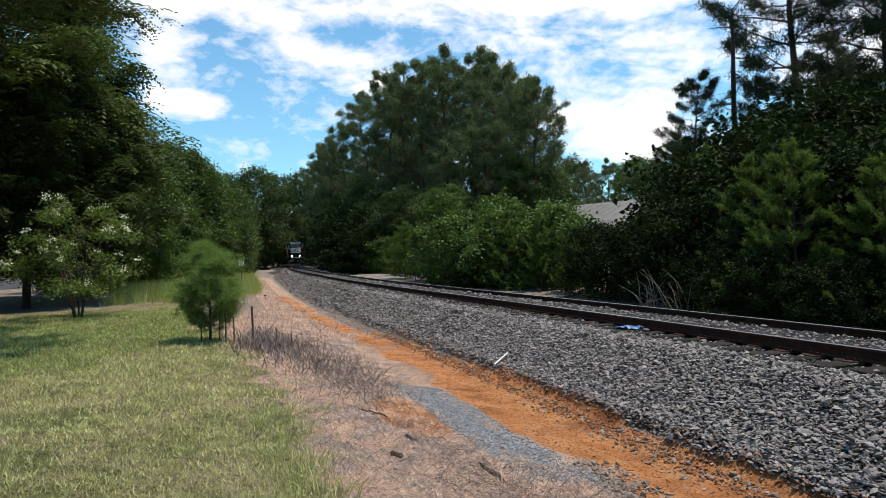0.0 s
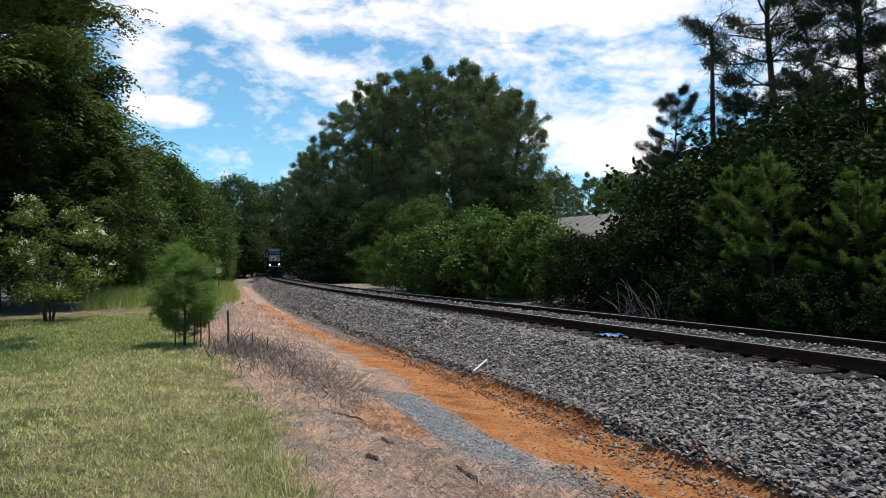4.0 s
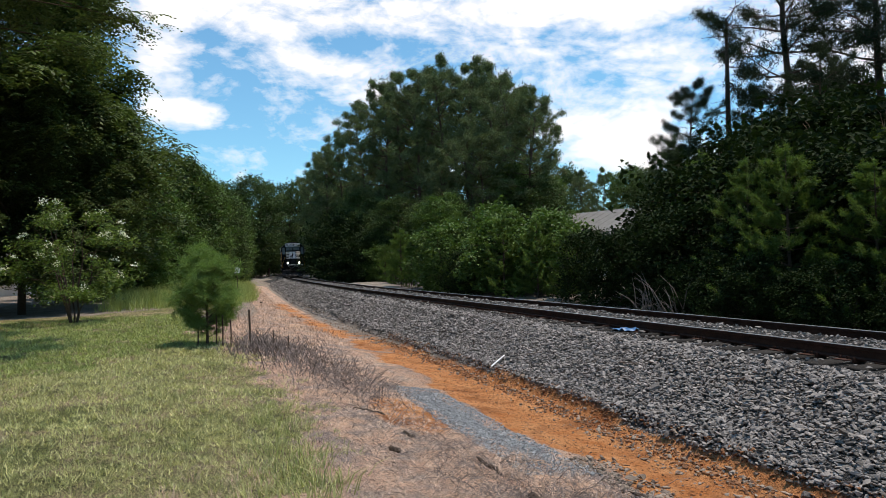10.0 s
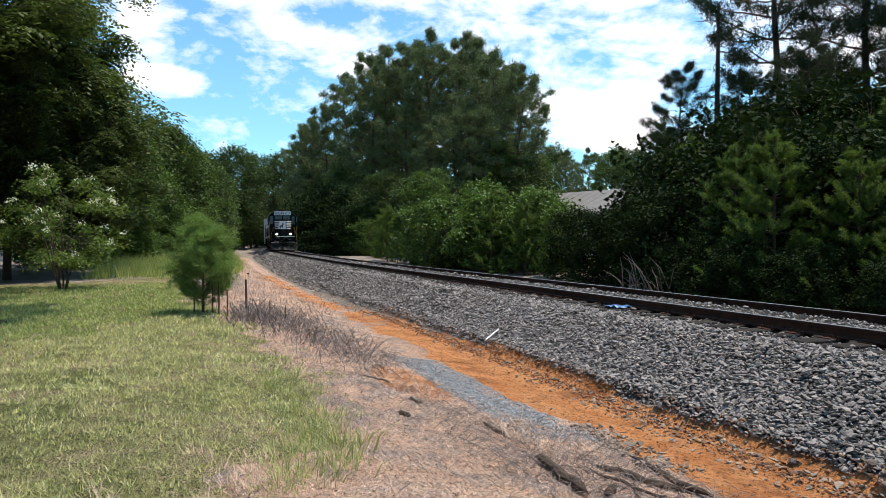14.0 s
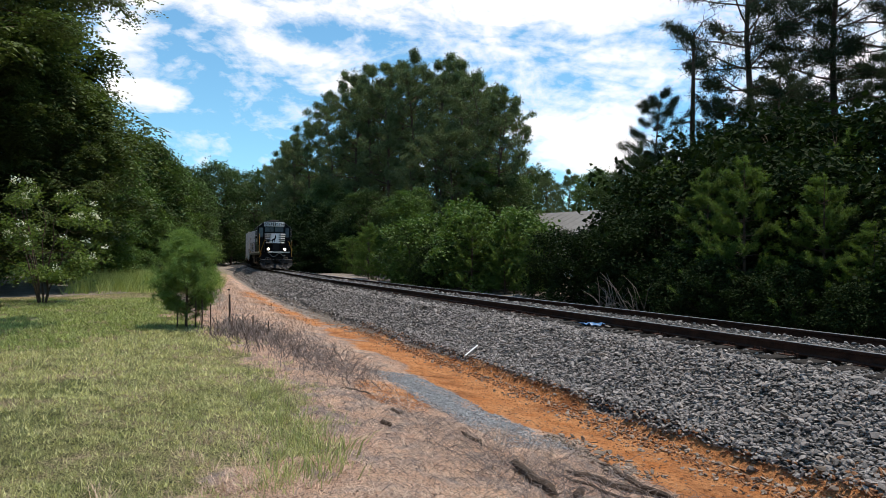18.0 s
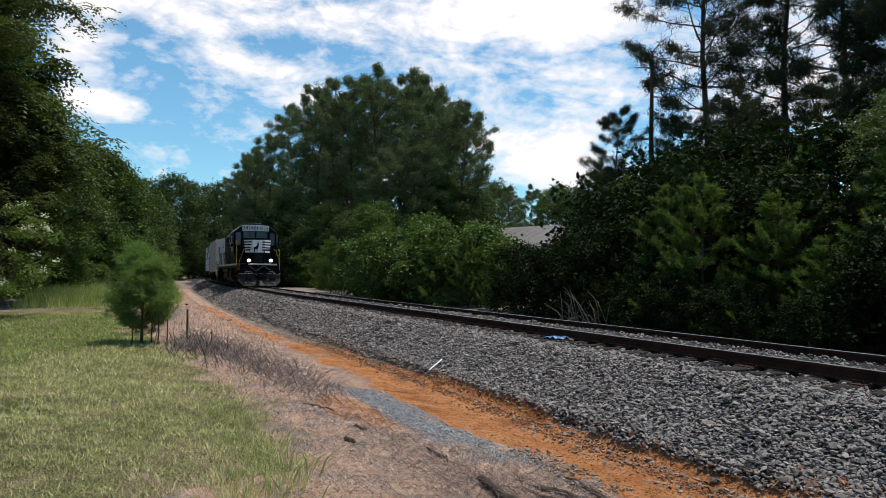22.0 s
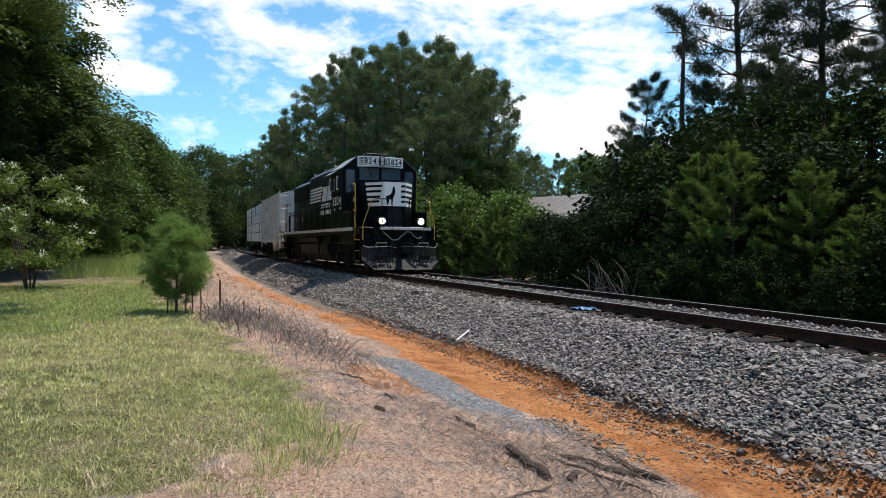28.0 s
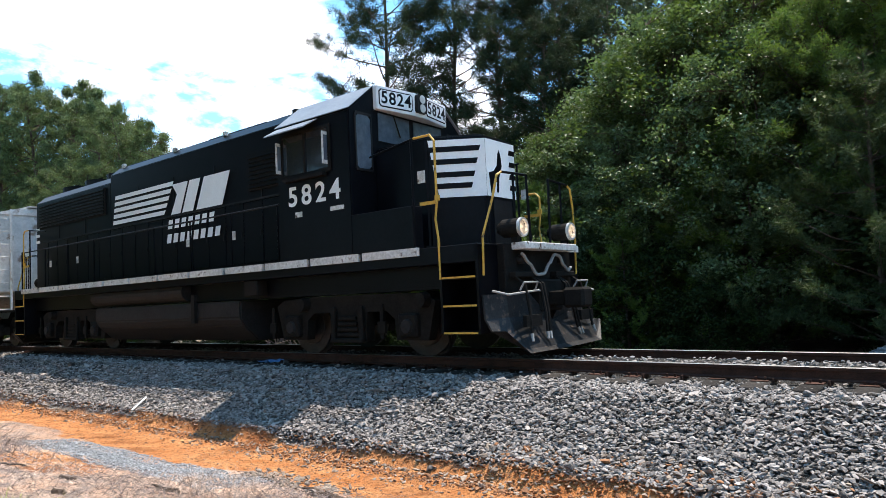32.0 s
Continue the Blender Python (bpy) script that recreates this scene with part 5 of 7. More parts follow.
            part("sand_pipe", pipe(bmesh.new(), [(x + base / 2 + 0.62, s * 1.1, 1.05), (x + base / 2 + 0.60, s * 1.0, 0.5), (x + base / 2 + 0.52, s * 0.85, 0.12)], 0.02), M_GRIME, fr)
    return fr


def build_locomotive():
    loco = thing("locomotive", "black diesel freight locomotive with white nose stripes and yellow handrails", "locomotive")
    # frame and side sills
    part("underframe", box(a_box(-8.1, 8.1, -1.5, 1.5, 1.40, 1.655, 0.01), -7.4, 7.4, -1.2, 1.2, 1.05, 1.40), M_BLACK, loco)
    for s in (-1, 1):
        x = -7.48
        while x < 7.1:
            l = min(1.18, 7.16 - x)
            part("sill_stripe", a_box(x, x + l - 0.05, min(s * 1.50, s * 1.556), max(s * 1.50, s * 1.556), 1.545, 1.668), M_OLDWHITE, loco, "grimy white stripe")
            x += 1.22
    # long hood in two heights, roof edges chamfered
    def hood(x0, x1, top, w=0.90):
        return prism(bmesh.new(), [(-w, 1.655), (-w, top - 0.22), (-w + 0.24, top), (w - 0.24, top), (w, top - 0.22), (w, 1.655)], "x", x0, x1, 0.012)
    rear = part("long_hood", hood(-8.12, -3.56, 4.42), M_BLACK, loco)
    fore = part("engine_hood", hood(-3.558, 3.92, 4.60), M_BLACK, loco)
    for x0, x1, z in ((-8.05, -3.6, 4.42), (-3.5, 3.85, 4.60)):
        part("roof_walkway", a_box(x0, x1, -0.62, 0.62, z, z + 0.025), M_ROOFBLACK, loco)
    n = 0
    for x in np.arange(-7.9, 3.4, 0.62):
        for s in (-1, 1):
            y0, y1 = (0.90, 0.918) if s > 0 else (-0.918, -0.90)
            d = part("hood_door", a_box(x + 0.015, x + 0.605, y0, y1, 1.78, 2.98 if n % 3 else 3.0, 0.006), M_BLACK, loco)
            part("latch", a_box(x + 0.53, x + 0.56, min(s * 0.918, s * 0.935), max(s * 0.918, s * 0.935), 2.3, 2.42), M_ROOFBLACK, d)
            n += 1
    for x in (-7.2, -5.5, -0.1, 1.6):
        part("notice_plate", a_box(x, x + 0.13, -0.925, -0.919, 2.28, 2.46), M_OLDWHITE, loco, "small pale notice plate")
    # radiator and blower grilles
    for s in (-1, 1):
        for x0, x1, z0, z1 in ((-7.85, -3.8, 3.42, 4.12), (2.2, 3.7, 3.2, 3.95)):
            g = part("grille", a_box(x0, x1, min(s * 0.90, s * 0.93), max(s * 0.90, s * 0.93), z0, z1), M_GRIME, loco, "dark louvred grille")
            for z in np.arange(z0 + 0.05, z1 - 0.03, 0.085):
                part("louvre", a_box(x0 + 0.05, x1 - 0.05, min(s * 0.93, s * 0.955), max(s * 0.93, s * 0.955), z, z + 0.035), M_BLACK, g)
    for x in (-7.0, -5.6, -4.3):
        f = part("radiator_fan", cyl(bmesh.new(), (x, 0, 4.42), (x, 0, 4.60), 0.58, n=24), M_ROOFBLACK, loco)
        for k in range(4):
            part("fan_guard", box(bmesh.new(), x - 0.55, x + 0.55, -0.02 + (k - 1.5) * 0.26, 0.02 + (k - 1.5) * 0.26, 4.60, 4.62), M_GRIME, f)
    for x in (-2.6, -1.4):
        part("exhaust_stack", box(a_box(x - 0.25, x + 0.25, -0.16, 0.16, 4.60, 4.76, 0.02), x - 0.2, x + 0.2, -0.11, 0.11, 4.76, 4.78), M_GRIME, loco)
    part("roof_hatch", a_box(0.2, 2.3, -0.5, 0.5, 4.625, 4.70, 0.02), M_ROOFBLACK, loco)
    for s in (-1, 1):
        for x in (-3.3, -0.9, 1.1, 3.4):
            # Small blocks stand in for the white lamps on the roof edge.
            part("roof_lamp_block", a_box(x, x + 0.12, min(s * 0.66, s * 0.74), max(s * 0.66, s * 0.74), 4.56, 4.66, 0.01), M_OLDWHITE if x < 2 else M_ROOFBLACK, loco, "small block standing in for a roof lamp")
        # seams and door rail along the hood
        for x in (-6.6, -5.0, -2.2, -0.6, 1.0, 2.6):
            part("hood_seam", a_box(x, x + 0.03, min(s * 0.90, s * 0.914), max(s * 0.90, s * 0.914), 3.02, 3.92), M_ROOFBLACK, loco)
        part("door_rail", a_box(-7.95, 3.4, min(s * 0.90, s * 0.925), max(s * 0.90, s * 0.925), 3.01, 3.05), M_ROOFBLACK, loco)
    h = bmesh.new()
    for k in range(3):
        cyl(h, (2.7, -0.15 + k * 0.15, 4.76), (3.1 + k * 0.05, -0.15 + k * 0.15, 4.78), 0.025, 0.07, n=10)
    cyl(h, (2.7, -0.2, 4.62), (2.7, 0.2, 4.78), 0.03)
    part("horn", h, M_GRIME, loco)
    # cab
    cab = part("cab", prism(bmesh.new(), [(-1.55, 1.655), (-1.55, 4.03), (-0.98, 4.50), (0.98, 4.50), (1.55, 4.03), (1.55, 1.655)], "x", 3.925, 5.75, 0.02), M_BLACK, loco)
    for s in (-1, 1):
        a, b = Vector((0, s * 1.57, 4.035)), Vector((0, s * 0.98, 4.512))
        bm = bmesh.new()
        vs = [bm.verts.new((x, v.y, v.z + dz)) for dz in (0.0, 0.012) for x, v in ((3.90, a), (5.78, a), (5.78, b), (3.90, b))]
        for q in ((3, 2, 1, 0), (4, 5, 6, 7), (0, 1, 5, 4), (1, 2, 6, 5), (2, 3, 7, 6), (3, 0, 4, 7)):
            bm.faces.new([vs[i] for i in q])
        bmesh.ops.recalc_face_normals(bm, faces=bm.faces)
        part("cab_roof_slope", bm, M_SLOPE, cab, "sloping roof panel with sun glare put into its grey")
        # side window group with its dark panes, frame, sunshade and wind deflector
        y = s * 1.553
        def slab(x0, x1, z0, z1, t):
            return a_box(x0, x1, min(y, y + s * t), max(y, y + s * t), z0, z1)
        w = part("side_window", slab(4.10, 5.28, 3.14, 3.82, 0.012), M_GLASS, cab, "dark glass side window")
        fr = bmesh.new()
        for x0, x1, z0, z1 in ((4.06, 5.32, 3.08, 3.14), (4.06, 5.32, 3.82, 3.87), (4.06, 4.11, 3.14, 3.82), (5.27, 5.32, 3.14, 3.82), (4.66, 4.71, 3.14, 3.82)):
            box(fr, x0, x1, min(y, y + s * 0.03), max(y, y + s * 0.03), z0, z1)
        part("window_frame", fr, M_GRIME, w)
        part("arm_rest", slab(4.2, 5.2, 3.02, 3.075, 0.10), M_GRIME, w)
        for x0 in (4.05, 5.24):
            part("wind_deflector", a_box(x0, x0 + 0.02, min(y, y + s * 0.13), max(y, y + s * 0.13), 3.20, 3.74), M_OLDWHITE, w, "pale framed wind deflector")
            part("deflector_pane", a_box(x0 + 0.021, x0 + 0.024, min(y + s * 0.025, y + s * 0.105), max(y + s * 0.025, y + s * 0.105), 3.26, 3.68), M_SKYGLASS, w)
        sh = bmesh.new()
        vs = [sh.verts.new(p) for p in ((3.95, y, 4.00), (5.0, y, 4.00), (5.0, y + s * 0.30, 3.82), (3.95, y + s * 0.30, 3.82), (3.95, y, 4.02), (5.0, y, 4.02), (5.0, y + s * 0.30, 3.84), (3.95, y + s * 0.30, 3.84))]
        for q in ((3, 2, 1, 0), (4, 5, 6, 7), (0, 1, 5, 4), (1, 2, 6, 5), (2, 3, 7, 6), (3, 0, 4, 7)):
            sh.faces.new([vs[i] for i in q])
        bmesh.ops.recalc_face_normals(sh, faces=sh.faces)
        # The sunshade shares the glare grey of the roof slopes.
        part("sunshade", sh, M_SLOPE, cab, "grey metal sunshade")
        # tall front pane beside the nose
        x = 5.752
        yy0, yy1 = sorted((s * 1.06, s * 1.40))
        pn = part("front_window", prism(bmesh.new(), [(yy0 + 0.06, 3.08), (yy1 - 0.06, 3.08), (yy1, 3.14), (yy1, 3.92), (yy1 - 0.06, 3.98), (yy0 + 0.06, 3.98), (yy0, 3.92), (yy0, 3.14)], "x", x, x + 0.012), M_SKYGLASS, cab, "rounded front window, sky reflection put into its bluish glass")
        rim = bmesh.new()
        for a0, a1, b0, b1 in ((yy0 - 0.02, yy1 + 0.02, 3.04, 3.08), (yy0 - 0.02, yy1 + 0.02, 3.98, 4.02), (yy0 - 0.03, yy0, 3.08, 3.98), (yy1, yy1 + 0.03, 3.08, 3.98)):
            box(rim, x, x + 0.025, a0, a1, b0, b1)
        part("window_frame", rim, M_ROOFBLACK, pn)
    for y0, y1 in ((-0.86, -0.06), (0.06, 0.86)):
        part("windscreen", a_box(5.752, 5.766, y0, y1, 3.60, 4.08), M_SKYGLASS, cab, "windscreen with sky reflection put into its bluish glass")
    part("wiper", pipe(bmesh.new(), [(5.79, -0.5, 4.10), (5.80, -0.35, 3.72)], 0.012), M_GRIME, cab)
    part("roof_cap", prism(bmesh.new(), [(3.95, 4.50), (5.7, 4.50), (5.55, 4.60), (4.1, 4.60)], "y", -0.75, 0.75), M_ROOFBLACK, cab)
    part("air_conditioner", box(a_box(4.35, 5.35, -0.48, 0.48, 4.60, 4.74, 0.03), 4.45, 5.25, -0.40, 0.40, 4.74, 4.77), M_ROOFBLACK, cab, "dark roof air conditioner box")
    # number boards: two white panels in a shallow V, headlight between
    nb = part("number_board_box", prism(bmesh.new(), [(5.74, -0.95), (5.84, -0.95), (5.98, -0.14), (5.98, 0.14), (5.84, 0.95), (5.74, 0.95)], "z", 4.12, 4.53, 0.01), M_WHITE, cab, "white number board box")
    lean = math.degrees(math.atan2(0.14, 0.81))
    for s in (-1, 1):
        m = pose(5.912, s * 0.55, 4.325, 90, 0, 90 + s * lean)
        plate = prism(bmesh.new(), [(-0.37, -0.11), (-0.33, -0.155), (0.33, -0.155), (0.37, -0.11), (0.37, 0.11), (0.33, 0.155), (-0.33, 0.155), (-0.37, 0.11)], "z", 0.0, 0.006)
        plate.transform(m)
        pb = part("number_board", plate, M_BLACK, nb, "black-edged number board")
        face = prism(bmesh.new(), [(-0.35, -0.10), (-0.315, -0.135), (0.315, -0.135), (0.35, -0.10), (0.35, 0.10), (0.315, 0.135), (-0.315, 0.135), (-0.35, 0.10)], "z", 0.007, 0.012)
        face.transform(m)
        part("board_face", face, M_WHITE, pb)
        words("number_lettering", "5824", 0.30, m @ pose(0, 0, 0.014), M_BLACK, pb, "black running number", 1.02)
    hb = part("headlight_housing", prism(bmesh.new(), [(-0.11, 4.18), (0.11, 4.18), (0.13, 4.22), (0.13, 4.46), (0.11, 4.50), (-0.11, 4.50), (-0.13, 4.46), (-0.13, 4.22)], "x", 5.97, 6.05), M_ROOFBLACK, cab)
    for z in (4.26, 4.42):
        part("headlight", cyl(bmesh.new(), (6.04, 0, z), (6.06, 0, z), 0.075, n=16), M_DIMLAMP, hb, "unlit headlight lens")
    # nose with cut-off corners, its white panel and black stripes
    plan = [(5.74, -0.96), (6.86, -0.96), (7.60, -0.42), (7.60, 0.42), (6.86, 0.96), (5.74, 0.96)]
    nose = part("nose", prism(bmesh.new(), plan, "z", 1.655, 3.43, 0.035), M_BLACK, loco)
    part("nose_top", prism(bmesh.new(), [(5.76, -0.89), (6.82, -0.89), (7.50, -0.38), (7.50, 0.38), (6.82, 0.89), (5.76, 0.89)], "z", 3.43, 3.47, 0.015), M_ROOFBLACK, nose)
    def facing(p, q):
        """Frame of a wall of the nose between two plan corners: along, up, out."""
        p, q = Vector((*p, 0)), Vector((*q, 0))
        u = (q - p).normalized()
        return Matrix.Translation(p) @ Matrix((u, (0, 0, 1), u.cross(Vector((0, 0, 1))))).transposed().to_4x4(), (q - p).length
    def laid(name, outline, lo, hi, material, m, parent, label=""):
        bm = prism(bmesh.new(), outline, "z", lo, hi)
        bm.transform(m)
        return part(name, bm, material, parent, label)
    mf, lf = facing((7.60, -0.42), (7.60, 0.42))
    front = laid("white_panel", [(0.0, 2.47), (lf, 2.47), (lf, 3.38), (0.0, 3.38)], 0.004, 0.010, M_WHITE, mf, nose, "white nose panel")
    laid("emblem", [(0.10, 2.52), (0.15, 2.52), (0.20, 2.74), (0.28, 2.70), (0.27, 2.54), (0.32, 2.54), (0.35, 2.78), (0.44, 2.98), (0.42, 3.12), (0.38, 3.24), (0.33, 3.16), (0.30, 2.98), (0.20, 2.88), (0.06, 2.84)], 0.011, 0.015, M_BLACK, mf, front, "plain black emblem")
    bands = (2.606, 2.785, 2.99, 3.187)
    for z in bands:
        laid("black_stripe", [(lf - 0.19, z), (lf, z), (lf, z + 0.085), (lf - 0.16, z + 0.085)], 0.011, 0.015, M_BLACK, mf, front)
    for s in (-1, 1):
        mc, lc = facing((6.86, -0.96), (7.60, -0.42)) if s < 0 else facing((7.60, 0.42), (6.86, 0.96))
        def run_in(d, z):
            """Distance d in from the front corner."""
            return (lc - d, z) if s < 0 else (d, z)
        def outer(z):
            return lc - 0.02 - 0.15 * (3.38 - z) / 0.91
        w = laid("white_panel", [run_in(0.0, 2.47), run_in(outer(2.47), 2.47), run_in(outer(3.38), 3.38), run_in(0.0, 3.38)], 0.004, 0.010, M_WHITE, mc, nose, "white nose panel")
        for z in bands:
            inner = 0.02 + 0.22 * (3.38 - z) / 0.91 if s < 0 else 0.0
            laid("black_stripe", [run_in(inner + 0.03, z), run_in(outer(z) + 0.02, z), run_in(outer(z + 0.085) + 0.02, z + 0.085), run_in(inner, z + 0.085)], 0.0105, 0.015, M_BLACK, mc, w)
    part("nose_door", a_box(7.602, 7.614, -0.27, 0.27, 1.70, 2.42), M_ROOFBLACK, nose)
    # front and rear platforms, end plates, steps, plow
    for e in (1, -1):
        def X(v):
            return v * e
        def ebox(x0, x1, *r, bevel=0.0):
            a, b = sorted((X(x0), X(x1)))
            return a_box(a, b, *r, bevel)
        part("end_plate", ebox(8.08, 8.22, -1.0, 1.0, 0.95, 1.655, bevel=0.01), M_GRIME, loco)
        part("anticlimber", ebox(8.22, 8.46, -0.80, 0.80, 1.56, 1.665, bevel=0.01), M_OLDWHITE, loco, "scuffed white footboard edge")
        for s in (-1, 1):
            st = part("step_well", box(ebox(7.42, 7.46, min(s * 0.95, s * 1.5), max(s * 0.95, s * 1.5), 0.40, 1.64), min(X(8.06), X(8.10)), max(X(8.06), X(8.10)), min(s * 0.95, s * 1.5), max(s * 0.95, s * 1.5), 0.40, 1.64), M_BLACK, loco)
            part("step_back", ebox(7.46, 8.06, min(s * 0.95, s * 0.98), max(s * 0.95, s * 0.98), 0.40, 1.64), M_BLACK, st)
            for z in (0.42, 0.80, 1.20):
                tr = part("step", ebox(7.46, 8.06, min(s * 1.0, s * 1.5), max(s * 1.0, s * 1.5), z - 0.03, z), M_GRIME, st)
                part("step_edge", ebox(7.47, 8.05, min(s * 1.5, s * 1.515), max(s * 1.5, s * 1.515), z - 0.018, z + 0.008), M_YELLOW, tr, "worn yellow step edge")
            # grab rails, yellow
            y = s * 1.50
            part("handrail", pipe(bmesh.new(), [(X(7.44), y, 1.18), (X(7.44), y, 1.75), (X(7.40), y, 2.05), (X(7.44), y, 2.3)] + ([(X(7.44), y, 3.20), (X(7.36), y, 3.30), (X(7.05), y, 3.30)] if s < 0 else [(X(7.44), y, 2.62), (X(7.36), y, 2.70), (X(7.05), y, 2.70)]), 0.018), M_YELLOW, loco, "yellow corner handrail")
            part("handrail", pipe(bmesh.new(), [(X(7.05), y, 3.30), (X(6.1), y * 0.97, 3.18)], 0.018), M_BLACK, loco)
            part("handrail", pipe(bmesh.new(), [(X(7.0), y, 1.66), (X(7.0), y, 3.28)], 0.02), M_BLACK, loco)
            part("grab_rail", pipe(bmesh.new(), [(X(8.12), s * 1.40, 1.2), (X(8.14), s * 1.40, 1.75), (X(8.22), s * 1.22, 2.30), (X(8.24), s * 1.12, 2.62), (X(8.24), s * 1.0, 2.68)], 0.018), M_YELLOW, loco, "yellow bent grab rail")
            part("chain_bar", ebox(7.12, 7.44, min(y, y - s * 0.03), max(y, y - s * 0.03), 2.28, 2.33), M_YELLOW, loco)
            part("notice_plate", ebox(7.08, 7.22, min(y - s * 0.02, y - s * 0.03), max(y - s * 0.02, y - s * 0.03), 2.62, 2.80), M_OLDWHITE, loco)
            part("safety_chain_post", ebox(7.40, 7.48, min(y, y - s * 0.03), max(y, y - s * 0.03), 2.32, 2.40), M_YELLOW, loco)
            part("end_railing", pipe(bmesh.new(), [(X(8.24), s * 1.0, 2.68), (X(8.26), s * 0.34, 2.70), (X(8.26), s * 0.30, 1.66)], 0.02), M_BLACK, loco)
            part("end_railing", pipe(bmesh.new(), [(X(8.26), s * 0.72, 1.66), (X(8.26), s * 0.72, 2.69)], 0.018), M_BLACK, loco)
            dl = part("ditch_light_housing", cyl(bmesh.new(), (X(8.00), s * 0.75, 1.88), (X(8.09), s * 0.75, 1.88), 0.08, 0.132, n=20), M_GRIME, loco, "dark lamp housing")
            # Deep barrel and tube are added so the lit dish dims from the side.
            part("lamp_barrel", tube((X(8.09), s * 0.75, 1.88), (X(8.375), s * 0.75, 1.88), 0.138, 0.120), M_GRIME, dl, "deep lamp barrel added to hide the dish from the side")
            part("lamp_ring", tube((X(8.376), s * 0.75, 1.88), (X(8.42), s * 0.75, 1.88), 0.142, 0.116), M_LAMPSHELL, dl, "dull white lamp rim")
            part("ditch_light", cyl(bmesh.new(), (X(8.092), s * 0.75, 1.88), (X(8.105), s * 0.75, 1.88), 0.098, n=20), M_LAMP if e > 0 else M_DIMLAMP, dl, "round headlight dish")
            part("reflector", tube((X(8.108), s * 0.75, 1.88), (X(8.37), s * 0.75, 1.88), 0.119, 0.114), M_LAMPTUBE, dl, "grey lamp tube")
            part("light_bracket", ebox(8.22, 8.32, s * 0.75 - 0.04, s * 0.75 + 0.04, 1.665, 1.76), M_GRIME, dl)
            # cut lever, hoses and couplings
            for dy in (0.34, 0.42, 0.86):
                hz = bmesh.new()
                pipe(hz, [(X(8.24), s * dy, 1.20), (X(8.45), s * dy, 1.05), (X(8.55), s * (dy + 0.06), 0.62), (X(8.58), s * (dy + 0.10), 0.34)], 0.022)
                o = part("air_hose", hz, M_GRIME, loco)
                part("hose_coupling", cyl(bmesh.new(), (X(8.58), s * (dy + 0.10), 0.36), (X(8.61), s * (dy + 0.13), 0.26), 0.026, 0.018, n=8), M_HOSE, o)
            part("cut_lever", pipe(bmesh.new(), [(X(8.26), s * 1.42, 0.98), (X(8.46), s * 1.32, 0.92), (X(8.46), s * 0.5, 0.96), (X(8.4), s * 0.2, 0.9)], 0.016), M_HOSE, loco)
        hs = bmesh.new()
        sag = [(0.0, 1.50), (0.12, 1.36), (0.25, 1.19), (0.38, 1.20), (0.50, 1.36), (0.62, 1.50), (0.72, 1.48), (0.82, 1.33), (0.92, 1.25), (1.0, 1.30)]
        pts = []
        for i in range(31):
            u = i / 30
            c = 0.5 - 0.5 * math.cos(math.pi * (u * 9 % 1))
            k = min(8, int(u * 9))
            z = sag[k][1] + (sag[k + 1][1] - sag[k][1]) * (c if u < 1 else 1)
            pts.append((X(8.34 + 0.03 * math.sin(3 * u)), -0.72 + 1.5 * (sag[k][0] + (sag[k + 1][0] - sag[k][0]) * ((u * 9) % 1 if u < 1 else 1)), z))
        pipe(hs, pts, 0.024, 8)
        part("jumper_hose", hs, M_HOSE, loco, "grey wavy jumper hose")
        part("end_stripe", ebox(8.275, 8.29, -0.55, 1.2, 1.555, 1.66), M_OLDWHITE, loco, "rusty white end stripe")
        # plow: a curved blade with raked ends
        bl = bmesh.new()
        prof = [(8.34, 0.93), (8.36, 0.60), (8.46, 0.36), (8.60, 0.16), (8.68, 0.11)]
        cols = [(-1.46, -0.20, 0.36), (-1.12, -0.04, 0.0), (-0.58, 0.0, 0.0), (0.0, 0.03, 0.0), (0.58, 0.0, 0.0), (1.12, -0.04, 0.0), (1.46, -0.20, 0.36)]
        grid = []
        for y, dx, lift in cols:
            hi = 0.93 if abs(y) > 0.55 else 0.50
            col = []
            for xx, zz in prof:
                zz2 = max(zz, 0.11 + lift * 0.9)
                zz2 = min(zz2, hi)
                col.append((X(xx + dx), y, zz2))
            grid.append(col)
        fr_v = [[bl.verts.new(p) for p in c] for c in grid]
        bk_v = [[bl.verts.new((p[0] - 0.03 * e, p[1], p[2])) for p in c] for c in grid]
        for lay in (fr_v, bk_v):
            for a, b in zip(lay, lay[1:]):
                for k in range(4):
                    bl.faces.new((a[k], b[k], b[k + 1], a[k + 1]))
        for a, b in ((fr_v, bk_v),):
            for i in range(6):
                for k in (0, 4):
                    bl.faces.new((a[i][k], a[i + 1][k], b[i + 1][k], b[i][k]))
            for i in (0, 6):
                for k in range(4):
                    bl.faces.new((a[i][k], a[i][k + 1], b[i][k + 1], b[i][k]))
        bmesh.ops.remove_doubles(bl, verts=bl.verts, dist=0.0005)
        bmesh.ops.recalc_face_normals(bl, faces=bl.faces)
        # buffer gear, drawbar pocket, lift-rod stubs and glad-hand brackets above the plow
        part("draft_gear", ebox(8.22, 8.40, -0.34, 0.34, 0.64, 1.12, bevel=0.03), M_GRIME, loco)
        for s in (-1, 1):
            part("hose_bracket", ebox(8.22, 8.34, min(s * 0.30, s * 0.92), max(s * 0.30, s * 0.92), 1.16, 1.24, bevel=0.01), M_GRIME, loco)
            part("receptacle", cyl(bmesh.new(), (X(8.22), s * 0.62, 1.42), (X(8.32), s * 0.62, 1.42), 0.065, n=10), M_TANK, loco)
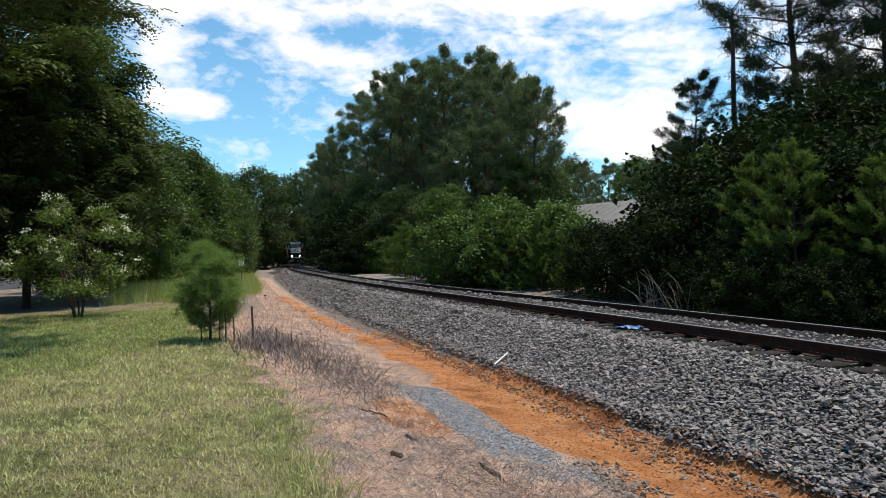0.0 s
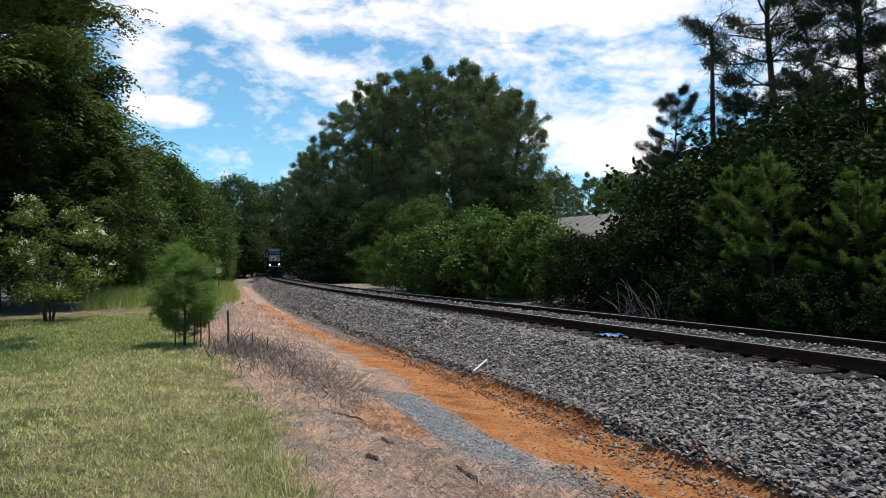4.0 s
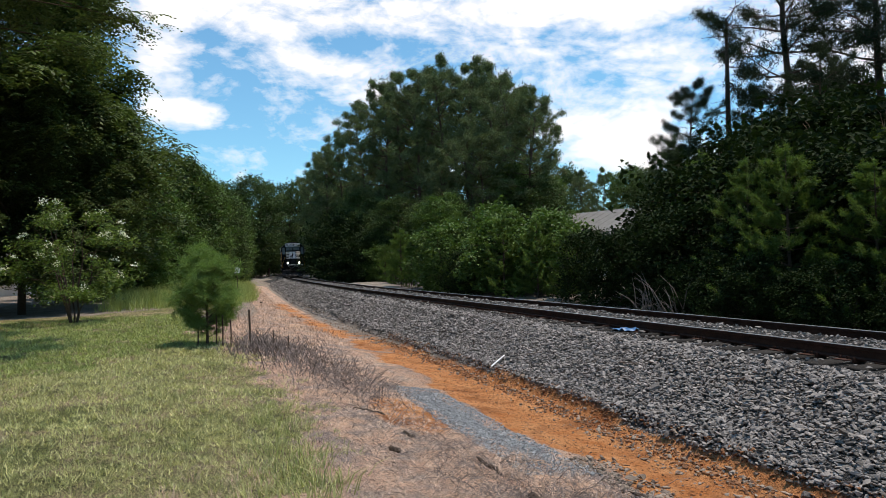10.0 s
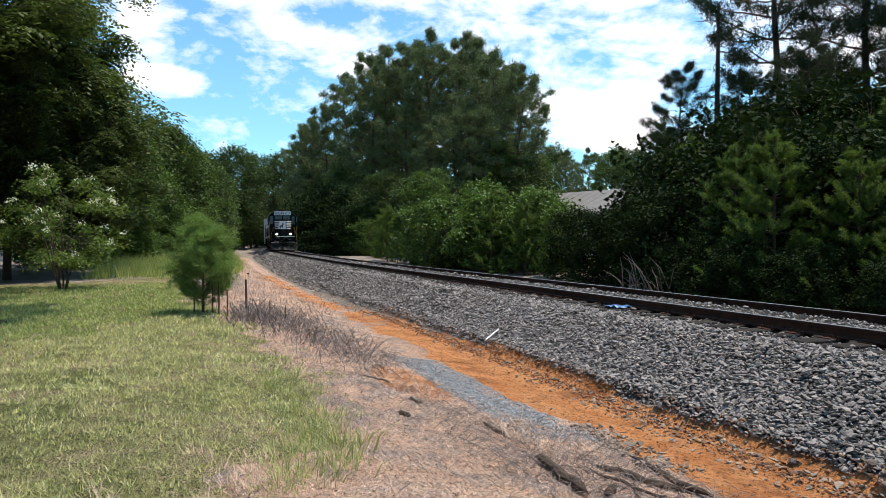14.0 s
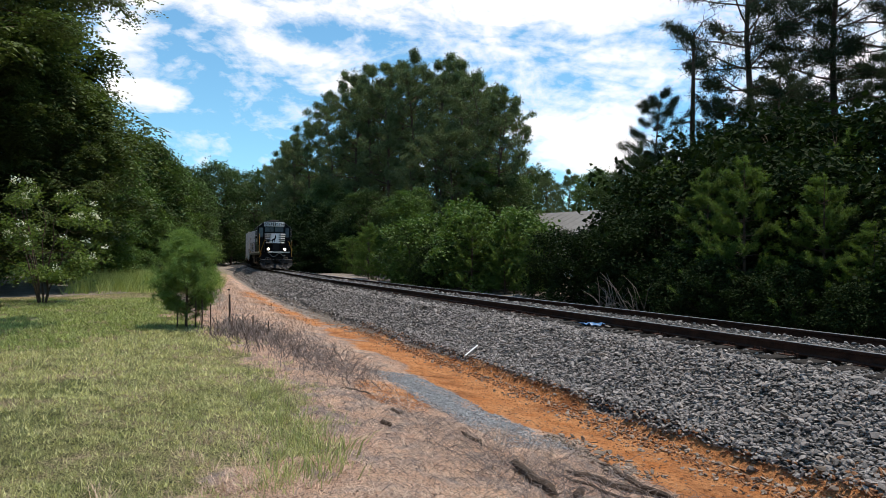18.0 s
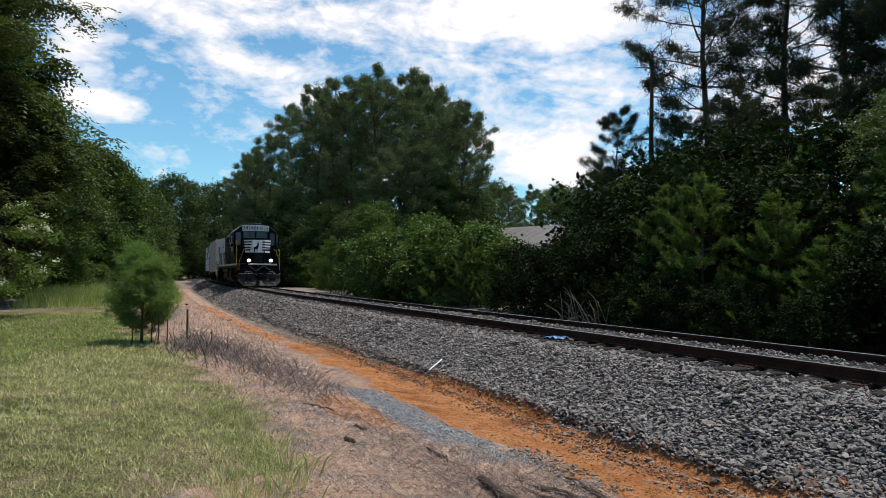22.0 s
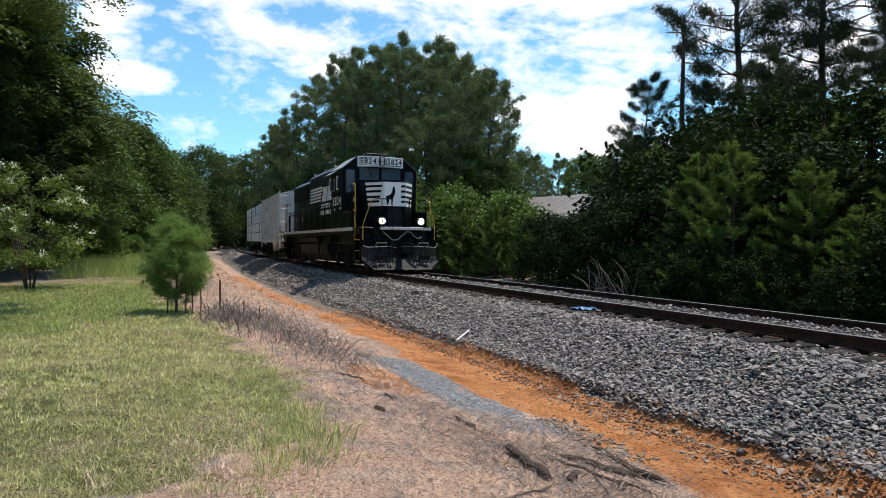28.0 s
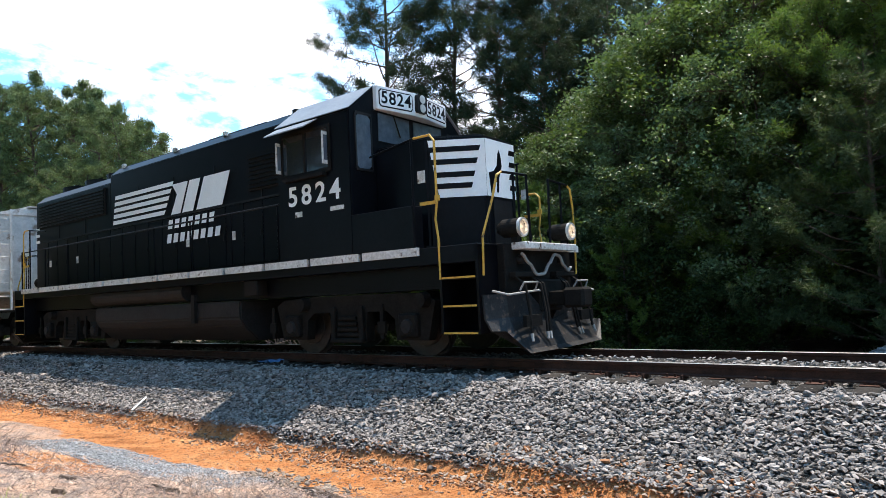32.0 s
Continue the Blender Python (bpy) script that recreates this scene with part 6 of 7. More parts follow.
            part("wing_grab", pipe(bmesh.new(), [(X(8.46), s * 1.02, 0.97), (X(8.52), s * 1.00, 1.08), (X(8.52), s * 0.62, 1.08), (X(8.46), s * 0.60, 0.97)], 0.014), M_HOSE, loco)
        pw = part("snow_plow", bl, M_PLOW, loco, "scuffed grey steel snow plow")
        for s in (-1, 1):
            part("plow_slot", ebox(8.50, 8.56, min(s * 0.62, s * 1.05), max(s * 0.62, s * 1.05), 0.46, 0.62), M_GRIME, pw)
        c = bmesh.new()
        a, b = sorted((X(8.2), X(8.72)))
        box(c, a, b, -0.10, 0.10, 0.72, 0.94, 0.02)
        a, b = sorted((X(8.66), X(9.0)))
        box(c, a, b, -0.17, 0.15, 0.68, 0.98, 0.04)
        part("coupler", c, M_GRIME, loco, "rusty knuckle coupler")
    # walkway railing along both sides
    for s in (-1, 1):
        y = s * 1.48
        part("side_railing", pipe(bmesh.new(), [(-7.45, y, 2.70), (3.85, y, 2.70)], 0.017), M_ROOFBLACK, loco)
        for x in np.linspace(-7.45, 3.8, 9):
            part("railing_post", pipe(bmesh.new(), [(x, y, 1.65), (x, y, 2.70)], 0.017, 5), M_BLACK, loco)
        part("rear_handrail", pipe(bmesh.new(), [(-7.6, y, 1.18), (-7.6, y, 2.72), (-7.45, y, 2.70)], 0.02), M_BLACK, loco)
        for x in (-8.1, -7.95, -7.8):
            part("railing_post", pipe(bmesh.new(), [(x, s * 1.2, 1.65), (x, s * 1.2, 2.65)], 0.016, 5), M_BLACK, loco)
        # lower cab panels and battery box
        part("battery_box", a_box(3.93, 7.0, min(s * 1.30, s * 1.54), max(s * 1.30, s * 1.54), 1.656, 2.30 if s < 0 else 2.3, 0.01), M_BLACK, loco)
        part("walkway_edge", a_box(5.76, 7.05, min(s * 0.96, s * 1.30), max(s * 0.96, s * 1.30), 1.656, 1.70), M_GRIME, loco)
    # markings of the right and left side: plain stripes, blocks and bars
    for s in (-1, 1):
        y0, y1 = sorted((s * 0.919, s * 0.926))
        for k in range(5):
            z = 3.10 + k * 0.155
            part("side_stripe", prism(bmesh.new(), [(-3.40 + 0.03 * k, z), (-0.98 + 0.09 * k, z), (-0.92 + 0.09 * k, z + 0.095), (-3.38 + 0.03 * k, z + 0.095)], "y", y0, y1), M_WHITE, loco, "white side stripe")
        for out in ([(-0.68, 3.06), (-0.30, 3.06), (0.02, 3.74), (-0.62, 3.74), (-0.42, 3.50)], [(-0.22, 3.06), (0.20, 3.06), (0.52, 3.74), (0.10, 3.74)], [(0.34, 3.06), (1.30, 3.06), (1.60, 3.74), (0.66, 3.74)]):
            part("side_emblem", prism(bmesh.new(), out, "y", y0, y1), M_WHITE, loco, "plain white emblem block")
        for x0, x1, z in ((-0.80, 1.02, 2.74), (-0.86, 1.30, 2.42)):
            x = x0
            k = 0
            while x < x1 - 0.1:
                part("lettering_bar", prism(bmesh.new(), [(x, z), (x + 0.17, z), (x + 0.22, z + 0.2), (x + 0.05, z + 0.2)], "y", min(s * 0.936, s * 0.942), max(s * 0.936, s * 0.942)), M_WHITE, loco)
                x += 0.27
                k += 1
        if s < 0:
            words("number_lettering", "5824", 0.47, side_on(4.86, -1.556, 2.75), M_WHITE, cab, "white running number", 1.12, 1.34)
        part("lettering_bar", a_box(4.38, 4.56, min(s * 1.552, s * 1.557), max(s * 1.552, s * 1.557), 2.40, 2.49), M_OLDWHITE, cab)
        part("lettering_bar", a_box(5.26, 5.58, min(s * 1.552, s * 1.557), max(s * 1.552, s * 1.557), 2.42, 2.49), M_OLDWHITE, cab)
        for z in (3.02, 3.2, 3.38):
            part("side_stripe", a_box(-8.10, -7.86, min(s * 0.919, s * 0.926), max(s * 0.919, s * 0.926), z, z + 0.08), M_WHITE, loco)
    # fuel tank and air reservoirs
    part("fuel_tank", prism(bmesh.new(), [(-1.30, 0.55), (-1.38, 0.70), (-1.38, 1.03), (1.38, 1.03), (1.38, 0.70), (1.30, 0.55), (0.95, 0.24), (-0.95, 0.24)], "x", -3.42, 2.47, 0.03), M_TANK, loco, "dusty black fuel tank")
    for s in (-1, 1):
        part("air_reservoir", cyl(bmesh.new(), (-3.6, s * 1.22, 1.28), (0.5, s * 1.22, 1.28), 0.20, n=18), M_TANK, loco, "long air reservoir")
        part("fuel_gauge", a_box(0.9, 1.02, min(s * 1.38, s * 1.45), max(s * 1.38, s * 1.45), 0.62, 1.2), M_GRIME, loco)
        part("pipe_bracket", a_box(2.7, 3.1, min(s * 1.2, s * 1.46), max(s * 1.2, s * 1.46), 1.1, 1.40, 0.02), M_GRIME, loco)
    for x in (-5.18, 5.18):
        truck(loco, x, 2.74, 0.508, True)
    return loco


def build_hopper():
    car = thing("covered_hopper_car", "pale grey ribbed covered hopper car with end ladders", "rail car")
    # half length 5.0, body between 1.2 and 4.2
    part("car_body", prism(bmesh.new(), [(-4.75, 1.70), (-4.75, 4.12), (4.75, 4.12), (4.75, 1.70), (3.3, 1.18), (-3.3, 1.18)], "y", -1.50, 1.50, 0.02), M_HOPPER, car)
    part("roof", prism(bmesh.new(), [(-1.52, 4.10), (-0.6, 4.34), (0.6, 4.34), (1.52, 4.10)], "x", -4.8, 4.8, 0.01), M_HOPPER, car)
    part("running_board", a_box(-4.9, 4.9, -0.45, 0.45, 4.36, 4.40), M_HOPPER, car)
    for x in (-3.0, -1.0, 1.0, 3.0):
        part("roof_hatch", cyl(bmesh.new(), (x, 0, 4.40), (x, 0, 4.50), 0.36, n=18), M_HOPPER, car)
    for s in (-1, 1):
        y0, y1 = sorted((s * 1.50, s * 1.58))
        for x in np.linspace(-4.68, 4.68, 15):
            part("side_rib", a_box(x - 0.045, x + 0.045, y0, y1, 1.30 if abs(x) < 3.4 else 1.72, 4.10), M_HOPPER, car)
        part("side_sill", a_box(-4.9, 4.9, y0, y1, 1.08, 1.30), M_HOPPER, car)
        part("top_chord", a_box(-4.8, 4.8, y0, y1, 4.04, 4.14), M_HOPPER, car)
        for e in (-1, 1):
            x = e * 4.98
            la = part("ladder", box(a_box(x - 0.03, x + 0.03, min(s * 1.50, s * 1.56), max(s * 1.50, s * 1.56), 0.75, 4.25), x - 0.03, x + 0.03, min(s * 0.95, s * 1.01), max(s * 0.95, s * 1.01), 1.1, 4.25), M_HOPPER, car, "pale grey end ladder")
            for z in np.arange(1.15, 4.25, 0.40):
                part("rung", pipe(bmesh.new(), [(x, s * 0.98, z), (x, s * 1.53, z)], 0.02, 5), M_HOPPER, la)
            part("corner_post", a_box(min(x, x - e * 0.25), max(x, x - e * 0.25), min(s * 1.44, s * 1.54), max(s * 1.44, s * 1.54), 1.08, 4.12), M_HOPPER, car)
            part("end_brace", pipe(bmesh.new(), [(e * 4.9, s * 1.3, 1.2), (e * 3.6, s * 1.3, 1.75)], 0.05), M_HOPPER, car)
            part("end_brace", pipe(bmesh.new(), [(e * 4.9, s * 1.42, 1.12), (e * 2.9, s * 1.42, 0.92)], 0.04), M_HOPPER, car)
    for e in (-1, 1):
        a, b = sorted((e * 4.3, e * 5.15))
        part("end_platform", a_box(a, b, -1.45, 1.45, 1.05, 1.12), M_GRIME, car)
        part("coupler", box(a_box(min(e * 5.1, e * 5.65), max(e * 5.1, e * 5.65), -0.1, 0.1, 0.74, 0.94), min(e * 5.45, e * 5.7), max(e * 5.45, e * 5.7), -0.16, 0.16, 0.70, 0.98), M_GRIME, car)
        part("bay", prism(bmesh.new(), [(e * 0.15, 1.3), (e * 2.9, 1.3), (e * 1.95, 0.5), (e * 1.25, 0.5)], "y", -1.05, 1.05), M_HOPPER, car)
        part("brake_wheel", cyl(bmesh.new(), (e * 5.0, 0.4, 3.0), (e * 5.04, 0.4, 3.0), 0.26, n=16), M_GRIME, car) if e > 0 else None
        truck(car, e * 3.75, 1.75, 0.457, False)
    part("centre_sill", a_box(-5.1, 5.1, -0.2, 0.2, 0.85, 1.1), M_GRIME, car)
    return car


def build_lumber_car():
    car = thing("lumber_flat_car", "flat car stacked with white-wrapped lumber packs", "rail car")
    part("deck", a_box(-7.2, 7.2, -1.42, 1.42, 1.02, 1.16, 0.01), M_GRIME, car)
    part("centre_sill", a_box(-7.3, 7.3, -0.22, 0.22, 0.72, 1.02), M_GRIME, car)
    for e in (-1, 1):
        a, b = sorted((e * 7.05, e * 7.2))
        bh = part("bulkhead", a_box(a, b, -1.42, 1.42, 1.16, 4.15, 0.01), M_GRIME, car, "dark steel end bulkhead")
        for y in (-1.2, -0.4, 0.4, 1.2):
            a2, b2 = sorted((e * 7.2, e * 7.32))
            part("stiffener", a_box(a2, b2, y - 0.06, y + 0.06, 1.16, 4.1), M_GRIME, bh)
        part("coupler", a_box(min(e * 7.2, e * 7.8), max(e * 7.2, e * 7.8), -0.13, 0.13, 0.72, 0.96), M_GRIME, car)
        truck(car, e * 5.4, 1.75, 0.457, False)
    rng = random.Random(5)
    for s in (-1, 1):
        for i in range(4):
            for k in range(4):
                x0 = -7.0 + i * 3.5
                z0 = 1.18 + k * 0.745
                j = rng.uniform(-0.02, 0.02)
                y0, y1 = sorted((s * 0.12, s * (1.40 + j)))
                p = part("lumber_pack", a_box(x0 + 0.02, x0 + 3.47, y0, y1, z0, z0 + 0.70, 0.03), M_WRAP, car, "white plastic-wrapped lumber pack")
                part("batten", a_box(x0 + 0.5, x0 + 0.6, y0, y1, z0 + 0.70, z0 + 0.745), M_TIE, p)
                part("batten", a_box(x0 + 2.8, x0 + 2.9, y0, y1, z0 + 0.70, z0 + 0.745), M_TIE, p)
                part("strap", a_box(x0 + 1.7, x0 + 1.74, min(s * 1.38, s * 1.425), max(s * 1.38, s * 1.425), z0 + 0.01, z0 + 0.69), M_GRIME, p)
    return car


loco, hopper, lumber = build_locomotive(), build_hopper(), build_lumber_car()


# ---- ground cover and small things ----
def at_ground(x, y):
    return height(np.asarray(x, float), np.asarray(y, float))


def one_z(x, y):
    return float(at_ground(x, y))


def blades(rng, x, y, tall, wide, lean):
    """Upright tapering blades, one triangle each."""
    n = len(x)
    a, b = rng.uniform(0, 2 * math.pi, n), rng.uniform(0, 2 * math.pi, n)
    z = at_ground(x, y) - 0.01
    h = tall * rng.uniform(0.5, 1.2, n)
    foot = np.stack([x, y, z], 1)
    side = np.stack([np.cos(a), np.sin(a), 0 * a], 1) * (wide * rng.uniform(0.6, 1.3, n))[:, None]
    off = np.stack([np.cos(b), np.sin(b), 0 * b], 1) * (h * lean * rng.uniform(0, 1, n))[:, None]
    tip = foot + off + np.stack([0 * h, 0 * h, h], 1)
    V = np.stack([foot - side, foot + side, tip], 1).reshape(-1, 3)
    return V, np.arange(3 * n).reshape(n, 3)


def build_cover():
    rng = np.random.default_rng(50)
    # lawn blades, thinning with distance from the corner where the filming stands
    n = 92000
    r = 2.5 + 26 * rng.uniform(0, 1, n) ** 1.35
    a = rng.uniform(math.radians(128), math.radians(232), n)
    x, y = 13.0 + r * np.cos(a), -8.3 + r * np.sin(a)
    edge = np.interp(x, LAWN_X, LAWN_Y) + 0.35 * ripple(x, y, 1.1, 4)
    inside = np.clip((edge - y) / 0.9 + 0.35 + 0.5 * ripple(x, y, 3.1, 21), 0, 1)
    keep = (rng.uniform(0, 1, n) < inside * (0.7 + 0.4 * ripple(x, y, 0.9, 15))) & (x > -17)
    x, y, r = x[keep], y[keep], r[keep]
    # each clump is a fan of blades
    k = 6
    size = np.repeat(np.clip(r / 7, 0.8, 2.6), k)
    x = np.repeat(x, k) + rng.normal(0, 0.022, len(size)) * size
    y = np.repeat(y, k) + rng.normal(0, 0.022, len(size)) * size
    lush = x < -1.2 + 3.5 * ripple(x, y, 0.6, 31) - 0.5 * (y + 9)
    for name, sel, mat, label in (("lawn_grass", ~lush, M_GRASS, "short patchy summer lawn grass, part dry"), ("green_lawn_grass", lush, M_GRASS_LUSH, "short green lawn grass towards the trees")):
        v, f = blades(rng, x[sel], y[sel], 0.056 * np.sqrt(size[sel]), 0.0058 * size[sel], 1.5)
        tagged(sheet(name, v, f, mat), label, "grass", kind="stuff")
    # tall weeds at the back of the lawn
    n = 60000
    x = rng.uniform(-75, -19, n)
    y = rng.uniform(-12.5, -3.6, n)
    d = y - track_y(x)
    k = (d < -5.3 - 0.14 * np.clip(x + 30, 0, 12)) & (y > -12.5 - 0.02 * (x + 19)) & (rng.uniform(0, 1, n) < 0.62 + 0.6 * ripple(x, y, 0.6, 17))
    v, f = blades(rng, x[k], y[k], 0.92, 0.013, 0.8)
    tagged(sheet("tall_weeds", v, f, M_WEED), "tall yellow-green weeds at the back of the lawn", "grass", kind="stuff")
    # cut dry straw lying on the bank
    n = 174000
    r = 2.4 + 20 * rng.uniform(0, 1, n) ** 1.4
    a = rng.uniform(math.radians(100), math.radians(190), n)
    r[:24000], a[:24000] = 6.5 * np.sqrt(rng.uniform(0, 1, 24000)), rng.uniform(0, 2 * math.pi, 24000)
    x, y = 13.0 + r * np.cos(a), -8.3 + r * np.sin(a)
    edge = np.interp(x, LAWN_X, LAWN_Y)
    d = y - track_y(x)
    k = (y > edge + rng.normal(0.0, 0.25, n)) & (d < -4.55 + 0.3 * ripple(x, y, 1.5, 19)) & (x > -9) & ~((x > 1.9) & (x < 7.2) & (d > -5.2 + 0.3 * ripple(x, y, 1.1, 29)))
    x, y, r = x[k], y[k], r[k]
    n = len(x)
    t = rng.uniform(0, 2 * math.pi, n)
    l = rng.uniform(0.03, 0.13, n) * np.clip(r / 8, 0.8, 1.7)
    w = rng.uniform(0.0016, 0.0046, n) * np.clip(r / 6, 0.8, 2.0)
    z = at_ground(x, y)
    c, s = np.cos(t), np.sin(t)
    lift = rng.uniform(0.004, 0.045, n)
    A = np.stack([x - c * l / 2 - s * w, y - s * l / 2 + c * w, z + 0.004], 1)
    B = np.stack([x - c * l / 2 + s * w, y - s * l / 2 - c * w, z + 0.004], 1)
    C = np.stack([x + c * l / 2, y + s * l / 2, z + lift], 1)
    tagged(sheet("dry_straw", np.stack([A, B, C], 1).reshape(-1, 3), np.arange(3 * n).reshape(n, 3), M_STRAW), "dry cut straw scattered over the bank", "straw", kind="stuff")

    # thin dry grass on the bank past the sapling
    n = 30000
    x = rng.uniform(-60, -3, n)
    y = track_y(x) + rng.uniform(-8.0, -4.3, n)
    k = (rng.uniform(0, 1, n) < 0.45 + 0.55 * ripple(x, y, 0.8, 23)) & (y > np.interp(x, LAWN_X, LAWN_Y))
    v, f = blades(rng, x[k], y[k], 0.16, 0.007, 1.4)
    tagged(sheet("dry_bank_grass", v, f, M_STRAW), "thin dry grass on the sandy bank", "grass", kind="stuff")

    # dead brush: tangled bent stems
    def stems(n, cx, cy, sx, sy, tall, thick, flat):
        out = []
        for i in range(n):
            px, py = rng.normal(cx, sx), rng.normal(cy, sy)
            a = rng.uniform(0, 2 * math.pi)
            l = tall * rng.uniform(0.35, 1.2)
            up = rng.uniform(0.1, 1.0) * (1 - flat)
            p = np.array([px, py, one_z(px, py) - 0.01])
            d = np.array([math.cos(a), math.sin(a), 0])
            pts = [p]
            for k in range(1, 4):
                u = k / 3
                pts.append(p + d * l * u * (1 - 0.5 * up) + np.array([0, 0, l * (up * u + 0.25 * math.sin(math.pi * u))]) + rng.normal(0, 0.05 * l, 3) * (1, 1, 0.4))
            out.append(limb(pts, thick * np.array([1, 0.8, 0.55, 0.25]), 3))
        return out
    near = stems(320, -2.2, -6.9, 0.8, 0.3, 0.5, 0.008, 0.0) + stems(300, -0.4, -6.2, 1.4, 0.35, 0.28, 0.006, 0.0) + stems(300, -2.0, -6.4, 1.2, 0.5, 0.55, 0.0055, 0.2) + stems(380, 0.6, -5.9, 1.2, 0.4, 0.42, 0.0045, 0.4) + stems(480, 2.4, -5.7, 0.9, 0.3, 0.32, 0.004, 0.5)
    v, f = gather(near)
    tagged(sheet("dead_brush", v, f, M_TWIG), "tangle of dead grey weed stems on the bank", "brush", kind="stuff")
    v, f = gather(stems(160, 6.8, -5.75, 1.0, 0.2, 0.26, 0.003, 0.8) + stems(420, 8.6, -5.0, 0.8, 0.3, 0.34, 0.003, 0.85) + stems(160, 10.3, -5.0, 0.8, 0.4, 0.3, 0.003, 0.8) + stems(260, 6.0, -6.4, 2.6, 0.45, 0.12, 0.003, 0.4) + stems(1100, 7.4, -6.3, 2.2, 0.75, 0.20, 0.0022, 0.92) + stems(500, 3.4, -6.5, 2.2, 0.5, 0.24, 0.003, 0.85) + stems(700, 7.6, -5.75, 1.5, 0.25, 0.22, 0.0025, 0.8) + stems(420, 8.6, -5.45, 1.1, 0.35, 0.28, 0.0028, 0.7))
    tagged(sheet("fallen_twigs", v, f, M_TWIG), "fallen dry twigs at the ditch edge", "brush", kind="stuff")
    # dead branches at the foot of the shrubs
    v, f = gather([limb([(x0, y0, z0), (x0 + dx * 0.5, y0 + dy * 0.5, z0 + dz * 0.7), (x0 + dx, y0 + dy, z0 + dz)], [0.018, 0.012, 0.004], 4) for x0, y0, z0, dx, dy, dz in [(-3.2 + rng.uniform(-1, 1.2), 4.4 + rng.uniform(-0.4, 0.4), -0.6, rng.uniform(-1.2, 1.2), rng.uniform(-0.6, 0.4), rng.uniform(0.3, 1.3)) for _ in range(34)]])
    tagged(sheet("bare_branches", v, f, M_DEADWOOD), "bare grey branches lying by the shrubs", "brush", kind="stuff")


build_cover()


def build_tufts():
    rng = np.random.default_rng(61)
    t = thing("grass_tuft", "tall tuft of green grass at the lawn's edge", "grass tuft", group="grass tufts")
    n = 100
    x, y = rng.normal(0, 0.12, n), rng.normal(0, 0.12, n)
    a = np.arctan2(y, x) + rng.normal(0, 0.8, n)
    h = rng.uniform(0.05, 0.20, n)
    foot = np.stack([x, y, 0 * x - 0.02], 1)
    b = rng.uniform(0, 2 * math.pi, n)
    side = np.stack([-np.sin(b), np.cos(b), 0 * b], 1) * 0.0042
    out = np.stack([np.cos(a), np.sin(a), 0 * a], 1)
    lean = rng.uniform(0.15, 1.5, n)
    mid = foot + out * (h * lean * 0.35)[:, None] + np.stack([0 * h, 0 * h, h * 0.65], 1)
    tip = foot + out * (h * lean)[:, None] + np.stack([0 * h, 0 * h, h], 1)
    V = np.stack([foot - side, foot + side, mid + side * 0.8, tip, mid - side * 0.8], 1).reshape(-1, 3)
    F = (np.array([(0, 1, 2), (0, 2, 4), (4, 2, 3)])[None] + 5 * np.arange(n)[:, None, None]).reshape(-1, 3)
    tagged(sheet("foliage", V, F, M_TALLGRASS, t), kind="stuff")
    spots = [(8.15, -7.45, 1.0), (7.9, -7.25, 1.15), (7.4, -7.15, 1.2), (7.0, -7.25, 1.0), (6.6, -7.1, 1.1), (6.2, -7.3, 0.9), (9.2, -8.0, 0.6), (8.6, -7.9, 0.5), (5.6, -7.15, 0.9), (5.0, -7.4, 0.8), (7.6, -7.6, 0.9), (8.9, -8.5, 0.5), (4.2, -7.3, 0.8), (3.2, -7.6, 0.7), (8.3, -7.75, 0.8), (6.9, -7.6, 0.8), (9.6, -4.75, 0.5), (10.5, -4.4, 0.6), (11.2, -4.2, 0.6), (9.9, -8.2, 0.4), (9.4, -9.0, 0.5), (8.0, -7.6, 0.9), (7.2, -7.35, 1.1), (6.4, -7.45, 0.9), (5.3, -7.2, 0.9), (4.6, -7.15, 0.8), (9.0, -7.75, 0.7), (10.1, -9.2, 0.6), (9.7, -8.6, 0.5), (8.5, -8.2, 0.6), (10.4, -9.7, 0.5)]
    for i, (x, y, s) in enumerate(spots):
        m = pose(x, y, one_z(x, y), 0, 0, i * 67) @ Matrix.Scale(s, 4)
        if i == 0:
            t.matrix_basis = m
        else:
            copy_thing(t, m)


build_tufts()


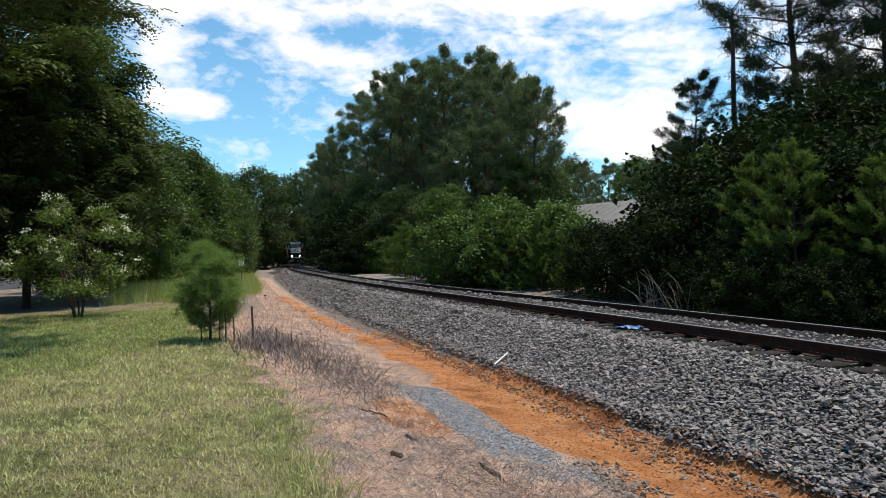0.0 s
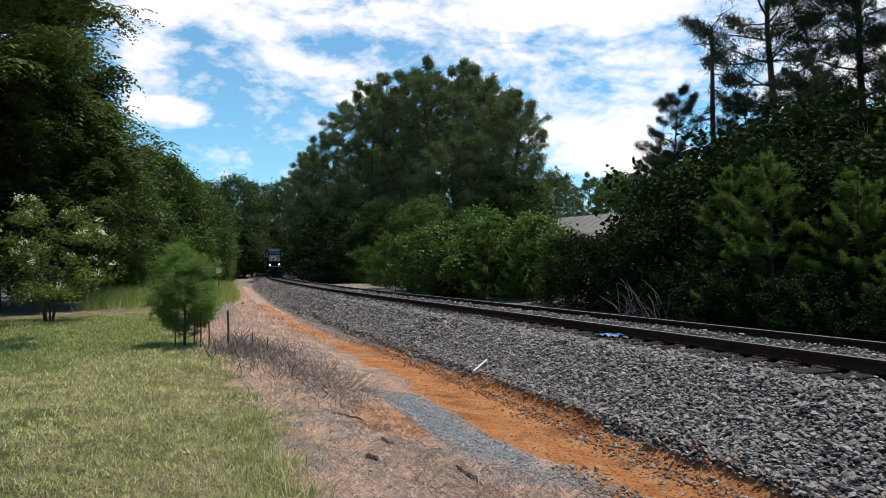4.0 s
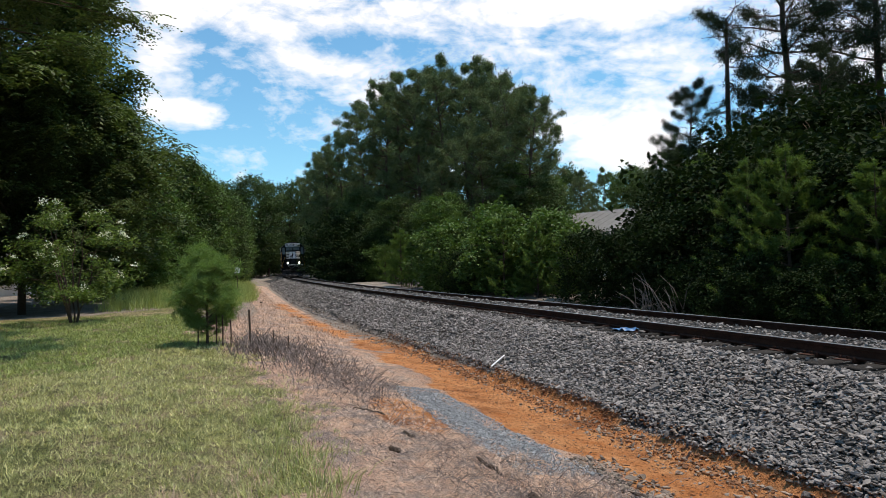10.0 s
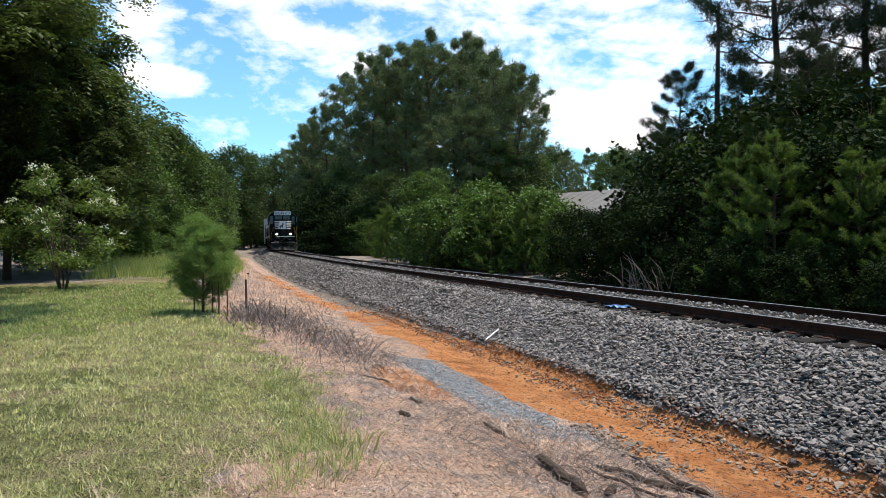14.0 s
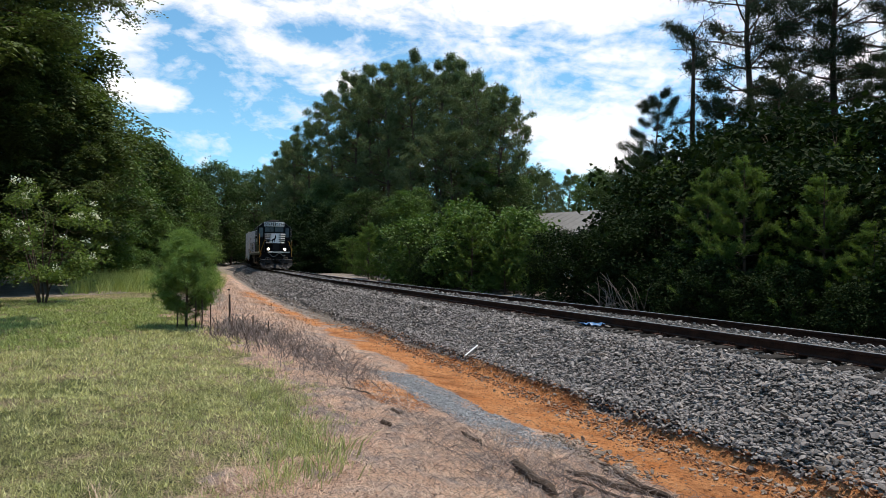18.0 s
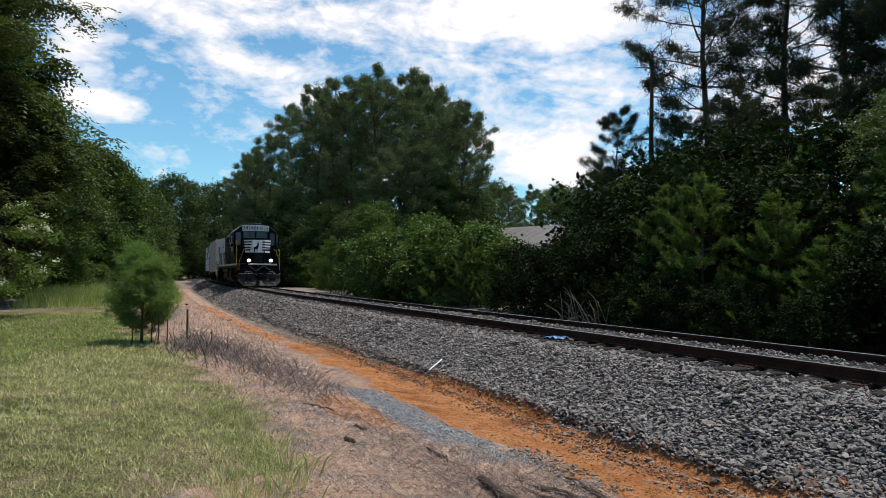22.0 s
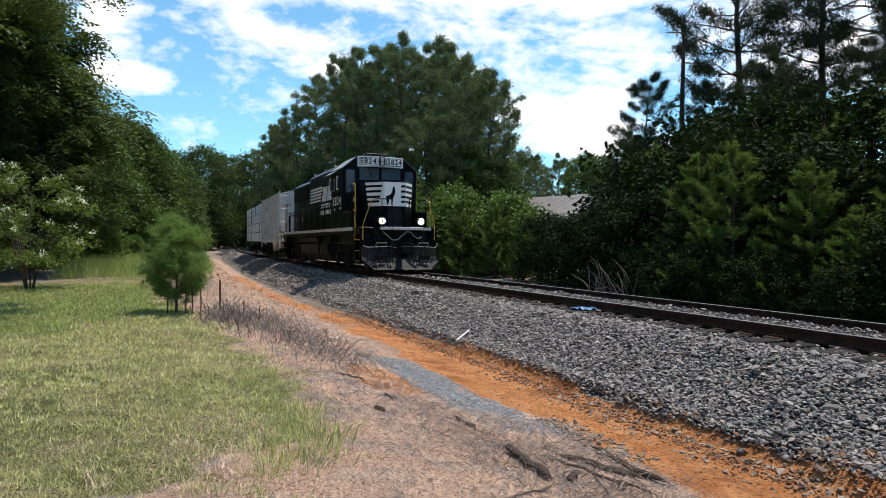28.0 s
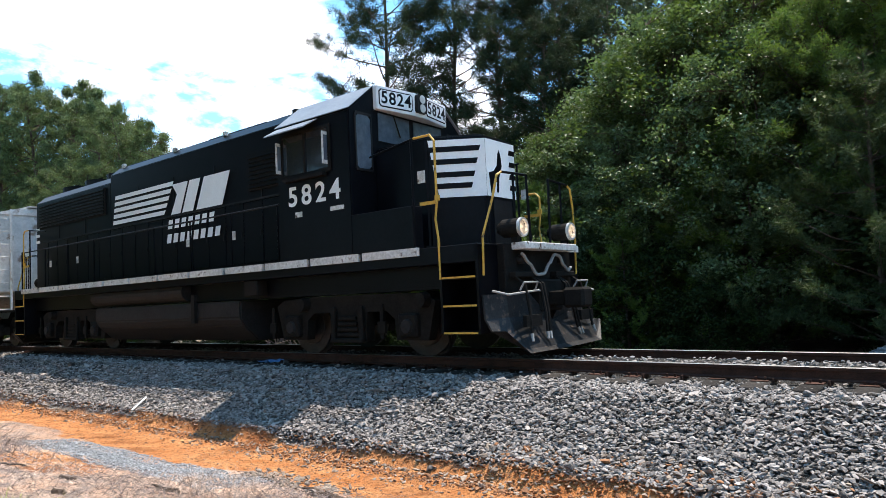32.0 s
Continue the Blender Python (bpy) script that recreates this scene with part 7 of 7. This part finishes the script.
def build_weeds():
    """Dry pale weed tufts and bleached stalks on the bank and at the ditch edge."""
    rng = np.random.default_rng(67)
    t = thing("dry_tuft", "small bleached tuft of dead grass on the bank", "grass tuft", group="dry tufts")
    n = 46
    x, y = rng.normal(0, 0.05, n), rng.normal(0, 0.05, n)
    a = np.arctan2(y, x) + rng.normal(0, 0.6, n)
    h = rng.uniform(0.05, 0.20, n)
    foot = np.stack([x, y, 0 * x - 0.02], 1)
    side = np.stack([-np.sin(a), np.cos(a), 0 * a], 1) * 0.0026
    tip = foot + np.stack([np.cos(a), np.sin(a), 0 * a], 1) * (h * rng.uniform(0.2, 1.3, n))[:, None] + np.stack([0 * h, 0 * h, h], 1)
    tagged(sheet("foliage", np.stack([foot - side, foot + side, tip], 1).reshape(-1, 3), np.arange(3 * n).reshape(n, 3), M_STRAW, t), kind="stuff")
    spots = [(9.6, -8.9, 1.2)]
    for i in range(96):
        u = rng.uniform(0, 1)
        if i < 40:
            spots.append((9.9 - 3.2 * u + rng.normal(0, 0.3), -9.4 + 2.0 * u + rng.normal(0, 0.45), rng.uniform(0.35, 0.8)))
        elif i < 76:
            spots.append((6.6 + 3.4 * u, -5.25 + 0.2 * u + rng.normal(0, 0.2), rng.uniform(0.4, 0.9)))
        else:
            spots.append((9.0 + 3.4 * u, -4.9 + rng.normal(0, 0.2), rng.uniform(0.7, 1.3)))
    for i, (px, py, s) in enumerate(spots):
        m = pose(px, py, one_z(px, py), 0, 0, i * 71) @ Matrix.Scale(s, 4)
        if i == 0:
            t.matrix_basis = m
        else:
            copy_thing(t, m)


build_weeds()


def build_stubs():
    """Short dark stubs of mown weeds standing in the straw."""
    rng = np.random.default_rng(71)
    t = thing("weed_stub", "short dark stub of a mown weed in the straw", "weed stub", group="weed stubs")
    out = []
    for i in range(22):
        a, r = rng.uniform(0, 2 * math.pi), rng.uniform(0, 0.05)
        p = np.array([r * math.cos(a), r * math.sin(a), -0.01])
        tip = p + np.array([math.cos(a) * rng.uniform(0, 0.06), math.sin(a) * rng.uniform(0, 0.06), rng.uniform(0.03, 0.10)])
        out.append(limb([p, (p + tip) / 2 + rng.normal(0, 0.006, 3), tip], [0.0045, 0.0035, 0.0015], 4))
    v, f = gather(out)
    tagged(sheet("foliage", v, f, M_BARK, t), kind="stuff")
    n = 0
    while n < 75:
        x, y = rng.uniform(1.5, 10.5), rng.uniform(-8.6, -5.7)
        if y < float(np.interp(x, LAWN_X, LAWN_Y)) + 0.3:
            continue
        m = pose(x, y, one_z(x, y), 0, 0, n * 53) @ Matrix.Scale(float(rng.uniform(0.3, 0.62)), 4)
        if n == 0:
            t.matrix_basis = m
        else:
            copy_thing(t, m)
        n += 1


build_stubs()


def build_small_things():
    rng = random.Random(9)
    # stakes by the sapling
    for i, (x, y, h, r, lx) in enumerate([(-2.5, -7.07, 0.86, 0.026, 0.02), (-2.95, -7.45, 0.62, 0.016, 0.05), (-3.15, -7.62, 0.70, 0.018, -0.04), (-2.2, -6.6, 0.45, 0.015, 0.14), (-3.4, -7.75, 0.75, 0.015, 0.06), (-1.6, -6.35, 0.40, 0.012, 0.16), (-3.3, -8.15, 0.6, 0.016, -0.06)]):
        z = one_z(x, y)
        v, f = limb([(x, y, z - 0.05), (x + lx * 0.5, y + 0.01, z + h * 0.5), (x + lx, y, z + h)], [r, r * 0.95, r * 0.8], 7)
        p = thing("wooden_stake", "weathered dark wooden stake standing in dead brush", "stake", group="stakes by the sapling")
        sheet("shaft", v, f, M_BARK, p, smooth=True)
        part("cut_top", cyl(bmesh.new(), (x + lx, y, z + h - 0.012), (x + lx, y, z + h + 0.004), r * 0.82, n=7), M_DEADWOOD, p)
    # marker post far down the line
    z = one_z(-30, -6.1)
    s = thing("marker_post", "slim trackside marker post with a small white plate", "sign post")
    part("post", a_box(-30.03, -29.97, -6.13, -6.07, z - 0.1, z + 1.9), M_BARK, s)
    part("plate", a_box(-29.965, -29.945, -6.26, -5.94, z + 1.62, z + 1.95, 0.004), M_WHITE, s, "small white plate")
    part("plate_edge", a_box(-29.975, -29.966, -6.28, -5.92, z + 1.60, z + 1.97), M_GRIME, s)
    # bark slabs and fallen boughs by the ditch
    for x0, y0, x1, y1, r in ((8.01, -5.60, 8.87, -5.62, 0.045), (8.18, -5.14, 8.86, -4.67, 0.03), (7.96, -4.62, 8.95, -4.5, 0.028), (8.85, -5.47, 8.67, -5.29, 0.035), (8.92, -4.99, 9.06, -5.13, 0.04), (9.23, -6.28, 8.94, -5.68, 0.010), (6.83, -5.54, 7.37, -5.50, 0.022), (5.7, -5.95, 6.0, -5.9, 0.02), (6.4, -6.3, 6.5, -6.2, 0.03), (9.0, -7.1, 9.5, -6.7, 0.008), (8.3, -5.3, 9.3, -4.85, 0.014), (4.3, -6.2, 4.8, -5.9, 0.013), (9.4, -4.9, 10.4, -4.75, 0.016), (8.5, -5.0, 9.2, -5.35, 0.012)):
        l = math.hypot(x1 - x0, y1 - y0)
        pts, rad = [], []
        for k in range(8):
            u = k / 7
            x, y = x0 + (x1 - x0) * u + rng.uniform(-0.03, 0.03) * l, y0 + (y1 - y0) * u + rng.uniform(-0.03, 0.03) * l
            pts.append(np.array([x, y, one_z(x, y) + r * 0.7 + rng.uniform(0, 0.03) * l]))
            rad.append(r * rng.uniform(0.7, 1.1) * (0.04 if k in (0, 7) else 1))
        v, f = limb(pts, rad, 7)
        tagged(sheet("fallen_branch", v, f, M_BARK), "dark weathered piece of fallen branch on dry straw", "branch", "fallen branches")
    # bits lying on the ballast
    def chunk(name, label, cat, x, y, r, mat, flat=(1, 0.7, 0.6), seed=1, lift=0.5):
        g = np.random.default_rng(seed)
        shapes, tri = stone_shapes(g, 1)
        v = shapes[0] * np.array(flat) * r + (x, y, one_z(x, y) + r * lift)
        return tagged(sheet(name, v, tri, mat), label, cat)
    chunk("white_rock", "bright white rock on the grey ballast", "rock", 11.33, -2.78, 0.085, M_WHITE, seed=3, lift=0.8)
    chunk("tan_rock", "rounded tan rock at the ballast's foot", "rock", 10.46, -2.94, 0.075, M_CLOD, (0.9, 0.9, 0.8), 4, 0.8)
    chunk("pale_rock", "pale flat rock on the ballast", "rock", 10.79, -2.59, 0.075, M_PEBBLE, (1.2, 0.8, 0.4), 5, 0.9)
    chunk("dark_clod", "dark clod on the sandy path", "clod", -26, -5.0, 0.16, M_GRIME, (1, 1, 0.8), 6)
    for x, y, l, a, lift, tall in ((1.46, -2.87, 0.40, 1.94, 0.04, 0.19), (10.16, -2.77, 0.05, 0.2, 0.0, 0.2), (7.2, -3.35, 0.09, 0.3, 0.0, 0.15), (4.6, -2.2, 0.36, 0.2, 0.03, 0.03), (6.6, -2.1, 0.3, 0.9, 0.03, 0.04), (2.2, -2.5, 0.3, 0.8, 0.03, 0.05)):
        z = one_z(x, y) + (0.05 if l < 0.4 else 0.0)
        bm = a_box(-l / 2, l / 2, -0.017, 0.017, -0.008, 0.008, 0.003)
        up = math.degrees(math.atan2(tall, l))
        bm.transform(pose(x, y, z + tall * 0.4, 0, -up, math.degrees(a)))
        o = part("wood_splinter", bm, M_DEADWOOD if l < 0.4 else M_WHITE)
        tagged(o, "pale splinter of wood lying on the stones", "wood splinter", "wood splinters")
    bm = bmesh.new()
    g = np.random.default_rng(8)
    bmesh.ops.create_grid(bm, x_segments=7, y_segments=5, size=0.5)
    for v in bm.verts:
        v.co = Vector((v.co.x * 0.44, v.co.y * 0.26, 0.03 + abs(g.normal(0, 0.025))))
    bmesh.ops.solidify(bm, geom=bm.faces[:], thickness=0.004)
    bm.transform(pose(2.85, -1.02, -0.19, 0, 0, 15))
    tagged(part("plastic_scrap", bm, M_BLUE), "crumpled scrap of blue plastic on a tie", "plastic scrap")
    # dead pine
    v0 = []
    g = np.random.default_rng(77)
    dx, dy = -11.2, 14.8
    z = one_z(dx, dy)
    tr = [np.array([dx + 0.05 * math.sin(k), dy, z - 0.2 + 12.6 * k / 8]) for k in range(9)]
    v0.append(limb(tr, np.linspace(0.20, 0.07, 9), 8))
    for k in range(26):
        u = g.uniform(0.45, 1.0)
        b = np.array([dx, dy, z + 12.4 * u])
        a = g.uniform(0, 2 * math.pi)
        l = g.uniform(0.5, 2.2) * (1.2 - 0.5 * u)
        e = b + l * np.array([math.cos(a), math.sin(a), g.uniform(-0.15, 0.55)])
        m = (b + e) / 2 + g.normal(0, 0.12, 3)
        v0.append(limb([b, m, e], [0.035, 0.022, 0.006], 4))
        for q in range(2):
            e2 = m + g.normal(0, 0.35, 3)
            v0.append(limb([m, e2], [0.014, 0.004], 3))
    v, f = gather(v0)
    d = thing("dead_pine", "dead bare pine trunk with broken branches", "dead tree")
    # Dark bark instead of bare grey wood puts the backlit darkness into colour.
    sheet("trunk", v, f, M_BARK, d, smooth=True)
    # low warehouse behind the shrubs
    w = thing("warehouse", "low building with a weathered grey metal roof behind the trees", "building")
    at = pose(-36, 27, 0, 0, 0, 18)
    gz = one_z(-36, 27)
    def under(o):
        o.data.transform(at)
        return o
    body = under(part("wall", a_box(-11, 5, -6, 6, gz - 0.3, 2.9, 0.0), M_WALL, w))
    under(part("roof", prism(bmesh.new(), [(-6.6, 2.85), (0, 5.35), (6.6, 2.85), (6.6, 3.0), (0, 5.52), (-6.6, 3.0)], "x", -11.5, 5.5), M_ROOF, w, "weathered grey metal roof"))
    for k in range(17):
        x = -11.2 + k * 1.0
        under(part("roof_seam", prism(bmesh.new(), [(-6.55, 3.005), (-6.55, 3.025), (-0.05, 5.53), (-0.05, 5.51)], "x", x, x + 0.05), M_ROOF, w))
    under(part("roof_vent", cyl(bmesh.new(), (3.2, -0.6, 5.2), (3.2, -0.6, 5.7), 0.3, n=12), M_WHITE, w, "pale roof vent"))
    for x in (-8, -4, 0, 3):
        under(part("window", a_box(x - 0.5, x + 0.5, -6.04, -6.005, 1.2, 2.3), M_GLASS0, w))
    # white house glimpsed past the lawn trees
    h = thing("house", "small white house half hidden behind the lawn trees", "house")
    at = pose(-58.8, -26.6, one_z(-58.8, -26.6), 0, 0, 20)
    under(part("wall", a_box(-5, 5, -6, 6, -0.4, 2.9), M_WHITE0, h))
    under(part("roof", prism(bmesh.new(), [(-5.6, 2.85), (0, 5.2), (5.6, 2.85), (5.6, 3.0), (0, 5.4), (-5.6, 3.0)], "y", -6.5, 6.5), M_ROOF, h))
    for y in (-3.5, 0.5, 3.5):
        wn = under(part("window", a_box(5.005, 5.04, y - 0.5, y + 0.5, 1.0, 2.2), M_GLASS0, h))
        o = under(part("sill", a_box(5.0, 5.09, y - 0.58, y + 0.58, 0.92, 1.0), M_WHITE0, wn))


M_BLUE = surface("blue_plastic", (0.04, 0.13, 0.30), (0.10, 0.24, 0.44), 8, 0.4, 0.1)
M_GLASS0 = surface("house_window_glass", (0.02, 0.024, 0.028), (0.04, 0.045, 0.05), 1, 0.08, 0, spec=0.8)
M_WHITE0 = surface("white_house_paint", (0.66, 0.66, 0.64), (0.80, 0.80, 0.78), 1, 0.7, 0.05)


def build_far_woods():
    """A deep belt of forest round the whole place, far behind everything."""
    rng = np.random.default_rng(90)
    places, size = [], []
    for i in range(420):
        a = rng.uniform(0, 2 * math.pi)
        r = rng.uniform(150, 250)
        cx, cy = -20 + r * math.cos(a), r * 0.9 * math.sin(a)
        if abs(cy - float(track_y(np.array(cx)))) < 5 and cx > -200:
            continue
        h = rng.uniform(13, 21)
        n = 22
        u = rng.uniform(0, 1, n)
        w = 4.6 * np.sqrt(np.clip(1 - (2 * u - 0.8) ** 2 * 0.6, 0.05, 1))
        b = rng.uniform(0, 2 * math.pi, n)
        rr = w * np.sqrt(rng.uniform(0.1, 1, n))
        places.append(np.stack([cx + rr * np.cos(b), cy + rr * np.sin(b), h * (0.04 + 0.95 * u)], 1))
        size.append(rng.uniform(0.8, 1.3, n))
    pl, sz = np.concatenate(places), np.concatenate(size)
    bits = []
    for k in range(5):
        tv, tf = leaf_spray(rng, 11, 2.6, 1.5)
        sel = np.arange(k, len(pl), 5)
        bits.append(scatter(tv, tf, pl[sel], turns(rng, len(sel), 0.8), sz[sel]))
    v, f = gather(bits)
    tagged(sheet("far_woods", v, f, M_LEAF), "belt of distant green woodland", "woods", kind="stuff")


build_small_things()
build_far_woods()


# ---- what moves ----
# how far the locomotive's middle has come along the line at each time
RUN_T = (0, 3, 6, 10, 13, 16, 18, 20, 22, 24, 25, 28, 30, 32)
RUN_S = (-120.73, -109.99, -99.23, -84.88, -74.66, -64.83, -58.03, -50.82, -43.05, -34.85, -30.58, -18.02, -9.05, 0.0)


def run(t):
    """Smooth run through the stations above."""
    T, S = np.array(RUN_T, float), np.array(RUN_S)
    slope = np.gradient(S, T)
    i = min(max(int(np.searchsorted(T, t)) - 1, 0), len(T) - 2)
    h = T[i + 1] - T[i]
    u = (t - T[i]) / h
    return float((2 * u ** 3 - 3 * u ** 2 + 1) * S[i] + (u ** 3 - 2 * u ** 2 + u) * h * slope[i] + (-2 * u ** 3 + 3 * u ** 2) * S[i + 1] + (u ** 3 - u ** 2) * h * slope[i + 1])


def motions():
    times = [k * 0.5 for k in range(65)]
    for car, back, reach in ((loco, 0.0, 5.18), (hopper, -14.75, 3.75), (lumber, -28.3, 5.4)):
        walk(car, [(t, on_track(run(t) + back, reach)) for t in times])
    quick = [k * 0.1333333 for k in range(241)]
    quick[-1] = 32.0
    for w, x, r in WHEELS:
        rows = [(t, pose(x, 0, r) @ Matrix.Rotation((run(t) - run(0)) / r, 4, "Y")) for t in quick]
        walk(w, rows)


motions()
